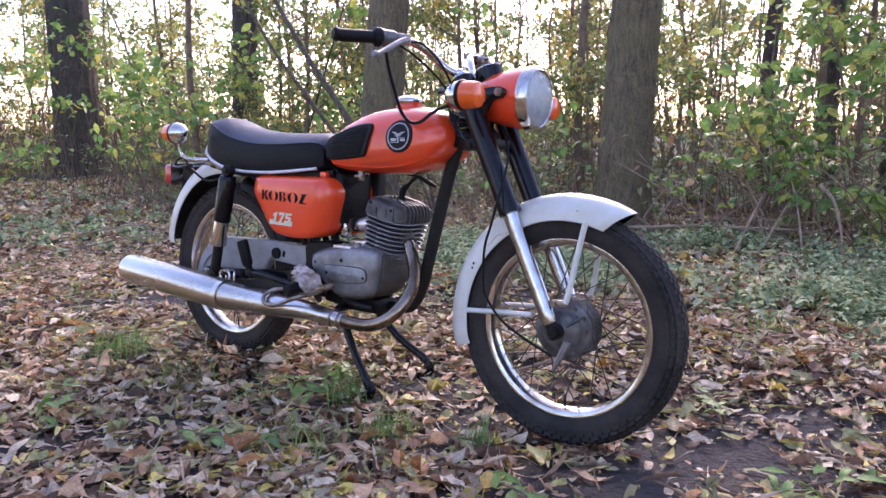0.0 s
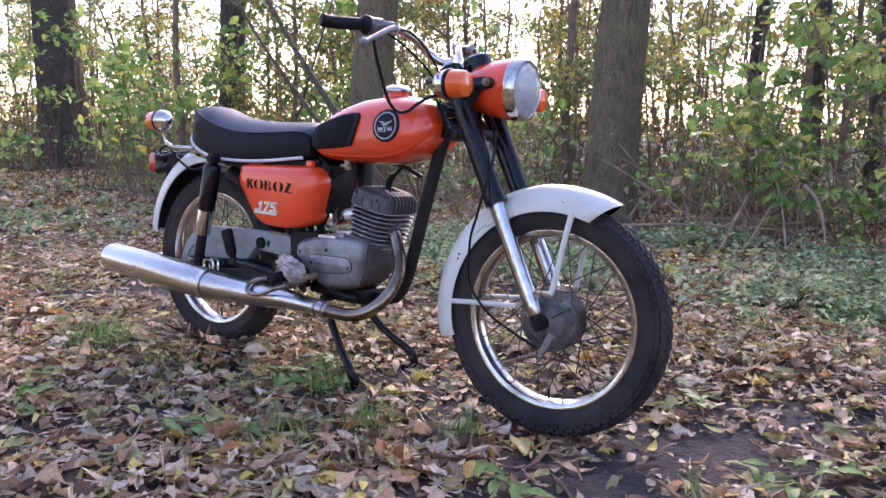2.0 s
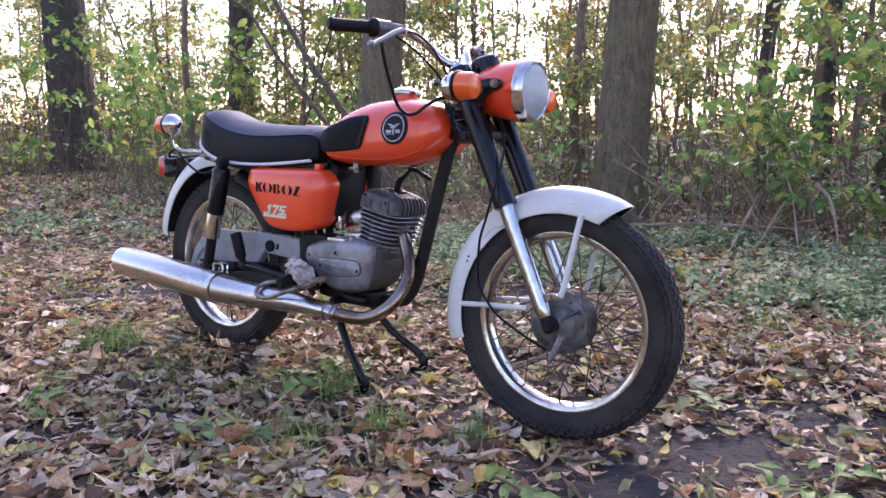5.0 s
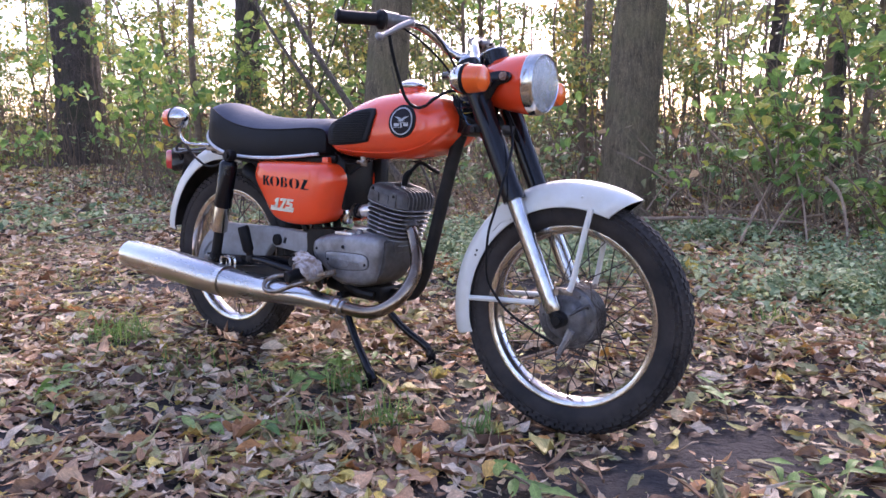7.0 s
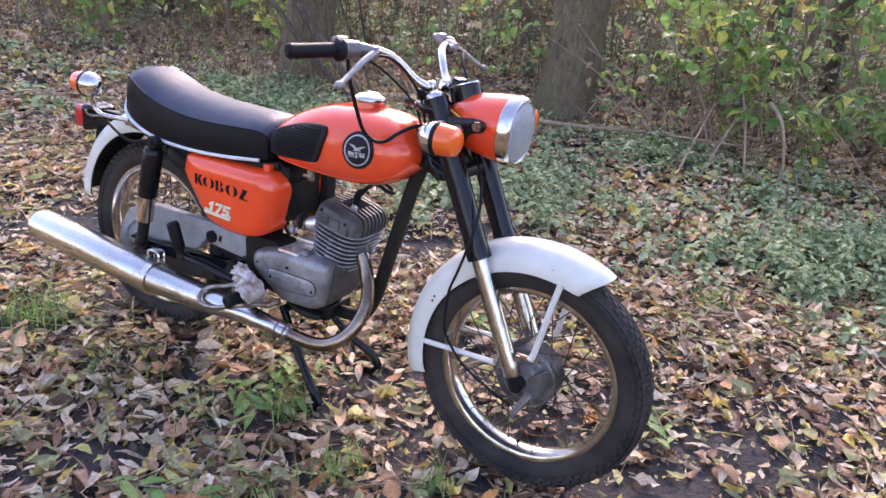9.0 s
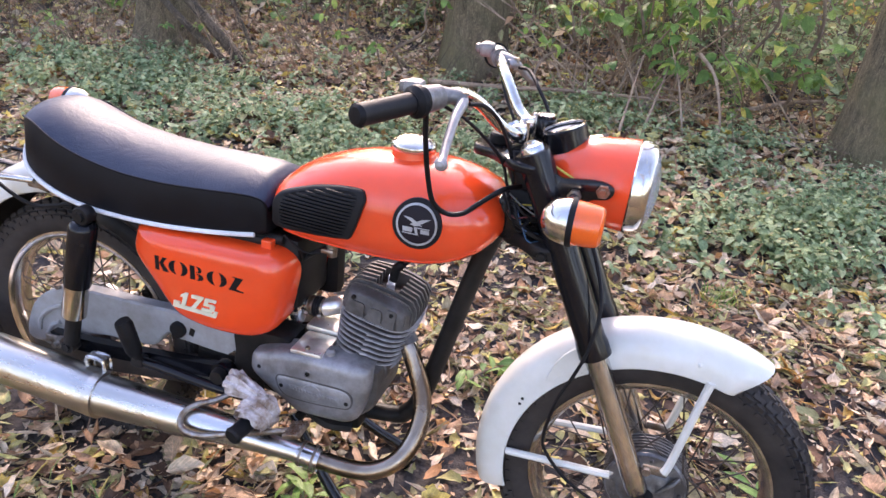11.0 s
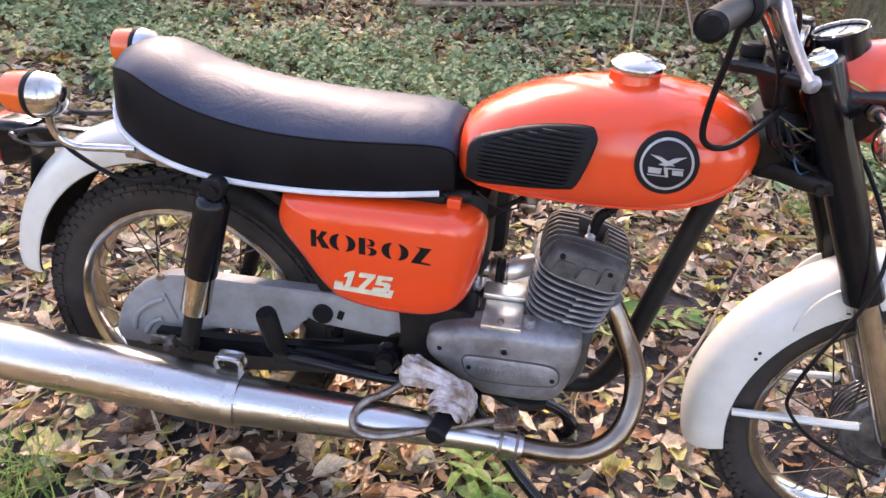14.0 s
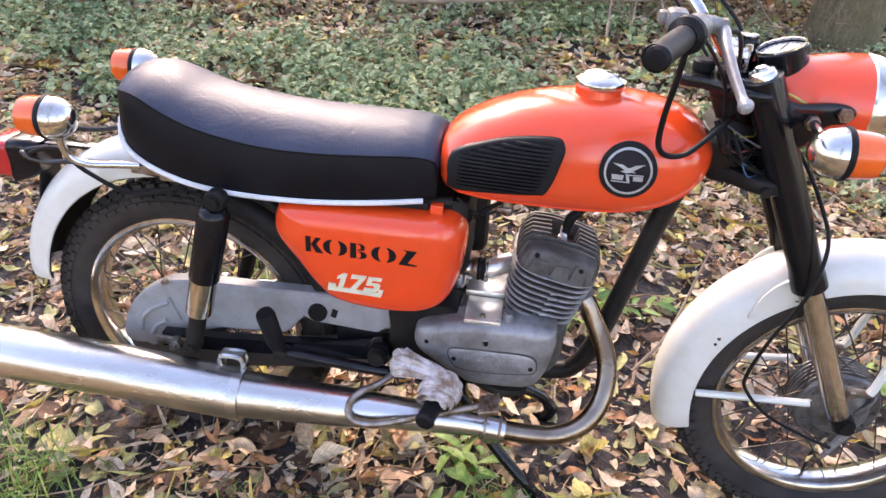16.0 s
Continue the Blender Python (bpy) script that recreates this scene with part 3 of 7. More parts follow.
def nettles(name, clumps, per, patches, label, lo=0.018, hi=0.042, tall=0.15):
    """Low plants in clumps: each a short stem with pairs of drooping leaves, smaller towards the tip."""
    c, yw, tl, ln = [], [], [], []
    for _ in range(clumps):
        px, py, rx, ry = patches[rng.integers(len(patches))]
        qx, qy, wide = px + rng.normal(0, rx), py + rng.normal(0, ry), rng.uniform(0.05, 0.16)
        if math.sin(3.1 * qx + 1.3) + math.sin(3.7 * qy + 0.9 * qx) + math.sin(6.3 * qx - 5.1 * qy) < rng.uniform(-0.9, 0.3):
            continue
        big = rng.uniform(0.75, 1.2)
        for _ in range(rng.integers(per // 2, per * 3 // 2)):
            x, y = qx + rng.normal(0, wide), qy + rng.normal(0, wide)
            h, turn, base = rng.uniform(0.03, tall) * big, rng.uniform(0, 3.14), float(ground_z(x, y))
            lean = rng.normal(0, 0.25, 2)
            tiers = int(rng.integers(2, 5))
            for q in range(tiers):
                u = 1 - 0.22 * q
                size = rng.uniform(lo, hi) * big * (0.62 + 0.16 * q)
                for side in (0.0, 3.1416):
                    a = turn + 1.5708 * (q % 2) + side + rng.normal(0, 0.25)
                    d = 0.55 * size
                    c.append((x + lean[0] * h * u + d * math.cos(a), y + lean[1] * h * u + d * math.sin(a), base + h * u))
                    yw.append(a)
                    tl.append(rng.normal(-0.3, 0.28))
                    ln.append(size)
    c, ln = np.array(c), np.array(ln)
    me = leaf_cloud(name, c, np.array(yw), np.array(tl), rng.normal(0, 0.3, len(c)), ln, ln * rng.uniform(0.5, 0.72, len(c)), rng.normal(-0.12, 0.12, len(c)), HERB, 0.3)
    return tagged(new(name, me), label, "plants", kind="stuff")


def herbs(name, n, patches, label, lo=0.022, hi=0.048, tall=0.12):
    """Low plants: rosettes of small toothed leaves on short stalks."""
    c, yw, tl, ln = [], [], [], []
    for _ in range(n):
        px, py, rx, ry = patches[rng.integers(len(patches))]
        x, y = px + rng.normal(0, rx), py + rng.normal(0, ry)
        h = rng.uniform(0.03, tall)
        for k in range(rng.integers(9, 17)):
            a = rng.uniform(0, 6.28)
            d = rng.uniform(0.01, 0.085)
            lvl = h * rng.uniform(0.35, 1.0)
            c.append((x + d * math.cos(a), y + d * math.sin(a), float(ground_z(x, y)) + lvl))
            yw.append(a)
            tl.append(rng.normal(-0.15, 0.35))
            ln.append(rng.uniform(lo, hi))
    c, ln = np.array(c), np.array(ln)
    me = leaf_cloud(name, c, np.array(yw), np.array(tl), rng.normal(0, 0.35, len(c)), ln, ln * rng.uniform(0.5, 0.8, len(c)), rng.normal(-0.1, 0.15, len(c)), HERB)
    return tagged(new(name, me), label, "plants", kind="stuff")


nettles("ground_cover", 620, 8, [(-2.4, 2.7, 0.5, 0.3), (-1.6, 2.5, 0.6, 0.45), (-0.7, 2.5, 0.5, 0.5), (0.1, 2.7, 0.45, 0.45), (0.9, 2.6, 0.4, 0.4), (1.6, 2.4, 0.35, 0.35), (1.8, 2.1, 0.3, 0.3), (-0.1, 1.75, 0.5, 0.25), (0.9, 3.4, 0.4, 0.25), (0.3, 2.2, 0.7, 0.3), (-1.0, 2.0, 0.5, 0.25)], "low green nettle and dead-nettle plants covering the ground", 0.03, 0.07)
nettles("ground_cover", 110, 8, [(1.9, 2.15, 0.3, 0.2), (2.2, 2.6, 0.45, 0.3)], "low green plants beside fallen leaves", 0.026, 0.056, 0.2)
herbs("ground_cover", 110, [(-4.5, 2.0, 1.2, 0.6), (-3.5, 1.2, 0.6, 0.4), (-6, 3.4, 1.2, 0.8)], "scattered low green plants among brown leaves", 0.04, 0.08, 0.2)


TUFTS = [(1.01, -0.31, 60, 0.12), (1.23, -0.23, 30, 0.08), (-0.4, -0.27, 90, 0.2), (-0.30, -0.27, 120, 0.16), (0.55, -0.36, 40, 0.15), (-1.3, 0.1, 34, 0.3), (0.93, -0.55, 30, 0.1), (0.2, -0.33, 50, 0.22), (0.72, -0.2, 60, 0.1), (-0.05, 0.55, 60, 0.2), (1.6, 1.35, 60, 0.15)]
blades, lens_, tilts = [], [], []
for x, y, n, size in TUFTS:
    ln, tilt = rng.uniform(0.05, 0.13, n), rng.uniform(0.6, 1.45, n)
    c = np.stack([x + rng.normal(0, size * 0.35, n), y + rng.normal(0, size * 0.35, n), np.zeros(n)], -1)
    c[:, 2] = ground_z(c[:, 0], c[:, 1]) + np.sin(tilt) * ln * 0.48
    blades.append(c), lens_.append(ln), tilts.append(tilt)
blades, lens_, tilts = np.concatenate(blades), np.concatenate(lens_), np.concatenate(tilts)
k = len(blades)
tagged(new("grass", leaf_cloud("grass", blades, rng.uniform(0, 6.28, k), tilts, rng.normal(0, 0.3, k), lens_, np.full(k, 0.004), rng.normal(-0.25, 0.2, k), SPRIG)), "tufts of thin green grass among fallen leaves", "grass", kind="stuff")


def sprig(x, y, turn, n=9, length=0.3, size=0.085):
    """A fallen willow-like twig with green leaves."""
    z = float(ground_z(x, y))
    tip = Vector((math.cos(turn), math.sin(turn), 0)) * length
    base = Vector((x, y, z + 0.018))
    line = [base, base + tip * 0.5 + Vector((0, 0, 0.03)), base + tip + Vector((0, 0, 0.012))]
    top = thing("leafy_twig", tube(line, [0.003, 0.0025, 0.001], 6, 4), TWIG, "fallen green leafy twig lying on brown leaves", "twig", "leafy twigs")
    c, yw = [], []
    for k in range(n):
        u = 0.15 + 0.85 * k / n
        p = base + tip * u
        s = -1 if k % 2 else 1
        a = turn + s * rng.uniform(0.5, 1.0)
        c.append((p.x + 0.4 * size * math.cos(a), p.y + 0.4 * size * math.sin(a), p.z + 0.02 + rng.uniform(0, 0.02)))
        yw.append(a)
    ln = rng.uniform(0.7, 1.15, n) * size
    me = leaf_cloud("leaf", np.array(c), np.array(yw), rng.normal(-0.1, 0.15, n), rng.normal(0, 0.3, n), ln, ln * 0.3, rng.normal(-0.12, 0.1, n), SPRIG)
    new("leaf", me).parent = top
    return top


for x, y, a, n, l in [(0.47, -0.26, 0.3, 10, 0.3), (0.62, -0.18, 1.2, 8, 0.22), (0.3, -0.85, 2.6, 10, 0.4), (0.55, -0.72, 0.4, 8, 0.35), (1.83, 0.0, -0.5, 9, 0.3), (1.95, -0.05, 0.6, 9, 0.3), (0.55, -0.2, -0.6, 6, 0.18), (1.72, 0.25, 2.0, 7, 0.25), (1.35, -0.42, -0.3, 8, 0.25), (0.82, 0.42, 1.0, 9, 0.25), (0.9, 0.55, 0.2, 9, 0.25)]:
    sprig(x, y, a, n, l)
for x, y, a in [(0.55, -0.13, 0.4), (0.62, -0.1, 1.8)]:
    sprig(x, y, a, 4, 0.1, 0.09)


# ---- wood: trunks, saplings, brush ----
def trunk_geo(x, y, r, height, lean=(0.0, 0.0), flare=1.35, ridges=13, segs=44, rows=60, wild=0.05, seed=0):
    verts, faces = [], []
    g = np.random.default_rng(seed)
    ph = g.uniform(0, 6.28, 6)
    z0 = float(ground_z(x, y)) - 0.12
    for k in range(rows):
        u = k / (rows - 1)
        h = height * u ** 1.25
        rr = r * (1 - 0.45 * u) * (1 + (flare - 1) * math.exp(-h / 0.28))
        cx = x + lean[0] * h + 0.02 * math.sin(1.3 * h + ph[0])
        cy = y + lean[1] * h + 0.02 * math.sin(1.1 * h + ph[1])
        for j in range(segs):
            a = 6.2832 * j / segs
            bump = wild * (0.45 * math.sin(ridges * a + 2.1 * math.sin(1.7 * h + ph[2])) + 0.35 * math.sin(5 * a + 0.9 * h + ph[3]) + 0.6 * math.exp(-h / 0.3) * math.sin(4 * a + ph[4])) + 0.02 * math.sin(23 * a + 7 * h + ph[5])
            verts.append(Vector((cx + rr * (1 + bump) * math.cos(a), cy + rr * (1 + bump) * math.sin(a), z0 + h)))
    for k in range(rows - 1):
        for j in range(segs):
            i = (j + 1) % segs
            faces.append((k * segs + j, k * segs + i, (k + 1) * segs + i, (k + 1) * segs + j))
    return verts, faces


def crown_cloud(ob_parent, tips, count, size, material, spread=0.35, ratio=(0.45, 0.7), name="crown", coarse=True):
    pick = tips[rng.integers(len(tips), size=count)]
    c = pick + rng.normal(0, spread, (count, 3)) * (1, 1, 0.7)
    ln = rng.uniform(0.65, 1.2, count) * size
    me = leaf_cloud(name, c, rng.uniform(0, 6.28, count), rng.normal(-0.45, 0.5, count), rng.normal(0, 0.6, count), ln, ln * rng.uniform(*ratio, count), rng.normal(-0.1, 0.15, count), material, coarse=coarse)
    ob = tagged(new(name, me), kind="stuff")
    ob.parent = ob_parent
    return ob


def big_tree(x, y, r, height, material, label, lean=(0, 0), crown_from=3.5, seed=0):
    top = tagged(new("tree"), label, "tree", "large trees")
    part("trunk", trunk_geo(x, y, r, height, lean, seed=seed), material, top, angle=80)
    g = np.random.default_rng(seed + 50)
    limbs, tips = [], []
    for k in range(9):
        h = g.uniform(crown_from, height * 0.95)
        a = g.uniform(0, 6.28)
        l = g.uniform(1.2, 2.6)
        b = Vector((x + lean[0] * h, y + lean[1] * h, h))
        d = Vector((math.cos(a), math.sin(a), g.uniform(0.2, 0.7)))
        line = [b, b + d * l * 0.4, b + d * l * 0.75 + Vector((0, 0, 0.15)), b + d * l]
        limbs.append(tube(line, [r * 0.28, r * 0.17, r * 0.1, r * 0.03], 7, 3))
        tips += [tuple(line[2]), tuple(line[3]), tuple((line[2] + line[3]) / 2)]
    for limb in limbs:
        part("limb", limb, material, top)
    crown_cloud(top, np.array(tips), 260, 0.1, CROWN, 0.55)
    return top


big_tree(-0.16, 4.14, 0.225, 8.0, BARK, "large grey-brown tree trunk with ridged bark", (0.035, 0.02), seed=1)
big_tree(2.42, 3.52, 0.185, 8.0, BARK, "straight tree trunk with flared foot", (0.03, 0.0), seed=2)
big_tree(-2.40, 3.49, 0.21, 8.0, BARK, "dark tree trunk rising from green ground cover", (0.09, 0.07), seed=3)
big_tree(-10.2, 5.08, 0.40, 10.0, BARK_DARK, "thick dark tree trunk far back in the wood", (-0.05, 0.0), seed=4)
big_tree(-6.3, 5.3, 0.19, 9.0, BARK_DARK, "ivy-grown dark tree trunk among saplings", (0.03, 0.0), seed=5)
big_tree(0.2, 7.4, 0.09, 9.0, BARK_DARK, "slim dark tree trunk among brush", (0.03, 0.0), seed=6)
big_tree(1.15, 5.9, 0.06, 8.0, BARK_DARK, "slim dark forked trunk among brush", (-0.02, 0.0), seed=7)
# Four unseen trunks, added behind the camera to block sky and darken reflections.
big_tree(4.9, -5.2, 0.25, 8.0, BARK, "unseen tree trunk added beyond the path", seed=9)
big_tree(0.3, -6.5, 0.3, 8.0, BARK_DARK, "unseen thick tree trunk added beyond the path", seed=10)
big_tree(-3.8, -5.6, 0.22, 8.0, BARK, "unseen tree trunk added beside the path", seed=11)
big_tree(6.6, -0.6, 0.25, 8.0, BARK_DARK, "unseen tree trunk added at the end of the clearing", seed=12)
big_tree(1.55, 6.3, 0.075, 8.0, BARK_DARK, "dark tree trunk among brush", (0.02, 0.0), seed=8)


def sapling(height, r, leaves, size, material, seed, spread=0.085, low=0.12, wander=0.05, coarse=True):
    """A thin young tree: wandering stem, thin limbs with twigs, and leaves at the twigs."""
    g = np.random.default_rng(seed)
    top = new("sapling")
    pts = [Vector((0, 0, -0.1))]
    for k in range(7):
        pts.append(pts[-1] + Vector((g.normal(0, wander), g.normal(0, wander), height / 7)))
    rr = list(np.linspace(r, r * 0.25, 8))
    part("trunk", tube(pts, rr, 7, 4), TWIG, top)
    line = smooth_line(pts, 4)
    geos, tips = [], []
    for k in range(int(height * 3.2)):
        u = g.uniform(low, 0.97)
        b = line[int(u * (len(line) - 1))]
        a = g.uniform(0, 6.28)
        l = g.uniform(0.3, 1.0) * (1.15 - u) * height * 0.22 + 0.15
        d = Vector((math.cos(a), math.sin(a), g.uniform(0.1, 0.9))).normalized()
        m = b + d * l * 0.55 + Vector((g.normal(0, 0.04), g.normal(0, 0.04), 0.03))
        e = b + d * l + Vector((g.normal(0, 0.08), g.normal(0, 0.08), g.uniform(-0.1, 0.08)))
        geos.append(tube([b, m, e], [r * 0.35, r * 0.2, 0.002], 5, 3, False))
        tips += [tuple(m), tuple(e), tuple((m + e) / 2)]
        for _ in range(2):
            q = m.lerp(e, g.uniform(0, 1))
            w = q + Vector((g.normal(0, 0.2), g.normal(0, 0.2), g.normal(0.03, 0.1)))
            geos.append(tube([q, w], [r * 0.13, 0.0015], 4, 1, False))
            tips.append(tuple(w))
    tagged(part("branchwork", joined(*geos), TWIG, top), kind="stuff")
    crown_cloud(top, np.array(tips), leaves, size, material, spread, coarse=coarse)
    return top


kinds = [
    (sapling(5.2, 0.033, 1500, 0.085, CROWN, 11), "thin sapling with sparse green and yellow leaves"),
    (sapling(5.6, 0.042, 1500, 0.09, CROWN_YELLOW, 12), "thin sapling with yellow autumn leaves"),
    (sapling(5.0, 0.025, 1300, 0.08, CROWN, 13, wander=0.12), "bent young tree with small green leaves"),
    (sapling(3.2, 0.016, 1000, 0.08, CROWN, 14, low=0.05, wander=0.1), "bushy shrub with thin stems and green leaves"),
    (sapling(6.0, 0.05, 700, 0.09, CROWN, 15, low=0.35), "tall bare-stemmed young tree"),
    (sapling(2.4, 0.012, 380, 0.07, CROWN_YELLOW, 16, low=0.02, wander=0.14), "nearly bare brown shrub of thin stems"),
]
for ob, label in kinds:
    tagged(ob, label, "tree", "saplings")
spots = []
g = np.random.default_rng(21)
while len(spots) < 215:
    d, a = g.uniform(6.2, 24) , g.uniform(-0.25, 1.75)
    x, y = 2.2 - d * math.sin(a - 0.0) , -1.77 + d * math.cos(a)
    if y < 4.9 - max(0, -x - 4) * 0.62 or (abs(x + 10.3) < 0.8 and y < 6):
        continue
    if y > 0 and 2.2 - x < 0.75 * (y + 1.8) and g.uniform() < 0.15:
        continue
    if abs((x - 2.2) * 0.4826 + (y + 1.75) * 0.8759) < 1.1 and x > -10.4:
        continue
    if 43.5 < math.degrees(math.atan2(2.2 - x, y + 1.77)) < 51.5 and g.uniform() < 0.65:
        continue
    if any((x - p) ** 2 + (y - q) ** 2 < 0.25 for p, q, _ in spots):
        continue
    spots.append((x, y, d))
# Unseen saplings behind the camera, added to block sky light and shape reflections.
behind = np.random.default_rng(77)
while len(spots) < 280:
    d, a = behind.uniform(6.5, 16), behind.uniform(0, 6.28)
    x, y = 1.2 + d * math.cos(a), -1.2 + d * math.sin(a)
    if y > 4.0 or (y > -3.2 and x < 5.0) or x < -14:
        continue
    spots.append((x, y, d))
used = set()
for x, y, d in spots:
    k = int(g.choice(6, p=[0.22, 0.2, 0.16, 0.16, 0.12, 0.14]))
    if y > 0 and 2.2 - x < 0.75 * (y + 1.8) and g.uniform() < 0.3:
        k = int(g.choice([4, 5, 5]))
    if k == 1 and x > -2:
        k = 0
    s = g.uniform(0.8, 1.2)
    m = pose(x, y, float(ground_z(x, y)), 0, 0, g.uniform(0, 360))
    if k in used:
        ob = copy_thing(kinds[k][0], m)
    else:
        ob = kinds[k][0]
        ob.matrix_basis = m
        used.add(k)


def broad_sapling(x, y, height, leaves, seed, size=0.11):
    ob = sapling(height, 0.014, leaves if x > -3 else int(leaves * 1.4), size if x > -3 else size * 1.35, CROWN_BIG, seed, 0.13, 0.4 if x > -3 else 0.12, 0.09, False)
    ob.matrix_basis = pose(x, y, float(ground_z(x, y)), 0, 0, 30 * seed)
    return tagged(ob, "young broad-leaved shrub with large green leaves", "shrub", "broad-leaved shrubs")


broad_sapling(1.55, 4.1, 2.5, 130, 31, 0.13)
broad_sapling(2.05, 4.3, 2.7, 140, 32, 0.13)
broad_sapling(1.0, 4.8, 2.6, 110, 33, 0.13)
broad_sapling(-1.2, 4.0, 1.9, 60, 34)
broad_sapling(-5.2, 4.3, 2.2, 150, 35)
broad_sapling(-3.9, 4.9, 2.6, 130, 36)
broad_sapling(-7.2, 4.2, 2.4, 170, 37)
broad_sapling(1.25, 3.95, 1.8, 34, 38, 0.12)
broad_sapling(0.98, 3.9, 1.7, 26, 39, 0.12)
broad_sapling(1.6, 4.15, 1.8, 34, 40, 0.12)
broad_sapling(0.3, 3.75, 0.75, 26, 41, 0.09)
broad_sapling(-0.55, 3.75, 0.9, 24, 42, 0.09)
broad_sapling(-6.2, 3.4, 1.9, 130, 43, 0.1)
broad_sapling(-4.9, 3.6, 1.5, 110, 44, 0.1)
broad_sapling(-7.6, 3.1, 2.1, 130, 45, 0.1)
broad_sapling(-3.2, 3.9, 1.4, 80, 46, 0.1)


def fallen(points, r, label="bare dead branch lying on the forest floor", material=DEADWOOD):
    pts = [Vector((x, y, float(ground_z(x, y)) + z)) for x, y, z in points]
    return thing("fallen_branch", tube(pts, list(np.linspace(r, r * 0.4, len(pts))), 8, 5), material, label, "branch", "fallen branches")


fallen([(-0.25, 3.42, 0.10), (0.2, 3.46, 0.13), (0.7, 3.5, 0.15), (1.3, 3.62, 0.14)], 0.019, "long thin pale dead branch in front of a trunk")
fallen([(0.1, 4.5, 0.03), (0.7, 4.35, 0.09), (1.1, 4.05, 0.12), (1.42, 3.65, 0.2)], 0.021, "thick fallen dead branch among brush")
fallen([(1.40, 3.68, 0.44), (1.51, 3.55, 0.34), (1.585, 3.40, 0.15), (1.607, 3.30, 0.0)], 0.013, "bent dead branch standing in brush")
fallen([(0.35, 4.6, 0.75), (0.8, 4.1, 0.45), (1.2, 3.6, 0.02)], 0.010)
fallen([(1.03, 3.05, 0.02), (1.05, 3.35, 0.2), (1.07, 3.65, 0.39)], 0.010)
fallen([(1.16, 3.12, 0.02), (1.2, 3.4, 0.19), (1.24, 3.65, 0.36)], 0.009)
fallen([(-0.2, 2.95, 0.02), (0.05, 3.3, 0.05), (0.25, 3.55, 0.06)], 0.012)
fallen([(1.7, 4.1, 0.03), (2.3, 4.6, 0.07), (3.2, 4.9, 0.04)], 0.02)
fallen([(2.7, 3.0, 0.02), (3.3, 3.3, 0.05), (3.9, 3.2, 0.03)], 0.014)
fallen([(-3.4, 0.9, 0.02), (-2.9, 1.35, 0.14), (-2.5, 1.4, 0.12), (-2.2, 1.6, 0.04)], 0.007)
fallen([(-3.0, 1.0, 0.02), (-2.75, 1.25, 0.16), (-2.45, 1.65, 0.22)], 0.005)
fallen([(-2.6, 1.1, 0.02), (-2.45, 1.35, 0.12), (-2.5, 1.7, 0.2)], 0.004)
fallen([(-3.3, 1.3, 0.02), (-2.9, 1.5, 0.1), (-2.5, 1.9, 0.08)], 0.005)
fallen([(-2.9, 0.75, 0.02), (-2.4, 1.2, 0.12), (-1.9, 1.3, 0.05)], 0.006)
fallen([(-1.62, 3.38, 0.0), (-2.0, 3.24, 0.5), (-2.38, 3.17, 1.0), (-2.98, 3.2, 1.7), (-3.75, 3.3, 2.7)], 0.04, "leaning stem beside a trunk, coloured dark as if backlit", STEM)
fallen([(-1.70, 3.30, 0.0), (-2.12, 3.16, 0.45), (-2.62, 3.10, 1.0), (-3.28, 3.12, 1.7), (-4.0, 3.2, 2.6)], 0.026, "thin leaning stem beside a trunk", STEM)
fallen([(-1.58, 3.45, 0.0), (-1.66, 3.42, 0.3), (-1.85, 3.38, 0.7), (-2.0, 3.34, 1.3)], 0.014, "thin leaning stem beside a trunk", STEM)
fallen([(-3.9, 4.1, 0.6), (-3.62, 4.18, 1.39), (-3.37, 4.3, 2.2), (-3.0, 4.4, 3.2)], 0.012, "thin leaning stem in the brush", BARK_DARK)
fallen([(-2.2, 4.3, 0.0), (-2.5, 4.4, 0.9), (-3.1, 4.6, 2.2), (-3.5, 4.7, 3.2)], 0.014, "thin leaning stem in the brush", BARK_DARK)
fallen([(-1.7, 3.3, 0.0), (-1.66, 3.28, 0.18), (-1.75, 3.25, 0.32)], 0.008)
def undergrowth(n, box, label, tall=1.5, r=0.006, material=None):
    g3 = np.random.default_rng(n)
    geos = []
    for _ in range(n):
        x, y = g3.uniform(box[0], box[1]), g3.uniform(box[2], box[3])
        h, a, l = g3.uniform(0.27 * tall, tall), g3.uniform(0, 6.28), g3.uniform(0.05, 0.6)
        p = Vector((x, y, float(ground_z(x, y)) - 0.02))
        q = p + Vector((l * math.cos(a), l * math.sin(a), h))
        m = p.lerp(q, 0.5) + Vector((g3.normal(0, 0.05 * h), g3.normal(0, 0.05 * h), 0.08 * h))
        geos.append(tube([p, m, q], [r, r * 0.7, r * 0.25], 4, 3, False))
        for _ in range(3):
            u = g3.uniform(0.35, 0.95)
            c = p.lerp(m, u * 2) if u < 0.5 else m.lerp(q, u * 2 - 1)
            b = g3.uniform(0, 6.28)
            w = g3.uniform(0.08, 0.22) * h
            geos.append(tube([c, c + Vector((w * math.cos(b), w * math.sin(b), w * g3.uniform(0.1, 1.1)))], [r * 0.45, r * 0.15], 3, 1, False))
    return thing("undergrowth", joined(*geos), material or TWIG, label, "undergrowth", kind="stuff")


undergrowth(620, (-9, -0.5, 4.6, 9.0), "dense tangle of thin bare brown stems")
undergrowth(430, (-0.5, 4.5, 4.4, 9.0), "tangle of thin bare brown stems behind brush")
undergrowth(140, (-0.6, 2.3, 3.3, 4.5), "low tangle of thin brown dead stems", 0.55, 0.003)
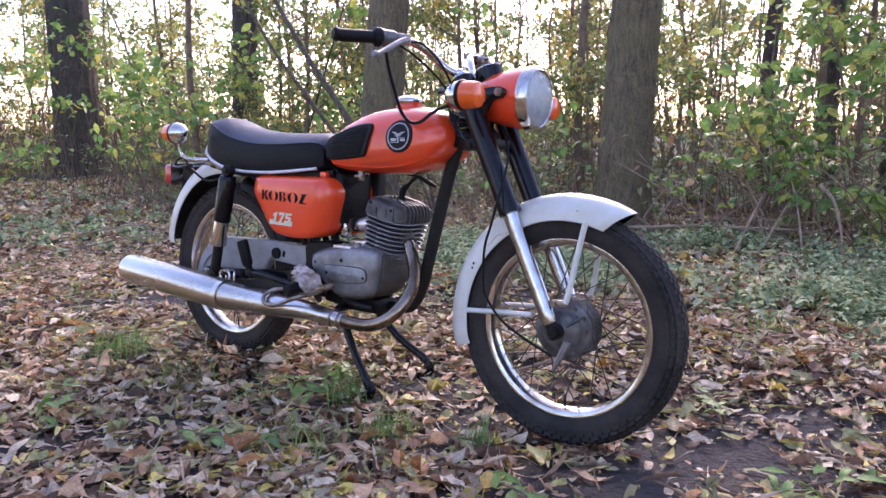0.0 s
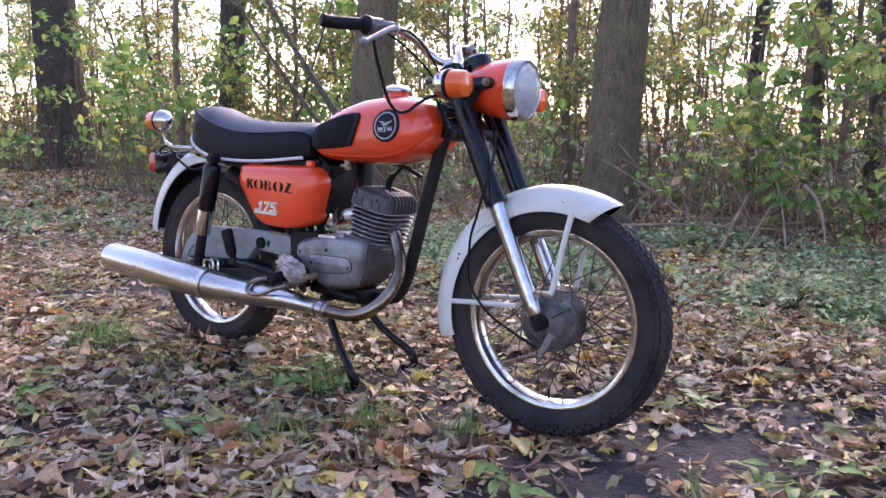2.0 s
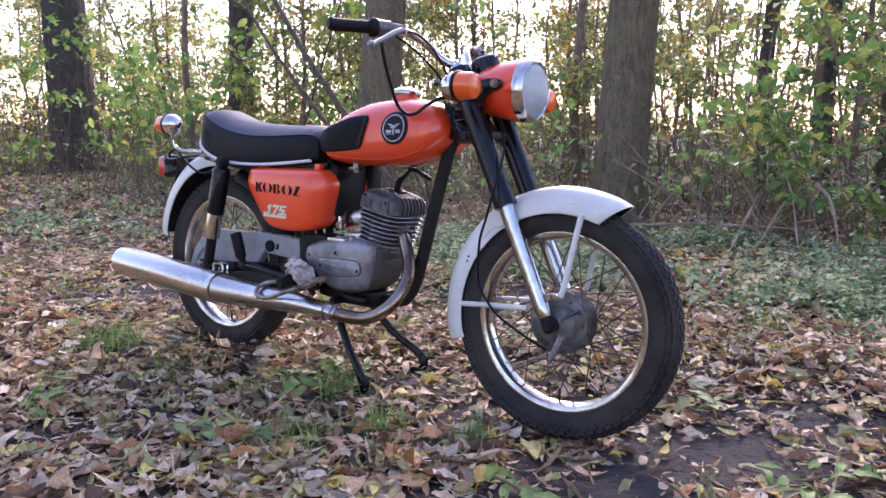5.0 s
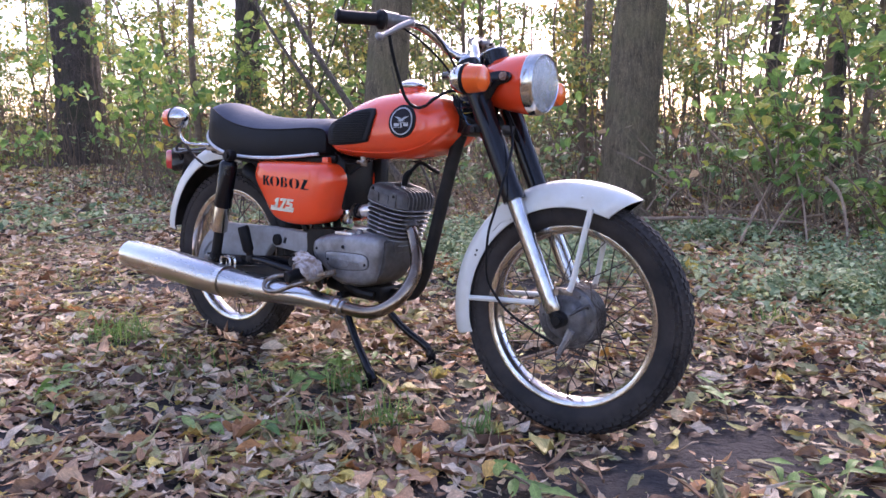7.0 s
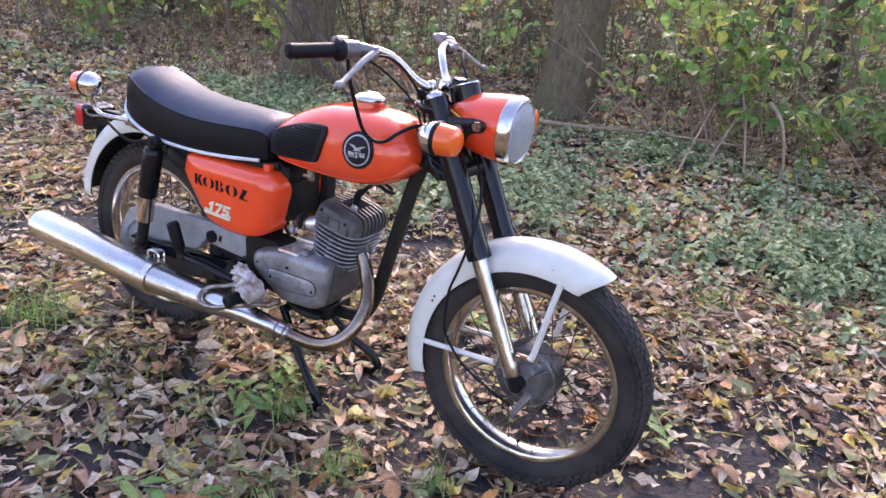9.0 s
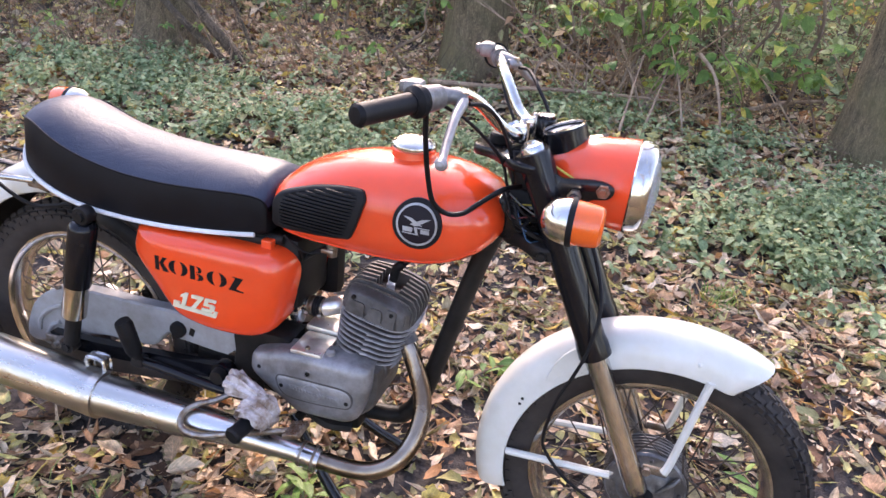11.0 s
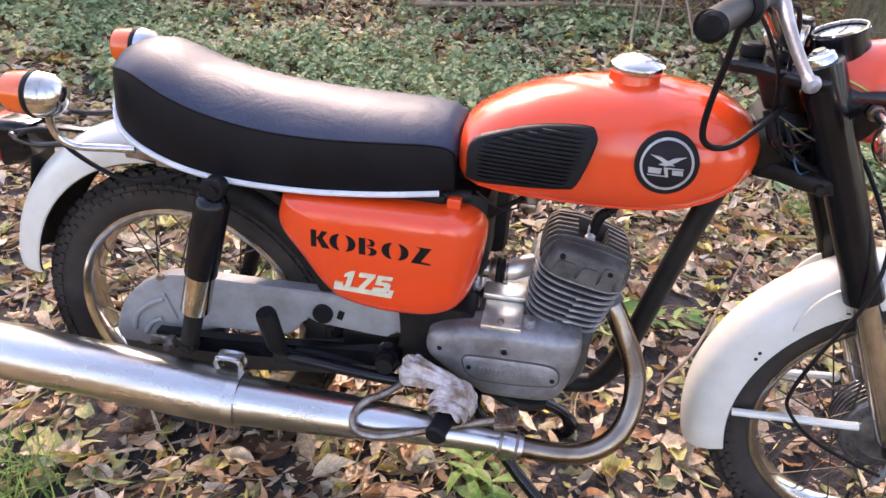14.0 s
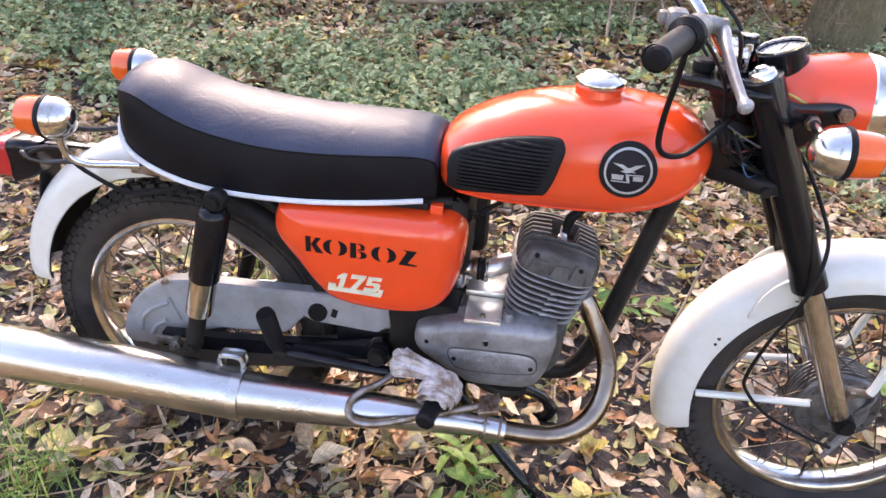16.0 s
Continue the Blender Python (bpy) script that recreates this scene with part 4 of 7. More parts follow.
undergrowth(240, (-3.0, -0.4, 2.95, 4.5), "thin pale dead stems among green ground cover", 0.55, 0.0028, DEADWOOD)
undergrowth(300, (-6.5, -2.6, 2.5, 4.8), "low tangle of thin brown dead stems", 0.75, 0.0035)
undergrowth(110, (-13, 4.5, 5.4, 10.0), "tall thin bare stems with twigs", 5.0, 0.012)
undergrowth(500, (-20, 6, 8.5, 16.0), "far tangle of thin bare brown stems", 2.2)
herbs("undergrowth_leaves", 900, [(-6, 6.2, 1.8, 0.8), (-2.5, 5.8, 1.5, 0.6), (0.8, 5.9, 1.2, 0.7), (2.8, 5.4, 0.9, 0.6), (-9, 6.5, 2, 1.0)], "brown and green leaves of low undergrowth", 0.05, 0.1, 0.9)
def brush_leaves(n, box, tall, material, label, size=0.08, low=0.0):
    x, y = scatter(n, *box)
    m = n // 80
    clump = np.stack([x[:m], y[:m], low + (tall - low) * rng.uniform(0, 1, m) ** 1.2], -1)
    k = int(n * 0.62)
    gap = np.abs((clump[:, 0] - 2.2) * 0.4826 + (clump[:, 1] + 1.75) * 0.8759) < 0.85
    clump[gap & (clump[:, 0] > -10.3), 0] -= 5.0
    wide = rng.uniform(0.18, 0.5, m)
    pick = rng.integers(m, size=k)
    at = clump[pick] + rng.normal(0, 1, (k, 3)) * wide[pick][:, None] * (1, 1, 0.55)
    x, y = at[:, 0], at[:, 1]
    z = ground_z(x, y) + np.abs(at[:, 2]) + 0.02
    ln = rng.uniform(0.4, 1.5, k) * size
    me = leaf_cloud("brush_leaves", np.stack([x, y, z], -1), rng.uniform(0, 6.28, k), rng.normal(-0.3, 0.5, k), rng.normal(0, 0.6, k), ln, ln * rng.uniform(0.4, 0.7, k), rng.normal(-0.1, 0.15, k), material, coarse=box[3] > 8)
    return tagged(new("brush_leaves", me), label, "undergrowth", kind="stuff")


brush_leaves(5200, (-9.5, -1.0, 4.9, 8.5), 1.5, CROWN, "green and yellow leaves of dense undergrowth")
brush_leaves(900, (-1.0, 5.0, 5.0, 9.0), 1.5, CROWN, "green leaves of dense undergrowth behind brush")
brush_leaves(8500, (-28, -9, 9.0, 22.0), 5.5, CROWN, "yellowing leaves of far undergrowth", 0.17)
brush_leaves(6200, (-9, 6, 10.0, 22.0), 5.5, CROWN, "yellowing leaves of far undergrowth behind brush", 0.2)
brush_leaves(2200, (-3.5, 4.5, 5.5, 10.0), 4.2, CROWN_BIG, "green leaves of tall shrubs behind brush", 0.08, 1.0)
undergrowth(170, (-4.0, 4.5, 5.0, 10.0), "tall thin bare stems behind brush", 3.6, 0.007)
brush_leaves(5200, (-24, -9.0, 0.5, 9.0), 3.8, CROWN_YELLOW, "yellow leaves of undergrowth beside the path", 0.1)
brush_leaves(8000, (-26, -7.0, 4.0, 12.0), 4.0, CROWN, "green leaves of undergrowth beside the path", 0.13)
brush_leaves(5000, (-16, -6.5, 3.8, 8.2), 1.0, LITTER, "brown dead leaves of undergrowth beside the path", 0.09)
brush_leaves(6500, (-16, -6.0, 3.8, 8.2), 2.8, CROWN_BIG, "green leaves of shrubs beside the path", 0.1)
undergrowth(650, (-16, -6.5, 3.7, 8.0), "tangle of thin brown stems beside the path", 2.0)
brush_leaves(6000, (-42, -15.0, -4.0, 14.0), 4.5, CROWN_YELLOW, "green leaves of far undergrowth beside the path", 0.16)
brush_leaves(6500, (-9.5, 5.0, 4.5, 9.0), 0.7, LITTER, "brown dead leaves caught in undergrowth")
heap = np.random.default_rng(41)
for k in range(34):
    a, l, h = heap.normal(1.9, 0.75), heap.uniform(0.5, 1.3), heap.uniform(0.25, 0.95)
    x, y = 1.05 + heap.normal(0, 0.3), 3.75 + heap.normal(0, 0.22)
    fallen([(x, y, 0.0), (x + 0.45 * l * math.cos(a), y + 0.25 * l * math.sin(a), h * 0.55), (x + l * math.cos(a), y + 0.5 * l * math.sin(a), h)], heap.uniform(0.004, 0.009), "straight dead stick leaning in a heap of brush")
gg = np.random.default_rng(5)
for k in range(70):
    x, y = gg.uniform(0.1, 3.0), gg.uniform(3.6, 5.2)
    a, l, h = gg.uniform(0, 6.28), gg.uniform(0.4, 1.1), gg.uniform(0.05, 0.7)
    fallen([(x, y, 0.0), (x + 0.5 * l * math.cos(a), y + 0.5 * l * math.sin(a), h * 0.6), (x + l * math.cos(a), y + l * math.sin(a), h)], gg.uniform(0.003, 0.008), "thin dead stick in a tangle of brush")
for k in range(40):
    x, y = gg.uniform(-9, -0.6), gg.uniform(4.2, 6.5)
    a, l, h = gg.uniform(0, 6.28), gg.uniform(0.3, 0.9), gg.uniform(0.2, 0.9)
    fallen([(x, y, 0.0), (x + 0.4 * l * math.cos(a), y + 0.4 * l * math.sin(a), h * 0.6), (x + l * math.cos(a), y + l * math.sin(a), h)], gg.uniform(0.003, 0.007), "thin dead stem standing in undergrowth")
for k in range(26):
    x, y = gg.uniform(-0.6, 2.4), gg.uniform(-1.0, 1.3)
    a, l = gg.uniform(0, 6.28), gg.uniform(0.08, 0.26)
    fallen([(x, y, 0.025), (x + 0.5 * l * math.cos(a + 0.2), y + 0.5 * l * math.sin(a + 0.2), 0.035), (x + l * math.cos(a), y + l * math.sin(a), 0.022)], gg.uniform(0.0015, 0.004), "small dry twig lying among leaves")
fallen([(1.02, 0.33, 0.02), (1.12, 0.46, 0.06), (1.2, 0.6, 0.2), (1.24, 0.66, 0.3)], 0.005, "thin dead twig standing among leaves")



def leafy_shoot(base, tip, seed, size=0.118, leaves=40):
    """An arching shoot: thin stem, short twigs, and broad drooping leaves in loose whorls along its upper part."""
    g = np.random.default_rng(seed)
    top = new("leafy_shoot")
    a, b = Vector((base[0], base[1], float(ground_z(*base)))), Vector(tip)
    mid = a.lerp(b, 0.55) + Vector((g.normal(0, 0.05), g.normal(0, 0.05), 0.12 * (b - a).length))
    part("stem", tube([a, a.lerp(mid, 0.5) + Vector((g.normal(0, 0.02), 0, 0.02)), mid, b], [0.007, 0.006, 0.004, 0.0015], 6, 5), TWIG, top)
    line = smooth_line([a, a.lerp(mid, 0.5), mid, b], 8)
    c, yw, tl, ln, twigs = [], [], [], [], []
    for k in range(max(3, leaves // 5)):
        p = Vector(line[int(g.uniform(0.5, 0.99) * (len(line) - 1))])
        q = p + Vector((g.normal(0, 0.10), g.normal(0, 0.10), g.normal(0.02, 0.07)))
        twigs.append(tube([p, p.lerp(q, 0.5) + Vector((0, 0, 0.015)), q], [0.0025, 0.002, 0.0012], 5, 2, False))
        turn = g.uniform(0, 6.28)
        for j in range(5):
            z = size * g.uniform(0.6, 1.15)
            w = turn + 1.2566 * j + g.normal(0, 0.3)
            c.append((q.x + 0.55 * z * math.cos(w), q.y + 0.55 * z * math.sin(w), q.z - 0.12 * z))
            yw.append(w)
            tl.append(g.normal(-0.45, 0.3))
            ln.append(z)
    n, ln = len(c), np.array(ln)
    tagged(part("branchwork", joined(*twigs), TWIG, top), kind="stuff")
    me = leaf_cloud("foliage", np.array(c), np.array(yw), np.array(tl), g.normal(0, 0.35, n), ln, ln * g.uniform(0.5, 0.7, n), g.normal(-0.15, 0.12, n), CROWN_BIG, 0.2)
    tagged(new("foliage", me), kind="stuff").parent = top
    return tagged(top, "arching green shoot with broad light-green leaves", "shrub", "leafy shoots")


SHOOTS = [(0.98, 0.93), (0.93, 1.30), (1.32, 0.80), (1.08, 1.08), (1.50, 1.02), (1.66, 0.60), (1.95, 0.55), (1.80, 0.25), (0.72, 0.75), (1.22, 1.60), (1.36, 0.42), (1.75, 1.25)]
for k, (x, z) in enumerate(SHOOTS):
    leafy_shoot((x + 0.3 * math.sin(k * 2.3), 4.05 + 0.2 * math.cos(k * 1.7)), (x, 3.75 + 0.25 * math.sin(k * 3.1), z), 300 + k)
for k, (x, y, z) in enumerate([(-0.86, 3.45, 0.36), (-0.7, 3.5, 0.28), (-1.95, 3.1, 0.34), (-3.05, 2.95, 0.32), (-1.5, 3.5, 0.5), (-1.2, 3.6, 0.55)]):
    leafy_shoot((x + 0.15, y + 0.25), (x, y, z), 340 + k, 0.075, 15)

litter("fallen_leaves", 26000, (3.3, 9.5, -4.5, 6.5), 0.04, 0.1, (0.25, 0.6), 0.03, "brown leaves thickly covering the clearing", True)
litter("fallen_leaves", 30000, (-9.5, 9.5, -8.0, -2.9), 0.04, 0.1, (0.25, 0.6), 0.03, "brown leaves thickly covering the path", True)
litter("fallen_leaves", 9000, (-6.5, -3.0, -3.2, 2.2), 0.04, 0.1, (0.25, 0.6), 0.03, "brown leaves thickly covering the path side", True)

# ---- motorcycle ----
bike = tagged(new("motorcycle"), "orange vintage motorcycle with white mudguards on its centre stand", "motorcycle")
bike.matrix_basis = pose(0, 0, 0, -3.28, 0, 0)
REAR, FRONT = Vector((0, 0, 0.3068)), Vector((1.3607, 0, 0.2827))


def wheel(name, at, hub_geo, hub_label, hub_half, hub_r, label):
    rim_profile = [(0.2425, -0.031), (0.2425, -0.0265), (0.2335, -0.025), (0.2285, -0.014), (0.2255, 0.0), (0.2285, 0.014), (0.2335, 0.025), (0.2425, 0.0265), (0.2425, 0.031), (0.237, 0.0315), (0.2275, 0.027), (0.2215, 0.015), (0.2185, 0.0), (0.2215, -0.015), (0.2275, -0.027), (0.237, -0.0315)]
    w = part(name, lathe(rim_profile, 72, closed=True), CHROME_OLD, bike, label)
    w.location = at
    side = [(0.238, -0.026), (0.248, -0.033), (0.262, -0.0405), (0.278, -0.0430), (0.292, -0.0415), (0.303, -0.036), (0.3105, -0.026), (0.3140, -0.012), (0.315, 0.0)]
    prof = side + [(r, -y) for r, y in side[-2::-1]]
    tyre = lathe(prof + [(0.236, 0.02), (0.236, -0.02)], 90, closed=True)
    knobs = []
    rows = [(0.2845, -0.0422, -1.45, 0.0085), (0.2950, -0.0392, -1.2, 0.0115), (0.3045, -0.0332, -0.78, 0.012), (0.3112, -0.0205, -0.35, 0.0115), (0.3138, -0.007, -0.08, 0.0105)]
    for row, (r, y, lean, wide) in enumerate(rows + [(r, -y, -lean, wide) for r, y, lean, wide in rows[::-1]]):
        n = 66
        for k in range(n):
            a = 6.2832 * (k + (0.5 if row % 2 else 0.0)) / n
            m = Matrix.Rotation(-a, 4, "Y") @ Matrix.Translation((r, y, 0)) @ Matrix.Rotation(-lean, 4, "Z")
            b = [m @ Vector((sx * 0.0042, sy * wide / 2 * (0.9 if sx > 0 else 1), sz * 0.0108 * (0.88 if sx > 0 else 1))) for sx in (-1, 1) for sy in (-1, 1) for sz in (-1, 1)]
            knobs.append((b, [(0, 1, 3, 2), (4, 6, 7, 5), (0, 4, 5, 1), (2, 3, 7, 6), (0, 2, 6, 4), (1, 5, 7, 3)]))
    part("tyre", joined(tyre, *knobs), TYRE, w, "dusty black rubber tyre with block tread")
    part("hub", hub_geo, HUB, w, hub_label)
    for s in (-1, 1):
        for lean in (-1, 1):
            p0 = Vector((hub_r * math.cos(0), s * hub_half, 0))
            a = lean * radians(52)
            p1 = Vector((0.222 * math.cos(a), s * 0.006, 0.222 * math.sin(a)))
            me = mesh_of("spoke", tube([p0, p1], 0.0017, 5, 1), SPOKE)
            for k in range(9):
                ob = new("spoke", me)
                ob.parent = w
                ob.rotation_euler = (0, radians(40 * k + (10 if lean > 0 else 0) + (20 if s > 0 else 0) ), 0)
    valve = part("valve", lathe([(0.0035, 0.0), (0.0035, 0.02), (0.0025, 0.032), (0.0, 0.032)], 8, "z", at=(0, 0, -0.218)), RUBBER, w)
    return w


def front_hub():
    body = lathe([(0.0, -0.064), (0.014, -0.064), (0.018, -0.060), (0.030, -0.058), (0.046, -0.053), (0.055, -0.046), (0.0575, -0.0405), (0.060, -0.0385), (0.078, -0.0365), (0.082, -0.032), (0.082, 0.03), (0.07, 0.036), (0.045, 0.04), (0.02, 0.05), (0.0, 0.055)], 56)
    ribs = [lathe([(0.082, y - 0.0015), (0.0865, y - 0.001), (0.0865, y + 0.001), (0.082, y + 0.0015)], 48, closed=True) for y in (-0.024, -0.014, -0.004, 0.006, 0.016, 0.026)]
    bolts = [lathe([(0.0, -0.0415), (0.0035, -0.0415), (0.0045, -0.040), (0.0045, -0.036)], 8, at=(0.069 * math.cos(a), 0, 0.069 * math.sin(a))) for a in np.arange(0, 6.28, 0.524)]
    ridge = tube([(0.02, -0.0595, 0.012), (0.034, -0.0565, 0.024), (0.047, -0.0515, 0.034), (0.060, -0.039, 0.043)], [0.003, 0.004, 0.005, 0.004], 8, 3)
    lever = joined(lathe([(0.0, -0.058), (0.011, -0.058), (0.012, -0.045)], 16, at=(0.022, 0, -0.046)), tube([(0.022, -0.056, -0.046), (0.006, -0.060, -0.078), (-0.008, -0.062, -0.108)], [0.007, 0.006, 0.005], 8, 3))
    return joined(body, *ribs, *bolts, ridge, lever)


def rear_hub():
    body = lathe([(0.0, -0.06), (0.02, -0.06), (0.04, -0.05), (0.075, -0.045), (0.08, -0.03), (0.06, -0.02), (0.05, 0.0), (0.06, 0.02), (0.08, 0.03), (0.078, 0.045), (0.03, 0.055), (0.0, 0.06)], 40)
    return body


front_wheel = wheel("front_wheel", FRONT, front_hub(), "dull grey alloy drum brake hub", 0.03, 0.078, "chromed spoked front wheel rim")
front_wheel.rotation_euler = (0, 0, radians(1.1))
brake_arm = part("brake_arm", tube([(0.026, -0.06, -0.026), (0.012, -0.063, -0.055), (-0.004, -0.064, -0.092)], [0.011, 0.008, 0.0065], 8, 3), ALLOY, front_wheel, "bright alloy brake arm")
axle_nut = part("axle_nut", lathe([(0.0, -0.078), (0.009, -0.078), (0.0095, -0.076), (0.0095, -0.066), (0.015, -0.066), (0.015, -0.062), (0.0, -0.062)], 6), CHROME_OLD, front_wheel, "steel axle nut")
rear_wheel = wheel("rear_wheel", REAR, rear_hub(), "dull grey alloy hub", 0.03, 0.075, "chromed spoked rear wheel rim")


def mudguard(at, a0, a1, r_edge, r_top, half, n=46, slant=0.0):
    """A curved guard: a bowed section swept round the axle; degrees from straight ahead, upwards."""
    rings = []
    sec = [(-1.0, -0.10), (-1.0, 0.0), (-0.97, 0.3), (-0.86, 0.6), (-0.66, 0.82), (-0.36, 0.96), (0, 1.0)]
    sec = sec + [(-s, h) for s, h in sec[-2::-1]]
    for k in range(n + 1):
        u = k / n
        a_mid = a0 + (a1 - a0) * u
        fade = 1 - 0.16 * max(0, 1 - u / 0.06) ** 2 - 0.1 * max(0, 1 - (1 - u) / 0.05) ** 2
        outer, inner = [], []
        for w, h in sec:
            a = radians(a_mid + slant * (1 - max(0.0, h)) * max(0.0, 1 - u / 0.12))
            c, s = math.cos(a), math.sin(a)
            e = r_edge if h <= 0 else r_edge + (r_top - r_edge) * h
            if h < 0:
                e = r_edge - 0.006
            outer.append((at.x + e * c, at.y + w * half * fade, at.z + e * s))
            inner.append((at.x + (e - 0.0025) * c, at.y + w * (half * fade - 0.0025), at.z + (e - 0.0025) * s))
        rings.append(outer + inner[::-1])
    return loft(rings)


front_guard = part("front_mudguard", mudguard(FRONT, 61.5, 196, 0.299, 0.363, 0.064, slant=6.5), WHITE, bike, "white-painted front mudguard with small chips")
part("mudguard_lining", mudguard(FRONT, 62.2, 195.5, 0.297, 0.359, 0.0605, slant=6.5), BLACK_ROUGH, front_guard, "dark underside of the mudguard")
for s in (-1, 1):
    part("stay", tube([(1.425, s * 0.064, 0.575), (1.412, s * 0.069, 0.505), (1.392, s * 0.076, 0.386), (1.384, s * 0.078, 0.362)], [0.0085, 0.008, 0.008, 0.009], 8, 3), WHITE, front_guard, "white flattened steel mudguard stay")
    part("stay", tube([(1.073, s * 0.063, 0.30), (1.16, s * 0.068, 0.308), (1.275, s * 0.072, 0.316), (1.285, s * 0.07, 0.318)], [0.0075, 0.0075, 0.0075, 0.01], 8, 3), WHITE, front_guard, "white flattened steel mudguard stay")
    part("guard_lug", pillow([(1.128, 0.495), (1.145, 0.545), (1.172, 0.578), (1.198, 0.588), (1.200, 0.545), (1.190, 0.528), (1.163, 0.519), (1.143, 0.497)], [(s * 0.062, 0.0), (s * 0.0655, 0.0), (s * 0.0665, 0.001)], 3), WHITE, front_guard, "white mudguard lug behind the fork")
    part("stay_bracket", joined(block((0.05, 0.008, 0.018), (1.368, s * 0.074, 0.358), 0.003), lathe([(0.0, -0.006), (0.009, -0.006), (0.009, 0.006), (0.0, 0.006)], 6, at=(1.352, s * 0.08, 0.356))), STEEL, front_guard, "bare steel stay bracket")
    for a, r in ((150.5, 0.312), (153.0, 0.309)):
        part("bolt_hole", lathe([(0.0, -0.001), (0.0035, -0.001), (0.0035, 0.001), (0.0, 0.001)], 10, at=(FRONT.x + r * math.cos(radians(a)), s * 0.0625, FRONT.z + r * math.sin(radians(a)))), BLACK_ROUGH, front_guard)
    for a, h, size in ((126.0, 0.1, 0.0028), (124.2, 0.05, 0.004), (122.6, 0.14, 0.0024), (121.0, 0.06, 0.0045), (119.0, 0.03, 0.003)):
        rr = 0.299 + 0.064 * h * 0.6
        blot = [(FRONT.x + rr * math.cos(radians(a)) + size * (1 + 0.35 * math.sin(3 * t + a)) * math.cos(t), FRONT.z + rr * math.sin(radians(a)) + 0.55 * size * (1 + 0.3 * math.sin(2 * t + a)) * math.sin(t)) for t in np.linspace(0, 5.9, 12)]
        part("paint_chip", loft([[(x, s * y, z) for x, z in blot] for y in (0.060, 0.0646)]), RUST, front_guard, "dark rusty chip in the white paint")
    part("rivet", lathe([(0.0, -0.004), (0.003, -0.003), (0.0045, 0.0)], 10, at=(1.398, s * 0.0600, 0.603)), WHITE, front_guard)
rear_guard = part("rear_mudguard", mudguard(Vector((-0.005, 0, 0.36)), 74, 176, 0.306, 0.366, 0.070), WHITE, bike, "white-painted rear mudguard")
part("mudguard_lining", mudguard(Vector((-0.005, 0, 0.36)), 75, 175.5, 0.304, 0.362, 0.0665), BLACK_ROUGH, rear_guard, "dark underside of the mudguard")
part("plate_holder", block((0.004, 0.07, 0.11), (-0.30, 0.0, 0.58), 0.0015, Matrix.Rotation(radians(14), 4, "Y")), BLACK_ROUGH, rear_guard, "black steel number plate holder without a plate")
part("inner_guard", mudguard(REAR, 20, 75, 0.322, 0.36, 0.066, 24), BLACK_ROUGH, bike, "black inner rear mudguard")

# fork
LEAN = Vector((0.4255, 0, -0.905))


def leg_point(z, y=0.0, behind=0.0):
    t = (0.957 - z) / 0.905
    return Vector((1.036 + 0.4255 * t - behind, y, z))


for s in (-1, 1):
    y = s * 0.0765
    shroud = part("fork_cover", tube([leg_point(0.950, y), leg_point(0.94, y), leg_point(0.62, y), leg_point(0.605, y), leg_point(0.583, y)], [0.0305, 0.031, 0.0285, 0.031, 0.0315], 24, 1), BLACK, bike, "glossy black upper fork cover")
    part("fork_cap", joined(lathe([(0.0, 0.008), (0.012, 0.008), (0.014, 0.006), (0.019, 0.005), (0.021, 0.002), (0.022, -0.006)], 24, "z", at=leg_point(0.956, y), tilt=Matrix.Rotation(radians(-25.2), 3, "Y")), lathe([(0.009, 0.008), (0.009, 0.012), (0.0, 0.012)], 6, "z", at=leg_point(0.956, y), tilt=Matrix.Rotation(radians(-25.2), 3, "Y"))), CHROME_OLD, shroud, "worn chrome fork cap")
    part("fork_slider", tube([leg_point(0.60, y), leg_point(0.59, y), leg_point(0.33, y), leg_point(0.305, y), leg_point(0.301, y)], [0.0225, 0.0225, 0.0225, 0.0225, 0.020], 22, 1), CHROME_OLD, bike, "worn bright steel fork slider")
    part("axle_lug", tube([leg_point(0.306, y), leg_point(0.268, y), leg_point(0.262, y)], [0.0165, 0.0165, 0.012], 18, 1), BLACK_ROUGH, bike, "dark lug below the fork slider")
    part("axle_nut", joined(lathe([(0.014, -0.016), (0.014, 0.016)], 6, at=(FRONT.x, s * 0.085, FRONT.z)), lathe([(0.019, -0.012), (0.02, 0.012)], 20, at=(FRONT.x, s * 0.078, FRONT.z))), BLACK_ROUGH, bike)


plate = rounded([(0.922, -0.03), (0.96, -0.05), (1.01, -0.1), (1.05, -0.108), (1.068, -0.08), (1.062, 0.0), (1.068, 0.08), (1.05, 0.108), (1.01, 0.1), (0.96, 0.05), (0.922, 0.03)], 3)
part("top_yoke", loft([[(x + c * (x - 1.0), y * (1 + c), z + 0.02 * (x - 1.0)) for x, y in plate] for c, z in ((-0.03, 0.916), (0.0, 0.919), (0.0, 0.931), (-0.03, 0.934))]), BLACK, bike, "black steel top yoke plate", 50)
part("damper_knob", lathe([(0.018, 0.0), (0.019, 0.004), (0.018, 0.016), (0.015, 0.019), (0.0, 0.019)], 28, "z", at=(0.962, 0.0, 0.934)), RUBBER, bike, "round black steering damper knob")
base = rounded([(1.0, -0.032), (1.03, -0.05), (1.07, -0.09), (1.10, -0.1), (1.13, -0.08), (1.128, 0.0), (1.13, 0.08), (1.10, 0.1), (1.07, 0.09), (1.03, 0.05), (1.0, 0.032)], 3)
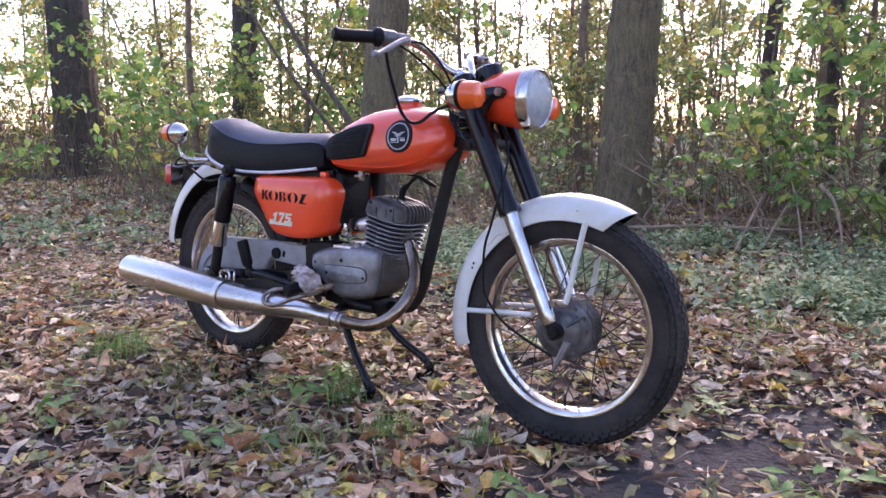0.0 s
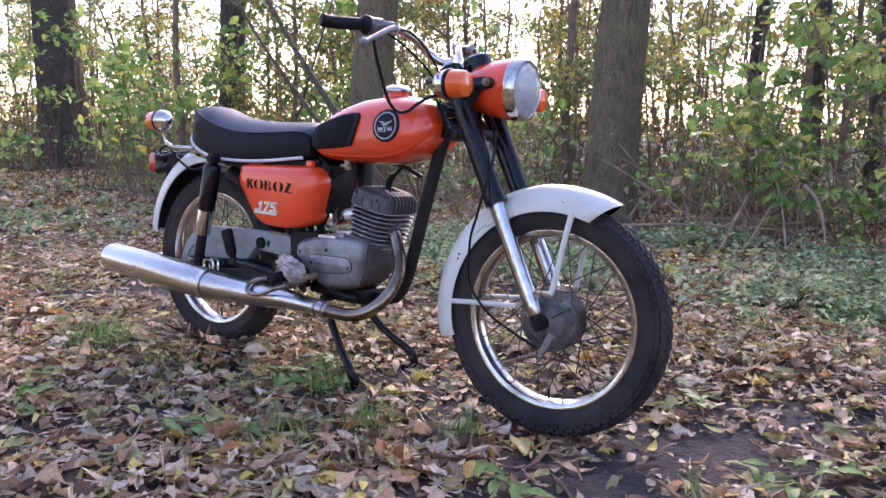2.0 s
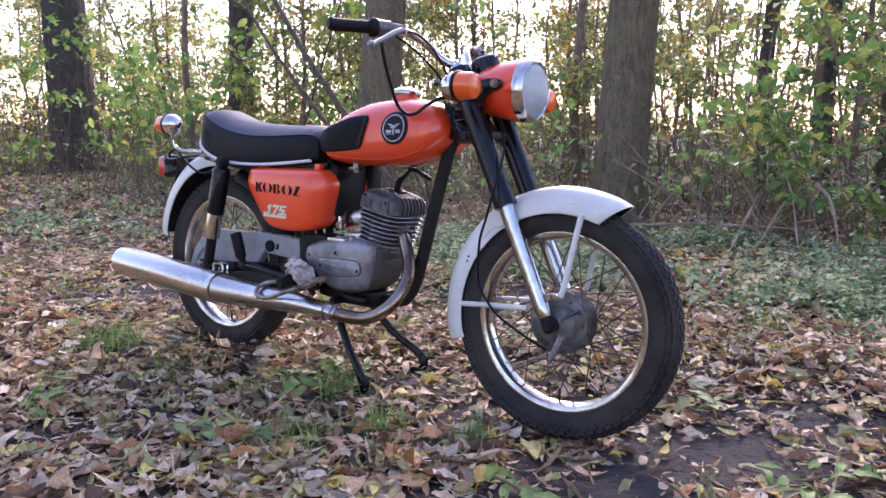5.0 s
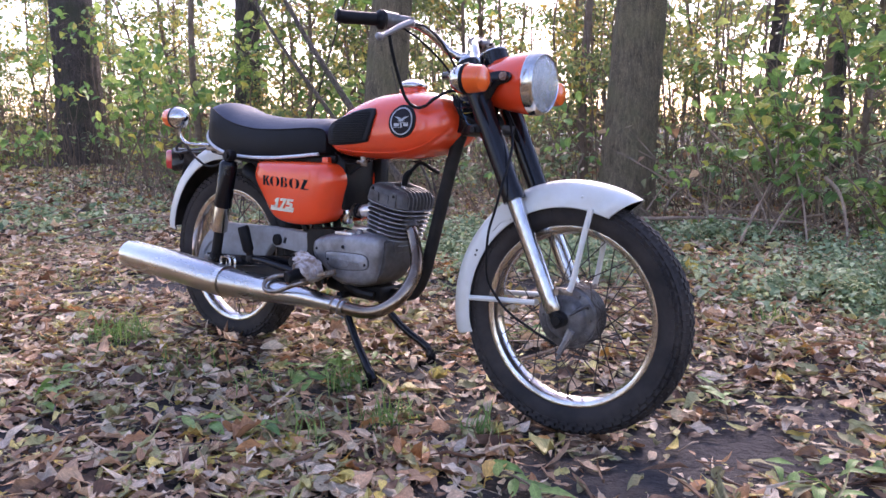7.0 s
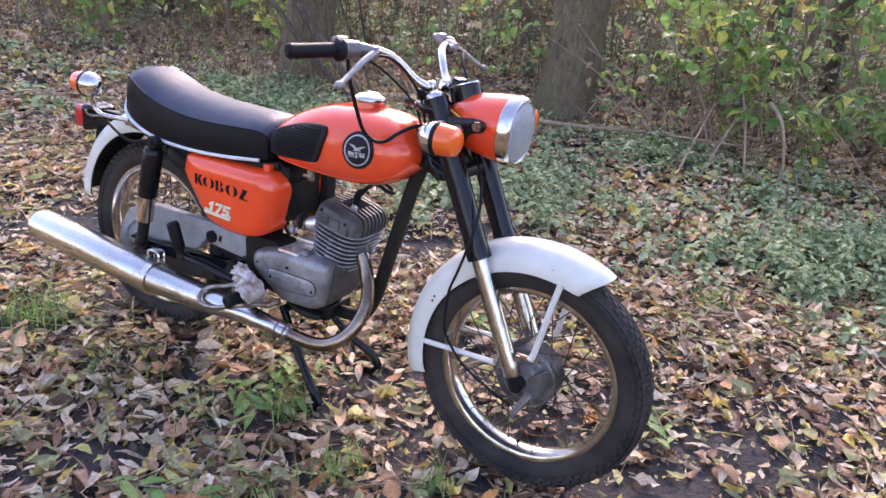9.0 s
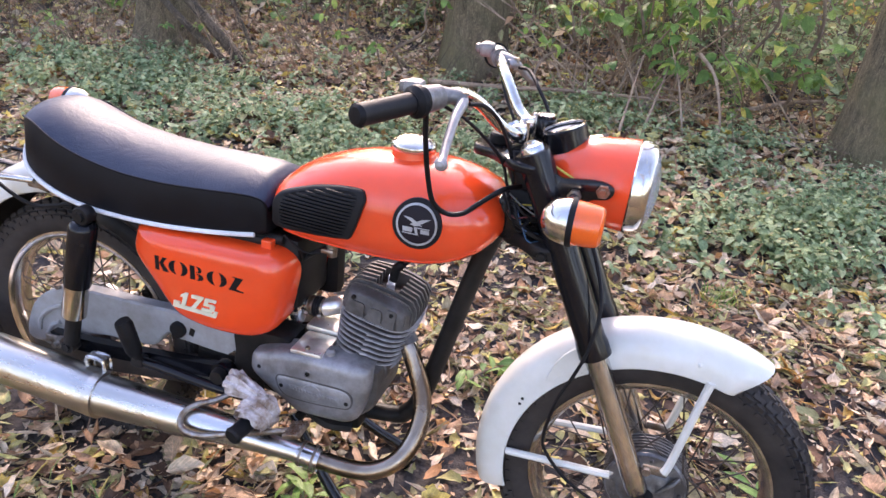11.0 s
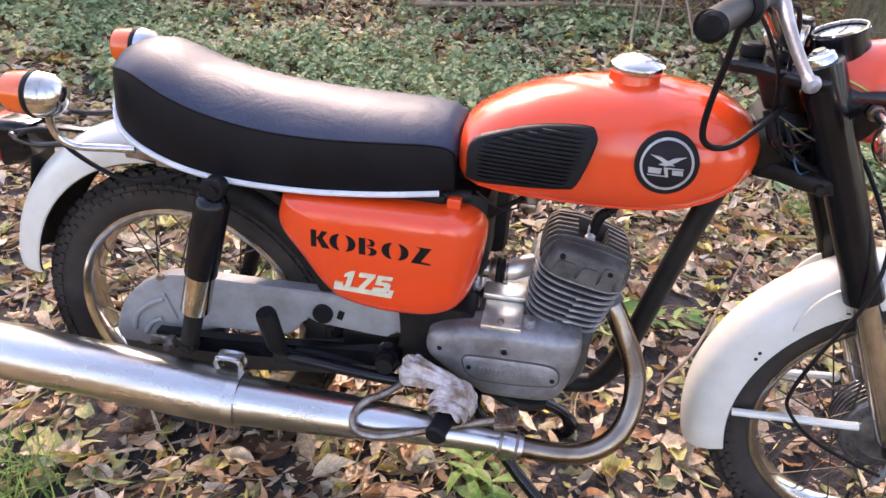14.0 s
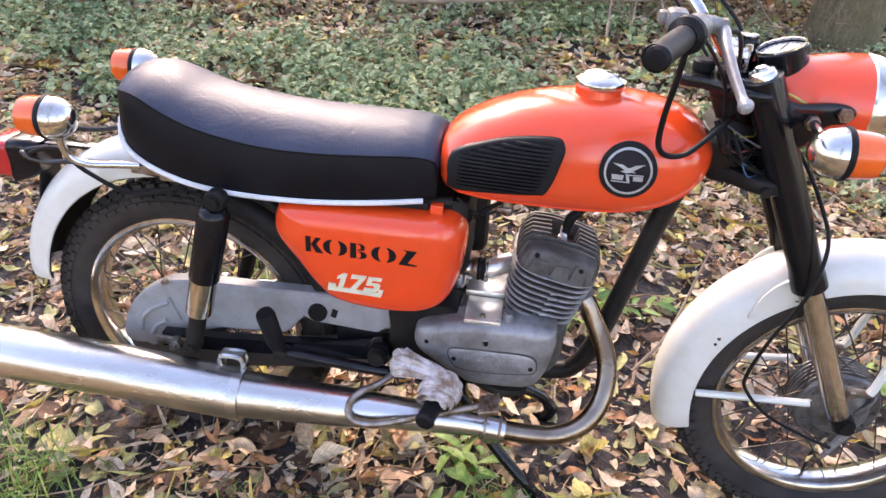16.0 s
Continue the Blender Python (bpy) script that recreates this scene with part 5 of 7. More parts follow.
part("head_gusset", pillow([(0.985, 0.79), (0.982, 0.835), (1.01, 0.862), (1.05, 0.855), (1.08, 0.82), (1.10, 0.785), (1.04, 0.77)], [(0.042, 0.006), (0.038, 0.0), (-0.038, 0.0), (-0.042, 0.006)], 3), BLACK_ROUGH, bike, "black steering head housing")
part("bottom_yoke", loft([[(x + c * (x - 1.06), y * (1 + c), z + 0.05 * (x - 1.0)) for x, y in base] for c, z in ((-0.05, 0.753), (0.0, 0.757), (0.0, 0.775), (-0.05, 0.779))]), BLACK_ROUGH, bike, "black steel bottom yoke", 50)
for s in (-1, 1):
    part("yoke_bolt", lathe([(0.0, -0.012), (0.008, -0.012), (0.0095, -0.004), (0.0095, 0.004)], 12, at=(1.085, s * 0.094, 0.767)), BLACK_ROUGH, bike)
part("steering_head", tube([leg_point(0.935, 0, 0.055), leg_point(0.76, 0, 0.055)], [0.027, 0.027], 20, 1), BLACK_ROUGH, bike, "black steering head tube")
part("steering_nut", lathe([(0.016, 0.0), (0.016, 0.022), (0.012, 0.028), (0.0, 0.028)], 8, "z", at=leg_point(0.95, 0, 0.05), tilt=Matrix.Rotation(radians(-25.2), 3, "Y")), CHROME, bike)
WIRES = [RUBBER, RUBBER, RUBBER] + [paint(n, c, 0.5) for n, c in (("blue_wire", (0.03, 0.10, 0.20)), ("red_wire", (0.16, 0.02, 0.018)), ("yellow_wire", (0.62, 0.48, 0.07)), ("pale_wire", (0.09, 0.09, 0.085)))]
wg = np.random.default_rng(19)
for k in range(18):
    a, b = Vector((0.992 + wg.uniform(0, 0.03), -0.05 - wg.uniform(0, 0.03), 0.868 - wg.uniform(0, 0.03))), Vector((1.055 + wg.uniform(0, 0.03), -0.045 - wg.uniform(0, 0.02), 0.845 - wg.uniform(0, 0.06)))
    m = a.lerp(b, wg.uniform(0.35, 0.65)) + Vector((wg.normal(0, 0.006), -wg.uniform(0.005, 0.022), -wg.uniform(0.0, 0.03)))
    hue = WIRES[k % 7]
    part("wire", tube([a, a.lerp(m, 0.5) + Vector((0, -0.006, wg.normal(0, 0.006))), m, b], 0.0028 if hue == RUBBER else 0.0016, 5, 5), hue, bike, "thin black electrical wire" if hue == RUBBER else "thin coloured electrical wire")
part("wire", tube([(1.06, -0.06, 0.935), (1.09, -0.072, 0.925), (1.12, -0.074, 0.912)], 0.002, 5, 4), WIRES[5], bike, "thin yellow wire")
for k in range(2):
    part("wire", tube([(0.995, -0.055 + 0.02 * k, 0.86), (1.015, -0.075 + 0.02 * k, 0.825 - 0.01 * k), (1.05, -0.075, 0.80), (1.085, -0.07, 0.785)], 0.005, 7, 5), RUBBER, bike, "black sleeved wiring loom")
part("horn", block((0.10, 0.09, 0.085), (1.03, 0.0, 0.803), 0.012), BLACK, bike, "dusty black horn and wiring box behind the fork")

# headlight
LIGHT = Matrix.Translation((0.002, 0, 0.9275)) @ Matrix.Rotation(radians(1.5), 4, "Y") @ Matrix.Translation((0, 0, -0.9005))
shell = lathe([(0.0, 1.045), (0.022, 1.047), (0.042, 1.058), (0.058, 1.078), (0.069, 1.105), (0.076, 1.14), (0.081, 1.17), (0.084, 1.2), (0.0848, 1.222)], 48, "x", at=(0, 0, 0.9005))
headlight = part("headlight", ([LIGHT @ v for v in shell[0]], shell[1]), ORANGE, bike, "orange headlight shell")
rim = lathe([(0.0845, 1.211), (0.0866, 1.2135), (0.0866, 1.2165), (0.0858, 1.219), (0.0852, 1.229), (0.081, 1.2385), (0.0762, 1.2425), (0.0728, 1.2385), (0.0745, 1.2)], 56, "x", closed=True, at=(0, 0, 0.9005))
part("headlight_rim", ([LIGHT @ v for v in rim[0]], rim[1]), CHROME, headlight, "chrome headlight rim")
lens = lathe([(0.0742, 1.236), (0.068, 1.244), (0.055, 1.251), (0.035, 1.256), (0.015, 1.2585), (0.0, 1.259), (0.0, 1.256), (0.015, 1.2555), (0.035, 1.253), (0.055, 1.248), (0.068, 1.241), (0.0738, 1.233)], 56, "x", at=(0, 0, 0.9005))
part("headlight_lens", ([LIGHT @ v for v in lens[0]], lens[1]), GLASS, headlight, "ribbed clear headlight glass")
refl = lathe([(0.0735, 1.232), (0.07, 1.21), (0.05, 1.175), (0.02, 1.155), (0.0, 1.152)], 40, "x", at=(0, 0, 0.9005))
part("reflector", ([LIGHT @ v for v in refl[0]], refl[1]), MIRROR, headlight, "bright silvered reflector")
bulb = lathe([(0.008, 1.153), (0.012, 1.17), (0.011, 1.185), (0.0, 1.192)], 14, "x", at=(0, 0, 0.9005))
part("bulb", ([LIGHT @ v for v in bulb[0]], bulb[1]), TRIM, headlight)
for s in (-1, 1):
    ear = pillow([(1.08, 0.918), (1.10, 0.916), (1.155, 0.922), (1.182, 0.917), (1.188, 0.905), (1.178, 0.892), (1.15, 0.884), (1.125, 0.85), (1.095, 0.842)], [(-0.083, 0.0), (-0.089, 0.0), (-0.0915, 0.004)], 4)
    part("headlight_bracket", ear if s < 0 else mirrored(ear), BLACK, bike, "black pressed-steel headlight bracket")
    part("bracket_bolt", lathe([(0.0, -0.014), (0.007, -0.014), (0.0085, -0.009), (0.012, -0.009), (0.012, 0.0)], 6, at=(1.170, s * 0.092 if s < 0 else 0.104, 0.907)), STEEL, bike)

# dial and switch
SPEEDO = Matrix.Translation((1.082, 0.0, 0.966)) @ Matrix.Rotation(radians(-20), 4, "Y") @ Matrix.Scale(0.92, 4)
cup = lathe([(0.036, -0.03), (0.043, -0.024), (0.044, 0.016), (0.041, 0.02), (0.039, 0.016), (0.039, 0.012), (0.0, 0.012)], 44, "z")
speedo = part("speedometer", ([SPEEDO @ v for v in cup[0]], cup[1]), BLACK, bike, "round black speedometer set in the headlight")
ringg = lathe([(0.0395, 0.017), (0.0425, 0.019), (0.0425, 0.022), (0.0385, 0.0215)], 44, "z", closed=True)
part("bezel", ([SPEEDO @ v for v in ringg[0]], ringg[1]), CHROME, speedo, "thin chrome bezel")
face = lathe([(0.0, 0.0135), (0.0388, 0.0135), (0.0388, 0.0125)], 40, "z")
part("dial", ([SPEEDO @ v for v in face[0]], face[1]), DIAL, speedo, "pale grey dial face")
ticks = []
for k in range(17):
    a = radians(-130 + 260 * k / 16)
    ticks.append(block((0.0012, 0.006 if k % 2 == 0 else 0.004, 0.0006), (0.033 * math.sin(a), 0.033 * math.cos(a), 0.0142), 0, Matrix.Rotation(-a, 4, "Z")))
tk = joined(*ticks, block((0.0016, 0.03, 0.0008), (0.006, 0.008, 0.0150), 0, Matrix.Rotation(radians(-40), 4, "Z")))
part("dial_mark", ([SPEEDO @ v for v in tk[0]], tk[1]), INK, speedo, "black dial ticks and needle")
part("ignition_switch", joined(lathe([(0.02, -0.03), (0.022, 0.0), (0.019, 0.006), (0.0, 0.006)], 24, "z", at=(1.035, 0.052, 0.975)), lathe([(0.018, 0.006), (0.018, 0.010), (0.008, 0.012), (0.0, 0.012)], 24, "z", at=(1.035, 0.052, 0.975))), BLACK, bike, "small round ignition switch")
part("switch_cap", lathe([(0.0, 0.014), (0.012, 0.014), (0.0175, 0.0125), (0.0175, 0.0105)], 24, "z", at=(1.035, 0.052, 0.975)), CHROME_OLD, bike, "chrome switch top")

# handlebar
BAR = [(0.83, -0.359, 1.04), (0.885, -0.241, 1.047), (0.905, -0.19, 1.049), (0.922, -0.14, 1.043), (0.945, -0.105, 1.022), (0.975, -0.075, 0.985), (1.0, -0.052, 0.968), (1.006, -0.02, 0.964)]
handlebar = part("handlebar", tube(BAR + [(x, -y, z) for x, y, z in BAR[::-1]], 0.0112, 14, 5), CHROME, bike, "bent chrome tube handlebar")
for s in (-1, 1):
    f = (lambda g: g) if s < 0 else mirrored
    part("bar_clamp", joined(block((0.03, 0.026, 0.034), (1.004, s * 0.036, 0.966), 0.008), lathe([(0.006, -0.02), (0.006, 0.024), (0.0, 0.024)], 6, "z", at=(1.018, s * 0.036, 0.966))), CHROME_OLD, bike, "bolted alloy handlebar clamp")
    grip = part("grip", f(tube([(0.829, -0.371, 1.0415), (0.831, -0.367, 1.0415), (0.836, -0.346, 1.0407), (0.874, -0.265, 1.0457), (0.877, -0.258, 1.046), (0.881, -0.25, 1.0465)], [0.012, 0.0165, 0.0172, 0.0168, 0.0255, 0.0265], 22, 1)), RUBBER, bike, "black rubber handlebar grip")
    for u in (0.02, 0.98):
        part("grip_rib", f(tube([(0.828 + 0.0466 * u, -0.363 + 0.098 * u, 1.0397 + 0.006 * u), (0.8285 + 0.0466 * u, -0.362 + 0.098 * u, 1.0398 + 0.006 * u)], [0.0183, 0.0183], 20, 1)), RUBBER, grip)
    perch = joined(f(tube([(0.884, -0.243, 1.047), (0.9, -0.21, 1.049)], [0.0225, 0.0195], 20, 1)), f(block((0.03, 0.034, 0.03), (0.866, -0.229, 1.06), 0.008)), f(block((0.014, 0.02, 0.018), (0.848, -0.226, 1.062), 0.005)), f(tube([(0.903, -0.205, 1.05), (0.922, -0.195, 1.05), (0.938, -0.19, 1.046)], [0.015, 0.012, 0.011], 10, 3)))
    part("lever_perch", perch, PERCH, bike, "cast alloy lever clamp and switch housing")
    lever = joined(f(tube([(0.922, -0.174, 1.046), (0.936, -0.196, 1.044), (0.938, -0.238, 1.029), (0.943, -0.284, 1.008), (0.949, -0.324, 0.991), (0.951, -0.338, 0.986)], [0.009, 0.0095, 0.008, 0.0072, 0.0065, 0.008], 10, 5)), f(lathe([(0.0, -0.011), (0.007, -0.009), (0.0105, 0.0), (0.007, 0.009), (0.0, 0.011)], 12, at=(0.952, -0.342, 0.985))))
    part("brake_lever" if s < 0 else "clutch_lever", lever, ALLOY, bike, "polished alloy hand lever with ball end")
    part("lever_screw", f(lathe([(0.0, 0.012), (0.007, 0.012), (0.007, -0.012), (0.0, -0.012)], 8, "z", at=(0.936, -0.19, 1.046))), STEEL, bike)

# cables
part("throttle_cable", tube([(0.888, -0.232, 1.035), (0.886, -0.215, 0.98), (0.884, -0.178, 0.905), (0.889, -0.15, 0.85), (0.909, -0.132, 0.827), (0.938, -0.125, 0.83), (0.965, -0.115, 0.852), (0.998, -0.085, 0.874), (1.02, -0.04, 0.87)], 0.0048, 8, 6), RUBBER, bike, "black throttle cable hanging beside the tank")
part("brake_cable", tube([(0.945, -0.188, 1.04), (0.965, -0.165, 1.035), (0.985, -0.12, 1.0), (1.0, -0.075, 0.94), (1.01, -0.06, 0.88)], 0.0036, 7, 6), RUBBER, bike, "thin black brake cable")
part("brake_cable", tube([(1.10, -0.01, 0.86), (1.155, -0.03, 0.80), (1.192, -0.07, 0.735), (1.206, -0.108, 0.684), (1.197, -0.127, 0.612), (1.180, -0.126, 0.552), (1.159, -0.12, 0.488), (1.146, -0.10, 0.392), (1.156, -0.09, 0.344), (1.208, -0.09, 0.289), (1.288, -0.088, 0.247), (1.352, -0.08, 0.217)], 0.0036, 7, 6), RUBBER, bike, "thin black front brake cable along the fork")
part("clutch_cable", tube([(0.945, 0.188, 1.04), (0.97, 0.17, 1.04), (1.0, 0.12, 1.02), (1.035, 0.085, 0.97), (1.03, 0.05, 0.88), (0.99, 0.04, 0.80)], 0.0036, 7, 6), RUBBER, bike, "thin black clutch cable")
part("electric_cable", tube([(0.897, -0.222, 1.045), (0.94, -0.15, 1.0), (0.985, -0.085, 0.93), (1.0, -0.06, 0.87)], 0.003, 7, 6), RUBBER, bike, "thin black switch cable")
part("electric_cable", tube([(0.897, 0.222, 1.05), (0.93, 0.14, 1.0), (0.985, 0.07, 0.93), (1.0, 0.04, 0.87)], 0.003, 7, 6), RUBBER, bike, "thin black switch cable")
part("speedometer_cable", tube([(1.085, 0.0, 0.90), (1.12, 0.045, 0.80), (1.2, 0.06, 0.62), (1.27, 0.07, 0.5), (1.33, 0.06, 0.36), (1.355, 0.055, 0.3)], 0.0036, 7, 6), RUBBER, bike, "thin black speedometer cable")


# indicators
def indicator(name, at, turn, stalk):
    m = Matrix.Translation(at) @ Matrix.Rotation(radians(turn), 4, "Z") @ Matrix.Scale(1.13, 4)

    def put(geo):
        return [m @ v for v in geo[0]], geo[1]

    ball = part(name, put(lathe([(0.0, -0.034), (0.012, -0.032), (0.022, -0.026), (0.030, -0.015), (0.0335, 0.0), (0.034, 0.006), (0.0, 0.006)], 32, "x")), CHROME, bike, "round chrome indicator body")
    part("seal", put(lathe([(0.0, 0.006), (0.035, 0.006), (0.0355, 0.012), (0.034, 0.0145), (0.0, 0.0145)], 32, "x")), RUBBER, ball, "black rubber seal")
    glass = lathe([(0.0325, 0.0145), (0.032, 0.02), (0.0305, 0.04), (0.0285, 0.05), (0.024, 0.0535), (0.0, 0.0545)], 32, "x")
    part("lens", put(glass), AMBER, ball, "amber plastic indicator lens")
    part("stalk", stalk, CHROME_OLD, ball, "chrome indicator stalk")
    return ball


for s in (-1, 1):
    indicator("front_indicator", (1.126, s * 0.213, 0.888), 0, tube([(1.122, s * 0.19, 0.887), (1.122, s * 0.15, 0.893), (1.125, s * 0.088, 0.892)], [0.007, 0.007, 0.009], 10, 3))
    part("stalk_nut", lathe([(0.012, -0.006), (0.012, 0.006)], 6, at=(1.124, s * 0.10, 0.892)), STEEL, bike)
    indicator("rear_indicator", (-0.137, s * 0.158, 0.799), 180, tube([(-0.135, s * 0.158, 0.768), (-0.137, s * 0.156, 0.745), (-0.130, s * 0.15, 0.722), (-0.105, s * 0.142, 0.708), (-0.06, s * 0.13, 0.706), (-0.015, s * 0.12, 0.705)], 0.0068, 10, 5))
    part("rear_bracket", joined(block((0.075, 0.014, 0.018), (0.0, s * 0.112, 0.695), 0.003), block((0.05, 0.02, 0.02), (0.04, s * 0.105, 0.685), 0.003)), STEEL, bike, "bare steel bracket under the seat")

# tail lamp
tail = part("tail_lamp", loft([[(x, y * w, z0 + (z + 0.0) * h) for y, z in rounded([(-1, -1), (-1.04, 0), (-1, 1), (0, 1.05), (1, 1), (1.04, 0), (1, -1), (0, -1.05)], 4)] for x, w, h, z0 in ((-0.284, 0.034, 0.028, 0.655), (-0.302, 0.044, 0.037, 0.652), (-0.334, 0.049, 0.042, 0.648), (-0.338, 0.049, 0.042, 0.648))]), BLACK, bike, "black tail lamp housing")
part("tail_lens", joined(block((0.056, 0.092, 0.076), (-0.366, 0.0, 0.647), 0.013, segments=3), block((0.006, 0.095, 0.079), (-0.342, 0.0, 0.647), 0.003)), RED, tail, "red plastic tail lamp lens")
part("tail_carrier", joined(block((0.14, 0.03, 0.006), (-0.25, 0, 0.678), 0.002), tube([(-0.25, -0.045, 0.688), (-0.29, -0.07, 0.682), (-0.23, -0.088, 0.676), (-0.16, -0.092, 0.686), (-0.02, -0.1, 0.697)], 0.0055, 8, 5), tube([(-0.25, 0.045, 0.688), (-0.29, 0.07, 0.682), (-0.23, 0.088, 0.676), (-0.16, 0.092, 0.686), (-0.02, 0.1, 0.697)], 0.0055, 8, 5)), BLACK, bike, "black tubular tail lamp carrier")
part("tail_cable", tube([(-0.30, -0.03, 0.64), (-0.26, -0.085, 0.69), (-0.19, -0.1, 0.712), (-0.145, -0.098, 0.672), (-0.066, -0.09, 0.63), (0.02, -0.085, 0.645), (0.06, -0.075, 0.66)], 0.0045, 8, 6), RUBBER, bike, "thin black tail lamp cable")

# tank
def tank_ring(x, zt, zb, w, n=44, up=2.45, down=2.9, split=0.40):
    zm = zb + split * (zt - zb)
    ring = []
    for k in range(n):
        a = 6.2832 * k / n
        c, s = math.cos(a), math.sin(a)
        e = up if s > 0 else down
        y = w * math.copysign(abs(c) ** (2 / e), c)
        z = zm + (zt - zm if s > 0 else zm - zb) * math.copysign(abs(s) ** (2 / e), s)
        ring.append((x, y, z))
    return ring


TANK = [(0.528, 0.757, 0.735, 0.03), (0.530, 0.775, 0.722, 0.055), (0.536, 0.790, 0.708, 0.078), (0.548, 0.803, 0.696, 0.092), (0.570, 0.820, 0.686, 0.1015), (0.61, 0.842, 0.680, 0.108), (0.66, 0.861, 0.677, 0.1125), (0.71, 0.8735, 0.676, 0.116), (0.76, 0.8800, 0.676, 0.118), (0.81, 0.8835, 0.678, 0.120), (0.86, 0.8825, 0.684, 0.121), (0.90, 0.877, 0.694, 0.119), (0.935, 0.868, 0.709, 0.1125), (0.964, 0.855, 0.729, 0.101), (0.986, 0.838, 0.752, 0.081), (0.998, 0.823, 0.770, 0.055), (1.003, 0.810, 0.785, 0.028)]


def tank_half(x, z, extra=0.0):
    """Half width of the tank at x and height z."""
    t = list(zip(*TANK))
    zt, zb, w = (float(np.interp(x, t[0], t[k])) for k in (1, 2, 3))
    zm = zb + 0.40 * (zt - zb)
    u = min(1.0, (z - zm) / (zt - zm) if z > zm else (zm - z) / (zm - zb))
    e = 2.45 if z > zm else 2.9
    return w * max(0.0, 1 - u ** e) ** (1 / e) + extra


tank = part("fuel_tank", loft([tank_ring(*r) for r in TANK]), ORANGE, bike, "glossy orange fuel tank", 70)
part("tank_seam", joined(*[tube([(x, s * (tank_half(x, zb + 0.022) + 0.0003), zb + 0.022) for x, zt, zb, w in TANK[4:-3]], 0.0022, 6, 2) for s in (-1, 1)]), ORANGE, tank, "welded lower seam of the tank")
part("filler_neck", lathe([(0.045, -0.02), (0.041, 0.006), (0.040, 0.014)], 40, "z", at=(0.797, 0.0, 0.8795), tilt=Matrix.Rotation(radians(-1), 3, "Y")), ORANGE, tank)
cap = part("fuel_cap", lathe([(0.036, 0.012), (0.0425, 0.013), (0.0445, 0.017), (0.0445, 0.023), (0.043, 0.026), (0.038, 0.0295), (0.028, 0.0355), (0.015, 0.0395), (0.0, 0.041)], 48, "z", at=(0.797, 0.0, 0.8795)), CHROME, bike, "domed chrome fuel cap")
PAD = [(0.551, 0.741), (0.556, 0.782), (0.605, 0.805), (0.664, 0.822), (0.730, 0.829), (0.746, 0.819), (0.746, 0.799), (0.726, 0.737), (0.706, 0.727), (0.64, 0.720), (0.560, 0.718)]


def on_tank(geo, s):
    """Lays a flat shape, drawn round y = 0 with its front at minus y, on the tank's side."""
    out = []
    for v in geo[0]:
        half = 0.5 * (tank_half(v[0], v[2]) + tank_half(max(v[0], 0.61), v[2]))
        out.append(Vector((v[0], -(half - v[1]) if s < 0 else (half - v[1]), v[2])))
    return out, geo[1]


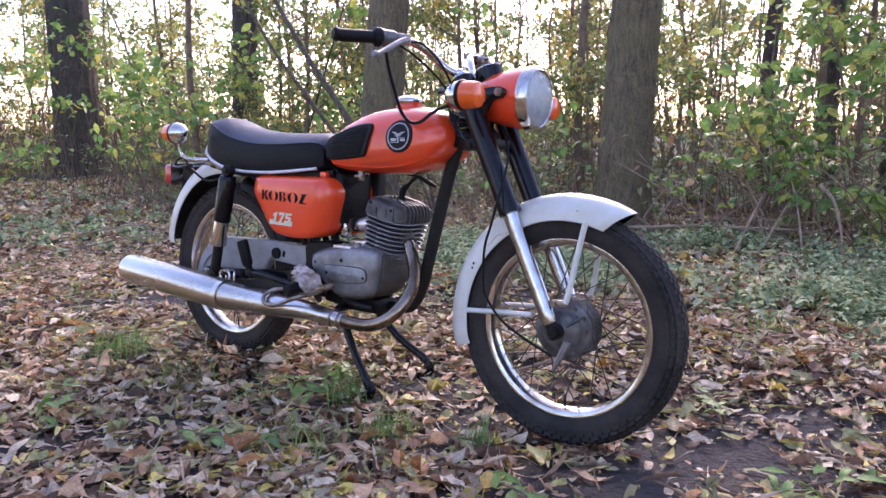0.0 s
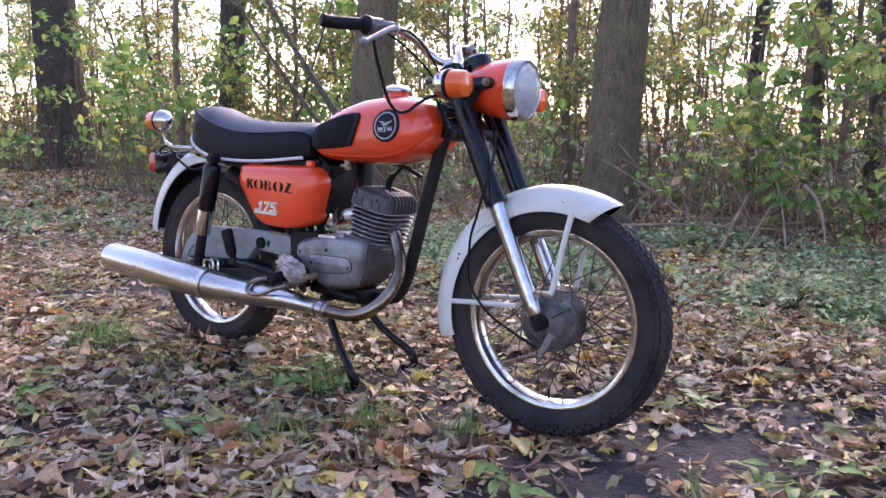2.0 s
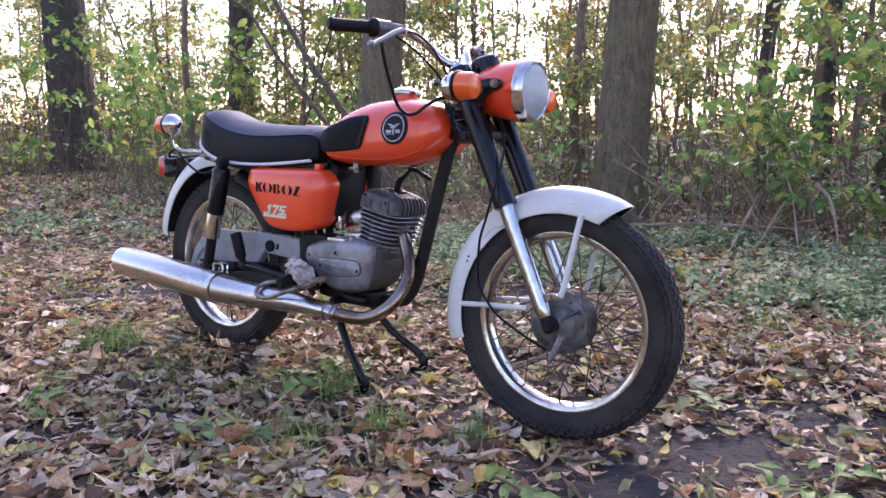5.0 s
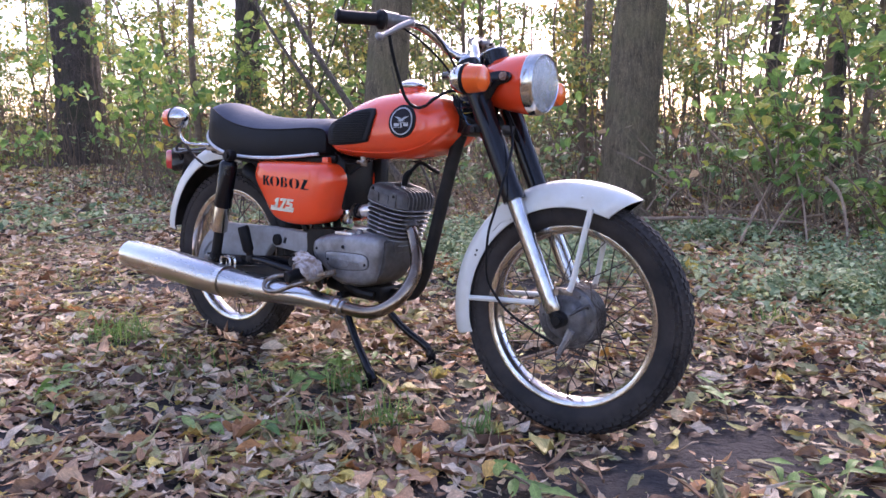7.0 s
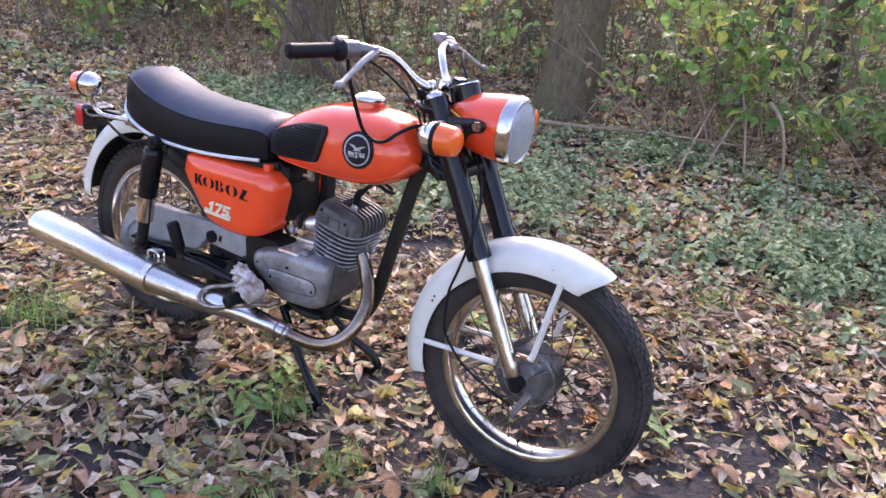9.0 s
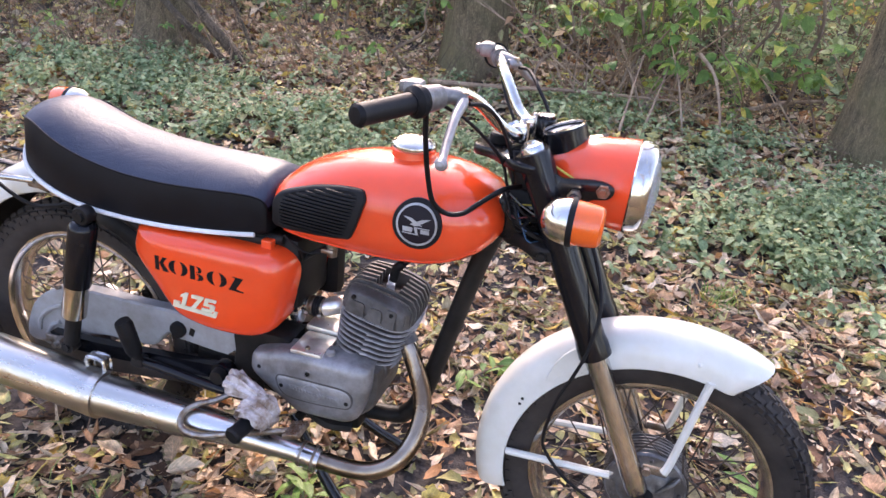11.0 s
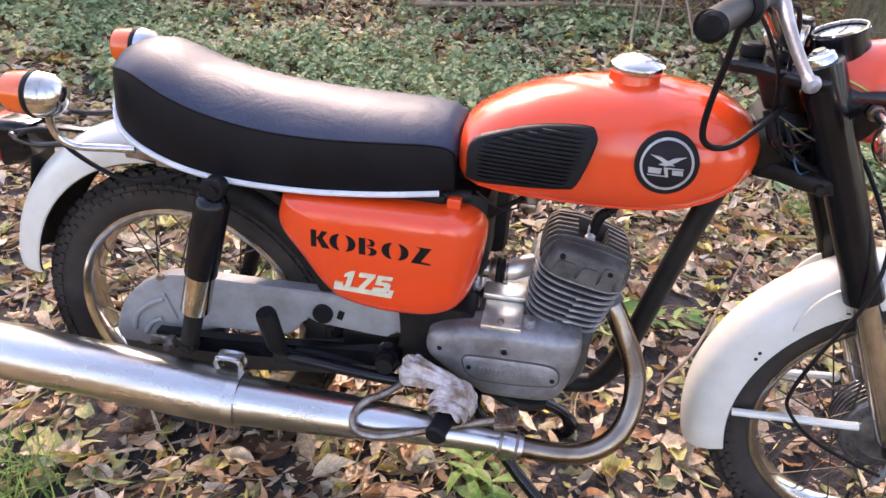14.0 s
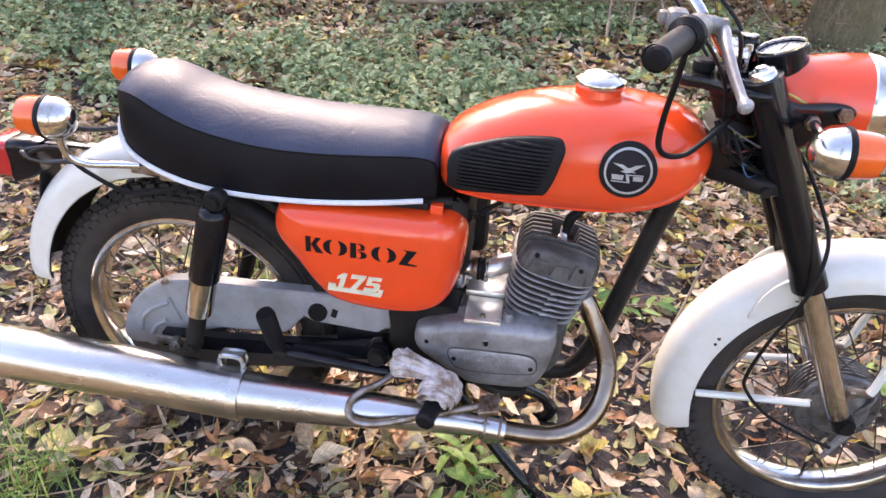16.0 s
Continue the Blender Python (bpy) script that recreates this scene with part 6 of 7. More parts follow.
for s in (-1, 1):
    pad = part("knee_pad", on_tank(pillow(PAD, [(0.004, 0.0), (-0.006, 0.0), (-0.0085, 0.003), (-0.0085, 0.006), (-0.0065, 0.010), (-0.0065, 0.02), (-0.0065, 0.03), (-0.0065, 0.04), (-0.0065, 0.05), (-0.0065, 0.058)], 5), s), RUBBER, bike, "black ribbed rubber knee pad")
    ring_pts = rounded(PAD, 6)
    ribs = []
    for z in np.arange(0.7285, 0.823, 0.0068):
        xs = []
        for k in range(len(ring_pts)):
            p, q = ring_pts[k], ring_pts[(k + 1) % len(ring_pts)]
            if (p.y - z) * (q.y - z) < 0:
                xs.append(p.x + (q.x - p.x) * (z - p.y) / (q.y - p.y))
        if len(xs) >= 2 and max(xs) - min(xs) > 0.04:
            a, b = min(xs) + 0.012, max(xs) - 0.012
            ribs.append(on_tank(loft([[(x, -0.003 + (y + 0.003) * min(1.0, 0.15 + 60 * min(x - a, b - x)), z + h) for y, h in ((-0.003, -0.0021), (-0.0118, -0.0013), (-0.0118, 0.0013), (-0.003, 0.0021))] for x in np.linspace(a, b, 16)]), s))
    for g_ in ribs:
        part("rib", g_, RUBBER, pad)
    BX, BZ = 0.854, 0.789

    def disc(r0, r1, y0, y1, n=40):
        return [lathe([(r0, y0), (r0, y1), (r1, y1), (r1, y0)] if r0 > 0 else [(0.0, y1), (r1 * 0.3, y1), (r1 * 0.6, y1), (r1 * 0.85, y1), (r1, y1), (r1, y0)], n, closed=r0 > 0, at=(BX, 0, BZ))][0]

    badge = part("badge", on_tank(disc(0.0, 0.0475, 0.004, -0.004), s), RUBBER, bike, "round black badge with silver ring")
    part("badge_ring", on_tank(disc(0.036, 0.0395, -0.002, -0.0062), s), SILVER, badge, "silver ring")
    part("badge_face", on_tank(disc(0.0, 0.036, 0.0, -0.0048), s), BADGE, badge)
    wing = [(-0.026, 0.013), (-0.01, 0.0115), (0.0, 0.006), (0.01, 0.0115), (0.026, 0.014), (0.018, 0.0095), (0.012, 0.005), (0.006, 0.003), (0.012, -0.0005), (0.004, 0.0), (-0.002, -0.002), (-0.012, 0.0), (-0.006, 0.003), (-0.013, 0.007)]
    flip = 1 if s < 0 else -1

    def flat(poly, y0=-0.0045, y1=-0.0062):
        return loft([[(BX + flip * px, y, BZ + pz) for px, pz in poly] for y in (y0, y1)])

    part("badge_mark", on_tank(flat(wing), s), SILVER, badge, "silver winged emblem")
    part("badge_mark", on_tank(joined(*[flat(p) for p in ([(-0.026, -0.006), (-0.006, -0.006), (-0.007, -0.0145), (-0.025, -0.0145)], [(-0.004, -0.004), (0.026, -0.004), (0.026, -0.0055), (0.002, -0.0055), (0.005, -0.0185), (-0.026, -0.0185), (-0.026, -0.017), (0.0, -0.017)], [(0.009, -0.007), (0.025, -0.007), (0.026, -0.0145), (0.010, -0.0145)])]), s), SILVER, badge, "silver bars below the emblem")

# seat
SEAT = [(-0.072, 0.790, 0.812, 0.824, 0.035), (-0.069, 0.770, 0.824, 0.843, 0.066), (-0.060, 0.747, 0.832, 0.855, 0.089), (-0.042, 0.729, 0.8365, 0.862, 0.106), (-0.01, 0.711, 0.833, 0.863, 0.117), (0.03, 0.694, 0.814, 0.852, 0.1215), (0.08, 0.680, 0.793, 0.834, 0.124), (0.14, 0.6715, 0.777, 0.822, 0.125), (0.22, 0.668, 0.765, 0.812, 0.125), (0.31, 0.669, 0.762, 0.807, 0.123), (0.40, 0.675, 0.765, 0.806, 0.118), (0.47, 0.682, 0.768, 0.806, 0.112), (0.51, 0.686, 0.766, 0.801, 0.106), (0.527, 0.688, 0.758, 0.788, 0.102), (0.533, 0.690, 0.745, 0.768, 0.098)]


def seat_ring(x, zb, zs, zt, w, half):
    ring = []
    lean = 0.965 - 0.085 * max(0.0, 1 - (x + 0.072) / 0.11)
    if half == "side":
        pts = [(0.90, zb), (0.985, zb + 0.004), (1.0, zb + 0.012), (0.5 + 0.52 * lean, zb + (zs - zb) * 0.5), (lean + 0.02, zs - 0.008), (lean, zs)]
        right = [(-w * u, z) for u, z in pts]
        return [(x, y, z) for y, z in right] + [(x, -y, z) for y, z in right[::-1]]
    for u in np.linspace(-1, 1, 25):
        ring.append((x, w * (lean + 0.007) * u, zs - 0.0015 + (zt - zs) * max(0.0, 1 - abs(u) ** 2.4)))
    return ring + [(x, w * (lean - 0.065) * u, zs - 0.012) for u in np.linspace(1, -1, 25)]


def dense(rows, n):
    t = np.linspace(0, 1, len(rows))
    arr = np.array(rows)
    u = np.linspace(0, 1, n)
    return [tuple(np.interp(q, t, arr[:, k]) for k in range(arr.shape[1])) for q in u]


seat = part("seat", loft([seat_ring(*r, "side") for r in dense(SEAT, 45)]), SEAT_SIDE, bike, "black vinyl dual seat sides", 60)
part("seat_top", loft([seat_ring(*r, "top") for r in dense(SEAT, 45)]), SEAT_TOP, seat, "scuffed shiny black vinyl seat top with painted blue sky sheen", 60)
part("piping", joined(*[tube([(x, s * w * (0.972 - 0.085 * max(0.0, 1 - (x + 0.072) / 0.11)), zs) for x, zb, zs, zt, w in SEAT], 0.0022, 6, 3) for s in (-1, 1)]), SEAT_SIDE, seat, "stitched seam between seat top and side")
trim_line = [(x, -w * 1.0 - 0.0015, zb + 0.0015) for x, zb, zs, zt, w in SEAT[1:-2]]
back = [(x, -y, z) for x, y, z in trim_line[::-1]]
part("trim_strip", tube([(x, y, z) for x, y, z in trim_line[::-1]] + [(-0.073, -0.03, 0.790), (-0.0745, 0.0, 0.794), (-0.073, 0.03, 0.790)] + back[::-1], 0.0052, 8, 3), TRIM, seat, "white plastic trim strip along the seat edge")
part("seat_base", block((0.5, 0.19, 0.02), (0.27, 0, 0.668), 0.006), BLACK_ROUGH, seat, "black steel seat base")

# frame
part("frame", joined(
    tube([(1.045, 0, 0.80), (0.985, 0, 0.80), (0.9, 0, 0.745), (0.8, 0, 0.735), (0.6, 0, 0.705), (0.45, 0, 0.665), (0.3, 0, 0.655)], 0.021, 14, 4),
    tube([(1.052, 0, 0.83), (1.0, 0, 0.80), (0.955, 0, 0.69), (0.886, 0, 0.42), (0.862, 0, 0.335), (0.835, 0, 0.285), (0.79, 0, 0.262), (0.6, 0, 0.25), (0.47, 0, 0.26)], 0.0195, 16, 5)), BLACK_ROUGH, bike, "black tubular steel frame")
for s in (-1, 1):
    part("frame_rail", tube([(0.56, s * 0.075, 0.675), (0.4, s * 0.09, 0.668), (0.2, s * 0.1, 0.662), (0.12, s * 0.1, 0.668), (-0.02, s * 0.1, 0.69)], 0.0115, 10, 4), BLACK_ROUGH, bike, "black frame rail under the seat")
    part("frame_rail", tube([(0.40, s * 0.05, 0.665), (0.44, s * 0.045, 0.52), (0.465, s * 0.045, 0.36), (0.48, s * 0.045, 0.262)], 0.014, 10, 4), BLACK_ROUGH, bike, "black upright frame tube")
    part("frame_rail", tube([(0.17, s * 0.11, 0.675), (0.23, s * 0.09, 0.63), (0.36, s * 0.06, 0.50), (0.44, s * 0.045, 0.38)], 0.011, 10, 4), BLACK_ROUGH, bike, "black sloping frame tube")
    part("swinging_arm", joined(loft([[(x, s * 0.105 + dy, z + dz) for dy, dz in ((-0.011, -0.017), (0.011, -0.017), (0.011, 0.017), (-0.011, 0.017))] for x, z in ((-0.035, 0.303), (0.1, 0.308), (0.3, 0.325), (0.435, 0.338))]), lathe([(0.025, -0.014), (0.027, -0.01), (0.027, 0.01), (0.025, 0.014)], 24, at=(0.43, s * 0.108, 0.338))), BLACK, bike, "black swinging arm")
    part("pivot_nut", joined(lathe([(0.0, -0.012), (0.016, -0.012), (0.019, 0.0), (0.019, 0.012)], 20, at=(0.43, s * 0.128, 0.338))), BLACK_ROUGH, bike)
    part("rear_axle_nut", joined(lathe([(0.013, -0.012), (0.013, 0.012)], 6, at=(0.0, s * 0.124, 0.306)), lathe([(0.007, -0.02), (0.007, 0.02)], 10, at=(0.0, s * 0.126, 0.306)), block((0.07, 0.006, 0.02), (-0.012, s * 0.118, 0.304), 0.002)), STEEL, bike, "grimy steel axle nut and chain adjuster")
    # shock absorber
    a, b = Vector((0.143, s * 0.158, 0.672)), Vector((0.048, s * 0.142, 0.322))
    al = lambda u: a.lerp(b, u)
    shock = part("shock_absorber", tube([al(0.045), al(0.06), al(0.085), al(0.50), al(0.505)], [0.016, 0.025, 0.0295, 0.0295, 0.026], 24, 1), BLACK, bike, "black upper shock absorber cover")
    part("shock_sleeve", tube([al(0.49), al(0.5), al(0.745), al(0.755)], [0.0255, 0.0265, 0.0265, 0.022], 24, 1), CHROME, shock, "worn chrome shock absorber sleeve")
    part("shock_rod", tube([al(0.74), al(0.97)], [0.0175, 0.0175], 16, 1), BLACK_ROUGH, shock, "dark lower shock absorber tube")
    part("shock_eye", joined(lathe([(0.018, -0.014), (0.02, -0.01), (0.02, 0.01), (0.018, 0.014)], 18, at=a), lathe([(0.0, -0.02), (0.011, -0.02), (0.011, -0.01)], 6, at=a)), BLACK_ROUGH, shock, "rubber-bushed upper mounting eye")
    part("shock_eye", joined(lathe([(0.016, -0.014), (0.018, 0.0), (0.016, 0.014)], 18, at=b), lathe([(0.0, -0.02), (0.01, -0.02), (0.01, -0.01)], 6, at=b)), BLACK_ROUGH, shock, "rubber-bushed lower mounting eye")
    part("foot_peg", joined(tube([(0.512, s * 0.09, 0.262), (0.54, s * 0.13, 0.285), (0.575, s * 0.17, 0.332)], 0.010, 8, 3)), BLACK_ROUGH, bike)
    part("peg_rubber", tube([(0.579, s * 0.165, 0.336), (0.5775, s * 0.175, 0.335), (0.554, s * 0.262, 0.318), (0.5525, s * 0.268, 0.317), (0.551, s * 0.274, 0.316)], [0.013, 0.0165, 0.0175, 0.0195, 0.016], 16, 1), RUBBER, bike, "black rubber foot peg")
    part("passenger_peg", joined(tube([(0.225, s * 0.125, 0.315), (0.232, s * 0.142, 0.335), (0.23, s * 0.15, 0.36)], [0.009, 0.011, 0.012], 10, 2), block((0.03, 0.03, 0.022), (0.235, s * 0.14, 0.33), 0.005)), BLACK_ROUGH, bike, "folded passenger peg hinge")
    part("passenger_peg_rubber", tube([(0.231, s * 0.148, 0.352), (0.229, s * 0.150, 0.362), (0.217, s * 0.16, 0.43), (0.215, s * 0.162, 0.438)], [0.0155, 0.0185, 0.0195, 0.017], 12, 1), RUBBER, bike, "black rubber passenger peg folded upright")
    part("passenger_peg_arm", tube([(0.235, s * 0.14, 0.330), (0.3, s * 0.142, 0.327), (0.40, s * 0.138, 0.314), (0.49, s * 0.125, 0.300)], 0.0115, 12, 4), BLACK, bike, "black passenger peg arm")

# chain case
CASE = [(-0.148, 0.275), (-0.133, 0.325), (-0.105, 0.371), (-0.05, 0.412), (0.014, 0.430), (0.18, 0.433), (0.29, 0.436), (0.40, 0.431), (0.456, 0.428), (0.4575, 0.40), (0.456, 0.373), (0.40, 0.370), (0.34, 0.374), (0.265, 0.374), (0.225, 0.33), (0.15, 0.322), (0.08, 0.318), (0.03, 0.30), (-0.02, 0.285), (-0.06, 0.27), (-0.10, 0.252), (-0.135, 0.253)]
case = part("chain_case", pillow(CASE, [(-0.045, 0.0), (-0.072, 0.0), (-0.0765, 0.004), (-0.077, 0.008)], 3), GREY, bike, "grey-painted pressed-steel chain case")
part("case_plug", lathe([(0.0, -0.088), (0.017, -0.088), (0.0195, -0.0855), (0.0195, -0.076)], 28, at=(0.296, 0, 0.395)), RUBBER, case, "black rubber inspection plug")
part("case_ridge", joined(tube([(-0.105, -0.0775, 0.29), (-0.095, -0.0785, 0.325), (-0.065, -0.0785, 0.355), (-0.03, -0.0775, 0.372)], 0.006, 8, 4), tube([(-0.01, -0.0775, 0.33), (-0.03, -0.0785, 0.385)], 0.004, 8, 2), tube([(-0.08, -0.0775, 0.285), (-0.065, -0.0785, 0.31), (-0.04, -0.0785, 0.325)], 0.006, 8, 4)), GREY, case, "pressed ridges in the chain case")
part("case_bolt", lathe([(0.0, -0.087), (0.006, -0.087), (0.007, -0.076)], 8, at=(-0.03, 0, 0.425)), STEEL, case)
part("case_chip", block((0.012, 0.001, 0.02), (0.33, -0.0778, 0.395), 0, Matrix.Rotation(0.3, 4, "Y")), BLACK_ROUGH, case, "dark chipped patch of paint")
part("lower_chain_case", pillow([(-0.14, 0.262), (-0.03, 0.275), (0.2, 0.292), (0.43, 0.33), (0.44, 0.285), (0.41, 0.25), (0.27, 0.236), (0.1, 0.212), (-0.05, 0.196), (-0.12, 0.205)], [(-0.04, 0.0), (-0.064, 0.0), (-0.068, 0.004)], 4), DUSTY, bike, "dusty grey lower chain case run")
part("lower_case_plug", lathe([(0.0, -0.074), (0.013, -0.074), (0.015, -0.067)], 20, at=(0.31, 0, 0.262)), RUBBER, bike)
# Dark block added to hide the ground in the gap under the chain case.
part("dark_gap_filler", joined(block((0.15, 0.12, 0.07), (0.40, 0.0, 0.315), 0.012), tube([(0.46, -0.075, 0.30), (0.46, 0.075, 0.30)], 0.024, 14, 1)), BLACK_ROUGH, bike, "black filler block added behind the chain case gap")
part("case_mouth", pillow([(0.449, 0.44), (0.50, 0.452), (0.575, 0.452), (0.58, 0.42), (0.545, 0.33), (0.452, 0.335), (0.449, 0.39)], [(-0.02, 0.0), (-0.088, 0.0), (-0.092, 0.003)], 3), BLACK_ROUGH, bike, "dark housing between engine and chain case")

# side panels
PANEL = [(0.243, 0.651), (0.256, 0.660), (0.31, 0.662), (0.40, 0.663), (0.50, 0.663), (0.555, 0.660), (0.582, 0.646), (0.592, 0.620), (0.590, 0.575), (0.581, 0.525), (0.566, 0.492), (0.536, 0.473), (0.49, 0.464), (0.418, 0.463), (0.353, 0.475), (0.318, 0.500), (0.278, 0.553), (0.240, 0.608)]


def panel_shell():
    """A pressed panel: its rim lies deeper along the top and the front than along the foot, and the face bulges out to y = -0.15."""
    ring = rounded(PANEL, 5)
    mid = sum(ring, Vector((0, 0))) / len(ring)
    n = len(ring)
    reach = min((p - mid).length for p in ring) * 1.2
    rings = [[(p.x, -0.058, p.y) for p in ring]]
    for inset, rise in ((0.0, 0.0), (0.0035, 0.32), (0.009, 0.6), (0.018, 0.83), (0.03, 0.95), (0.05, 1.0), (0.08, 1.0)):
        row = []
        for k, p in enumerate(ring):
            t = (ring[(k + 1) % n] - ring[k - 1]).normalized()
            out = Vector((t.y, -t.x))
            if out.dot(p - mid) < 0:
                out = -out
            rim = -0.125 + 0.04 * max(0.0, out.x) ** 1.5 + 0.017 * max(0.0, out.y) - 0.012 * max(0.0, -out.y)
            q = mid + (p - mid) * (1 - inset / reach)
            row.append((q.x, rim + (-0.15 - rim) * rise, q.y))
        rings.append(row)
    return loft(rings)


for s in (-1, 1):
    f = (lambda g: g) if s < 0 else mirrored
    panel = part("side_panel", f(panel_shell()), ORANGE, bike, "orange side panel with stencilled black lettering", 85)
    part("panel_tab", f(block((0.024, 0.02, 0.022), (0.535, -0.095, 0.668), 0.003)), ORANGE, panel, "orange fixing tab of the panel")
    yy = -0.1502
    letters = {
        "k": [[(0, 0), (0.3, 0), (0.3, 1), (0, 1)], [(0.32, 0.50), (0.62, 1.0), (0.96, 1.0), (0.54, 0.44)], [(0.32, 0.58), (0.56, 0.70), (1.06, 0.0), (0.62, 0.0)]],
        "o": [[(0.5 - 0.08 - 0.42 * math.sin(t) * (1.0), 0.5 + 0.5 * math.cos(t)) for t in np.linspace(0.1, 3.04, 12)] + [(0.5 - 0.12 - 0.10 * math.sin(t), 0.5 + 0.42 * math.cos(t)) for t in np.linspace(3.0, 0.14, 8)]],
        "b": [[(0, 0), (0.32, 0), (0.32, 1), (0, 1)], [(0.4, 0.54), (0.4, 0.62)] + [(0.5 + 0.28 * math.sin(t), 0.76 + 0.24 * math.cos(t)) for t in np.linspace(2.6, 0.2, 8)] + [(0.4, 1.0), (0.55, 0.86), (0.56, 0.68)], [(0.4, 0.0), (0.56, 0.14), (0.56, 0.36), (0.4, 0.48)] + [(0.52 + 0.36 * math.sin(t), 0.25 + 0.25 * math.cos(t)) for t in np.linspace(0.2, 2.9, 8)]],
        "z": [[(0.25, 1.0), (1.0, 1.0), (0.5, 0.14), (1.0, 0.09), (1.0, 0.0), (0.0, 0.0), (0.46, 0.9)]],
    }
    letters["o"].append([(1 - px, pz) for px, pz in letters["o"][0]])
    if s < 0:
        for ch, x, wide in (("k", 0.3025, 0.031), ("o", 0.335, 0.0455), ("b", 0.386, 0.0355), ("o", 0.425, 0.0465), ("z", 0.4755, 0.034)):
            for poly in letters[ch]:
                zz = 0.5815 - 0.035 * (x - 0.3025)
                part("stencil_mark", loft([[(x + px * wide, y, zz - 0.035 * px * wide + pz * 0.0315) for px, pz in poly] for y in (yy + 0.002, yy - 0.0006)]), INK, panel)
        digits = {
            "1": [[(0.30, 0.0), (0.72, 0.0), (0.72, 1.0), (0.42, 1.0), (0.02, 0.78), (0.02, 0.58), (0.30, 0.66)]],
            "7": [[(0.0, 1.0), (1.0, 1.0), (1.0, 0.82), (0.56, 0.0), (0.18, 0.0), (0.6, 0.74), (0.0, 0.74)]],
            "5": [[(0.06, 1.0), (0.96, 1.0), (0.96, 0.78), (0.38, 0.78), (0.38, 0.62), (0.8, 0.62), (1.0, 0.48), (1.0, 0.14), (0.8, 0.0), (0.0, 0.0), (0.0, 0.22), (0.6, 0.22), (0.64, 0.28), (0.64, 0.36), (0.58, 0.42), (0.06, 0.42)]],
        }
        x = 0.3545
        for ch, wide in (("1", 0.023), ("7", 0.028), ("5", 0.029)):
            for poly in digits[ch]:
                part("digit", loft([[(x + px * wide + 0.009 * pz, y, 0.5115 - 0.03 * (x - 0.3545) + pz * 0.0315) for px, pz in poly] for y in (yy + 0.002, yy - 0.0024)]), CREAM, panel, "raised cream digit %s of the number 175" % ch)
            x += wide + 0.002
        part("number_bar", loft([[(px, y, pz) for px, pz in ((0.341, 0.503), (0.4435, 0.4995), (0.4485, 0.5150), (0.4400, 0.5152), (0.4385, 0.5085), (0.357, 0.5115), (0.358, 0.5175), (0.3435, 0.518))] for y in (yy + 0.002, yy - 0.002)]), CREAM, panel, "cream bar under the number")
    wear = part("panel_scuff", f(block((0.055, 0.012, 0.0015), (0.295, -0.108, 0.6622), 0.0006)), paint("bare_metal_scuff_%d" % (s + 1), (0.34, 0.25, 0.1), 0.6, worn=(0.6, 0.1, 0.03), amount=0.9, scale=60), panel, "rubbed bare patch on the panel edge")

# engine
COVER = [(0.508, 0.368), (0.503, 0.395), (0.513, 0.419), (0.56, 0.437), (0.62, 0.447), (0.70, 0.450), (0.765, 0.446), (0.780, 0.425), (0.774, 0.37), (0.757, 0.318), (0.735, 0.300), (0.695, 0.294), (0.62, 0.294), (0.594, 0.308), (0.54, 0.342)]
engine = part("crankcase", joined(pillow([(0.50, 0.39), (0.55, 0.425), (0.64, 0.432), (0.775, 0.44), (0.795, 0.40), (0.787, 0.345), (0.752, 0.305), (0.70, 0.285), (0.62, 0.28), (0.56, 0.30), (0.51, 0.35)], [(0.035, 0.012), (0.02, 0.0), (-0.085, 0.0), (-0.097, 0.006)], 3), pillow([(0.49, 0.37), (0.53, 0.42), (0.61, 0.44), (0.67, 0.42), (0.70, 0.37), (0.68, 0.31), (0.62, 0.275), (0.54, 0.29)], [(0.11, 0.012), (0.1, 0.0), (0.02, 0.0)], 3), block((0.13, 0.12, 0.04), (0.735, -0.01, 0.415), 0.01)), ALLOY_OILY, bike, "oily dark cast alloy crankcase")
cover = part("clutch_cover", pillow(COVER, [(-0.07, -0.002), (-0.108, 0.0), (-0.118, 0.004), (-0.126, 0.012), (-0.1295, 0.024), (-0.131, 0.04)], 4), ALLOY, bike, "rounded grey alloy engine side cover", 60)
PLATE = [(0.574, 0.372), (0.576, 0.384), (0.590, 0.389), (0.66, 0.391), (0.722, 0.391), (0.743, 0.382), (0.748, 0.366), (0.744, 0.352), (0.727, 0.345), (0.66, 0.338), (0.608, 0.339), (0.585, 0.349)]
part("cover_groove", pillow(PLATE, [(-0.122, -0.002), (-0.1325, -0.0018), (-0.1325, 0.0)], 4), ALLOY_DARK, cover, "dark groove round the oval plate")
part("oval_plate", pillow(PLATE, [(-0.125, 0.0015), (-0.133, 0.0015), (-0.1345, 0.004)], 4), ALLOY, cover, "oval alloy plate with raised band")
part("plate_band", joined(block((0.115, 0.002, 0.012), (0.662, -0.1348, 0.3655), 0.0008, Matrix.Rotation(radians(1.5), 4, "Y")), lathe([(0.0, -0.1362), (0.019, -0.1362), (0.021, -0.134)], 28, at=(0.658, 0, 0.366))), ALLOY, cover, "raised band with unreadable cast lettering")
part("plate_marks", joined(*[block((0.0048, 0.0022, 0.0075), (0.608 + 0.0070 * k, -0.1364, 0.3667 - 0.0002 * k), 0.0008) for k in range(16)]), ALLOY, cover, "row of small raised bars")
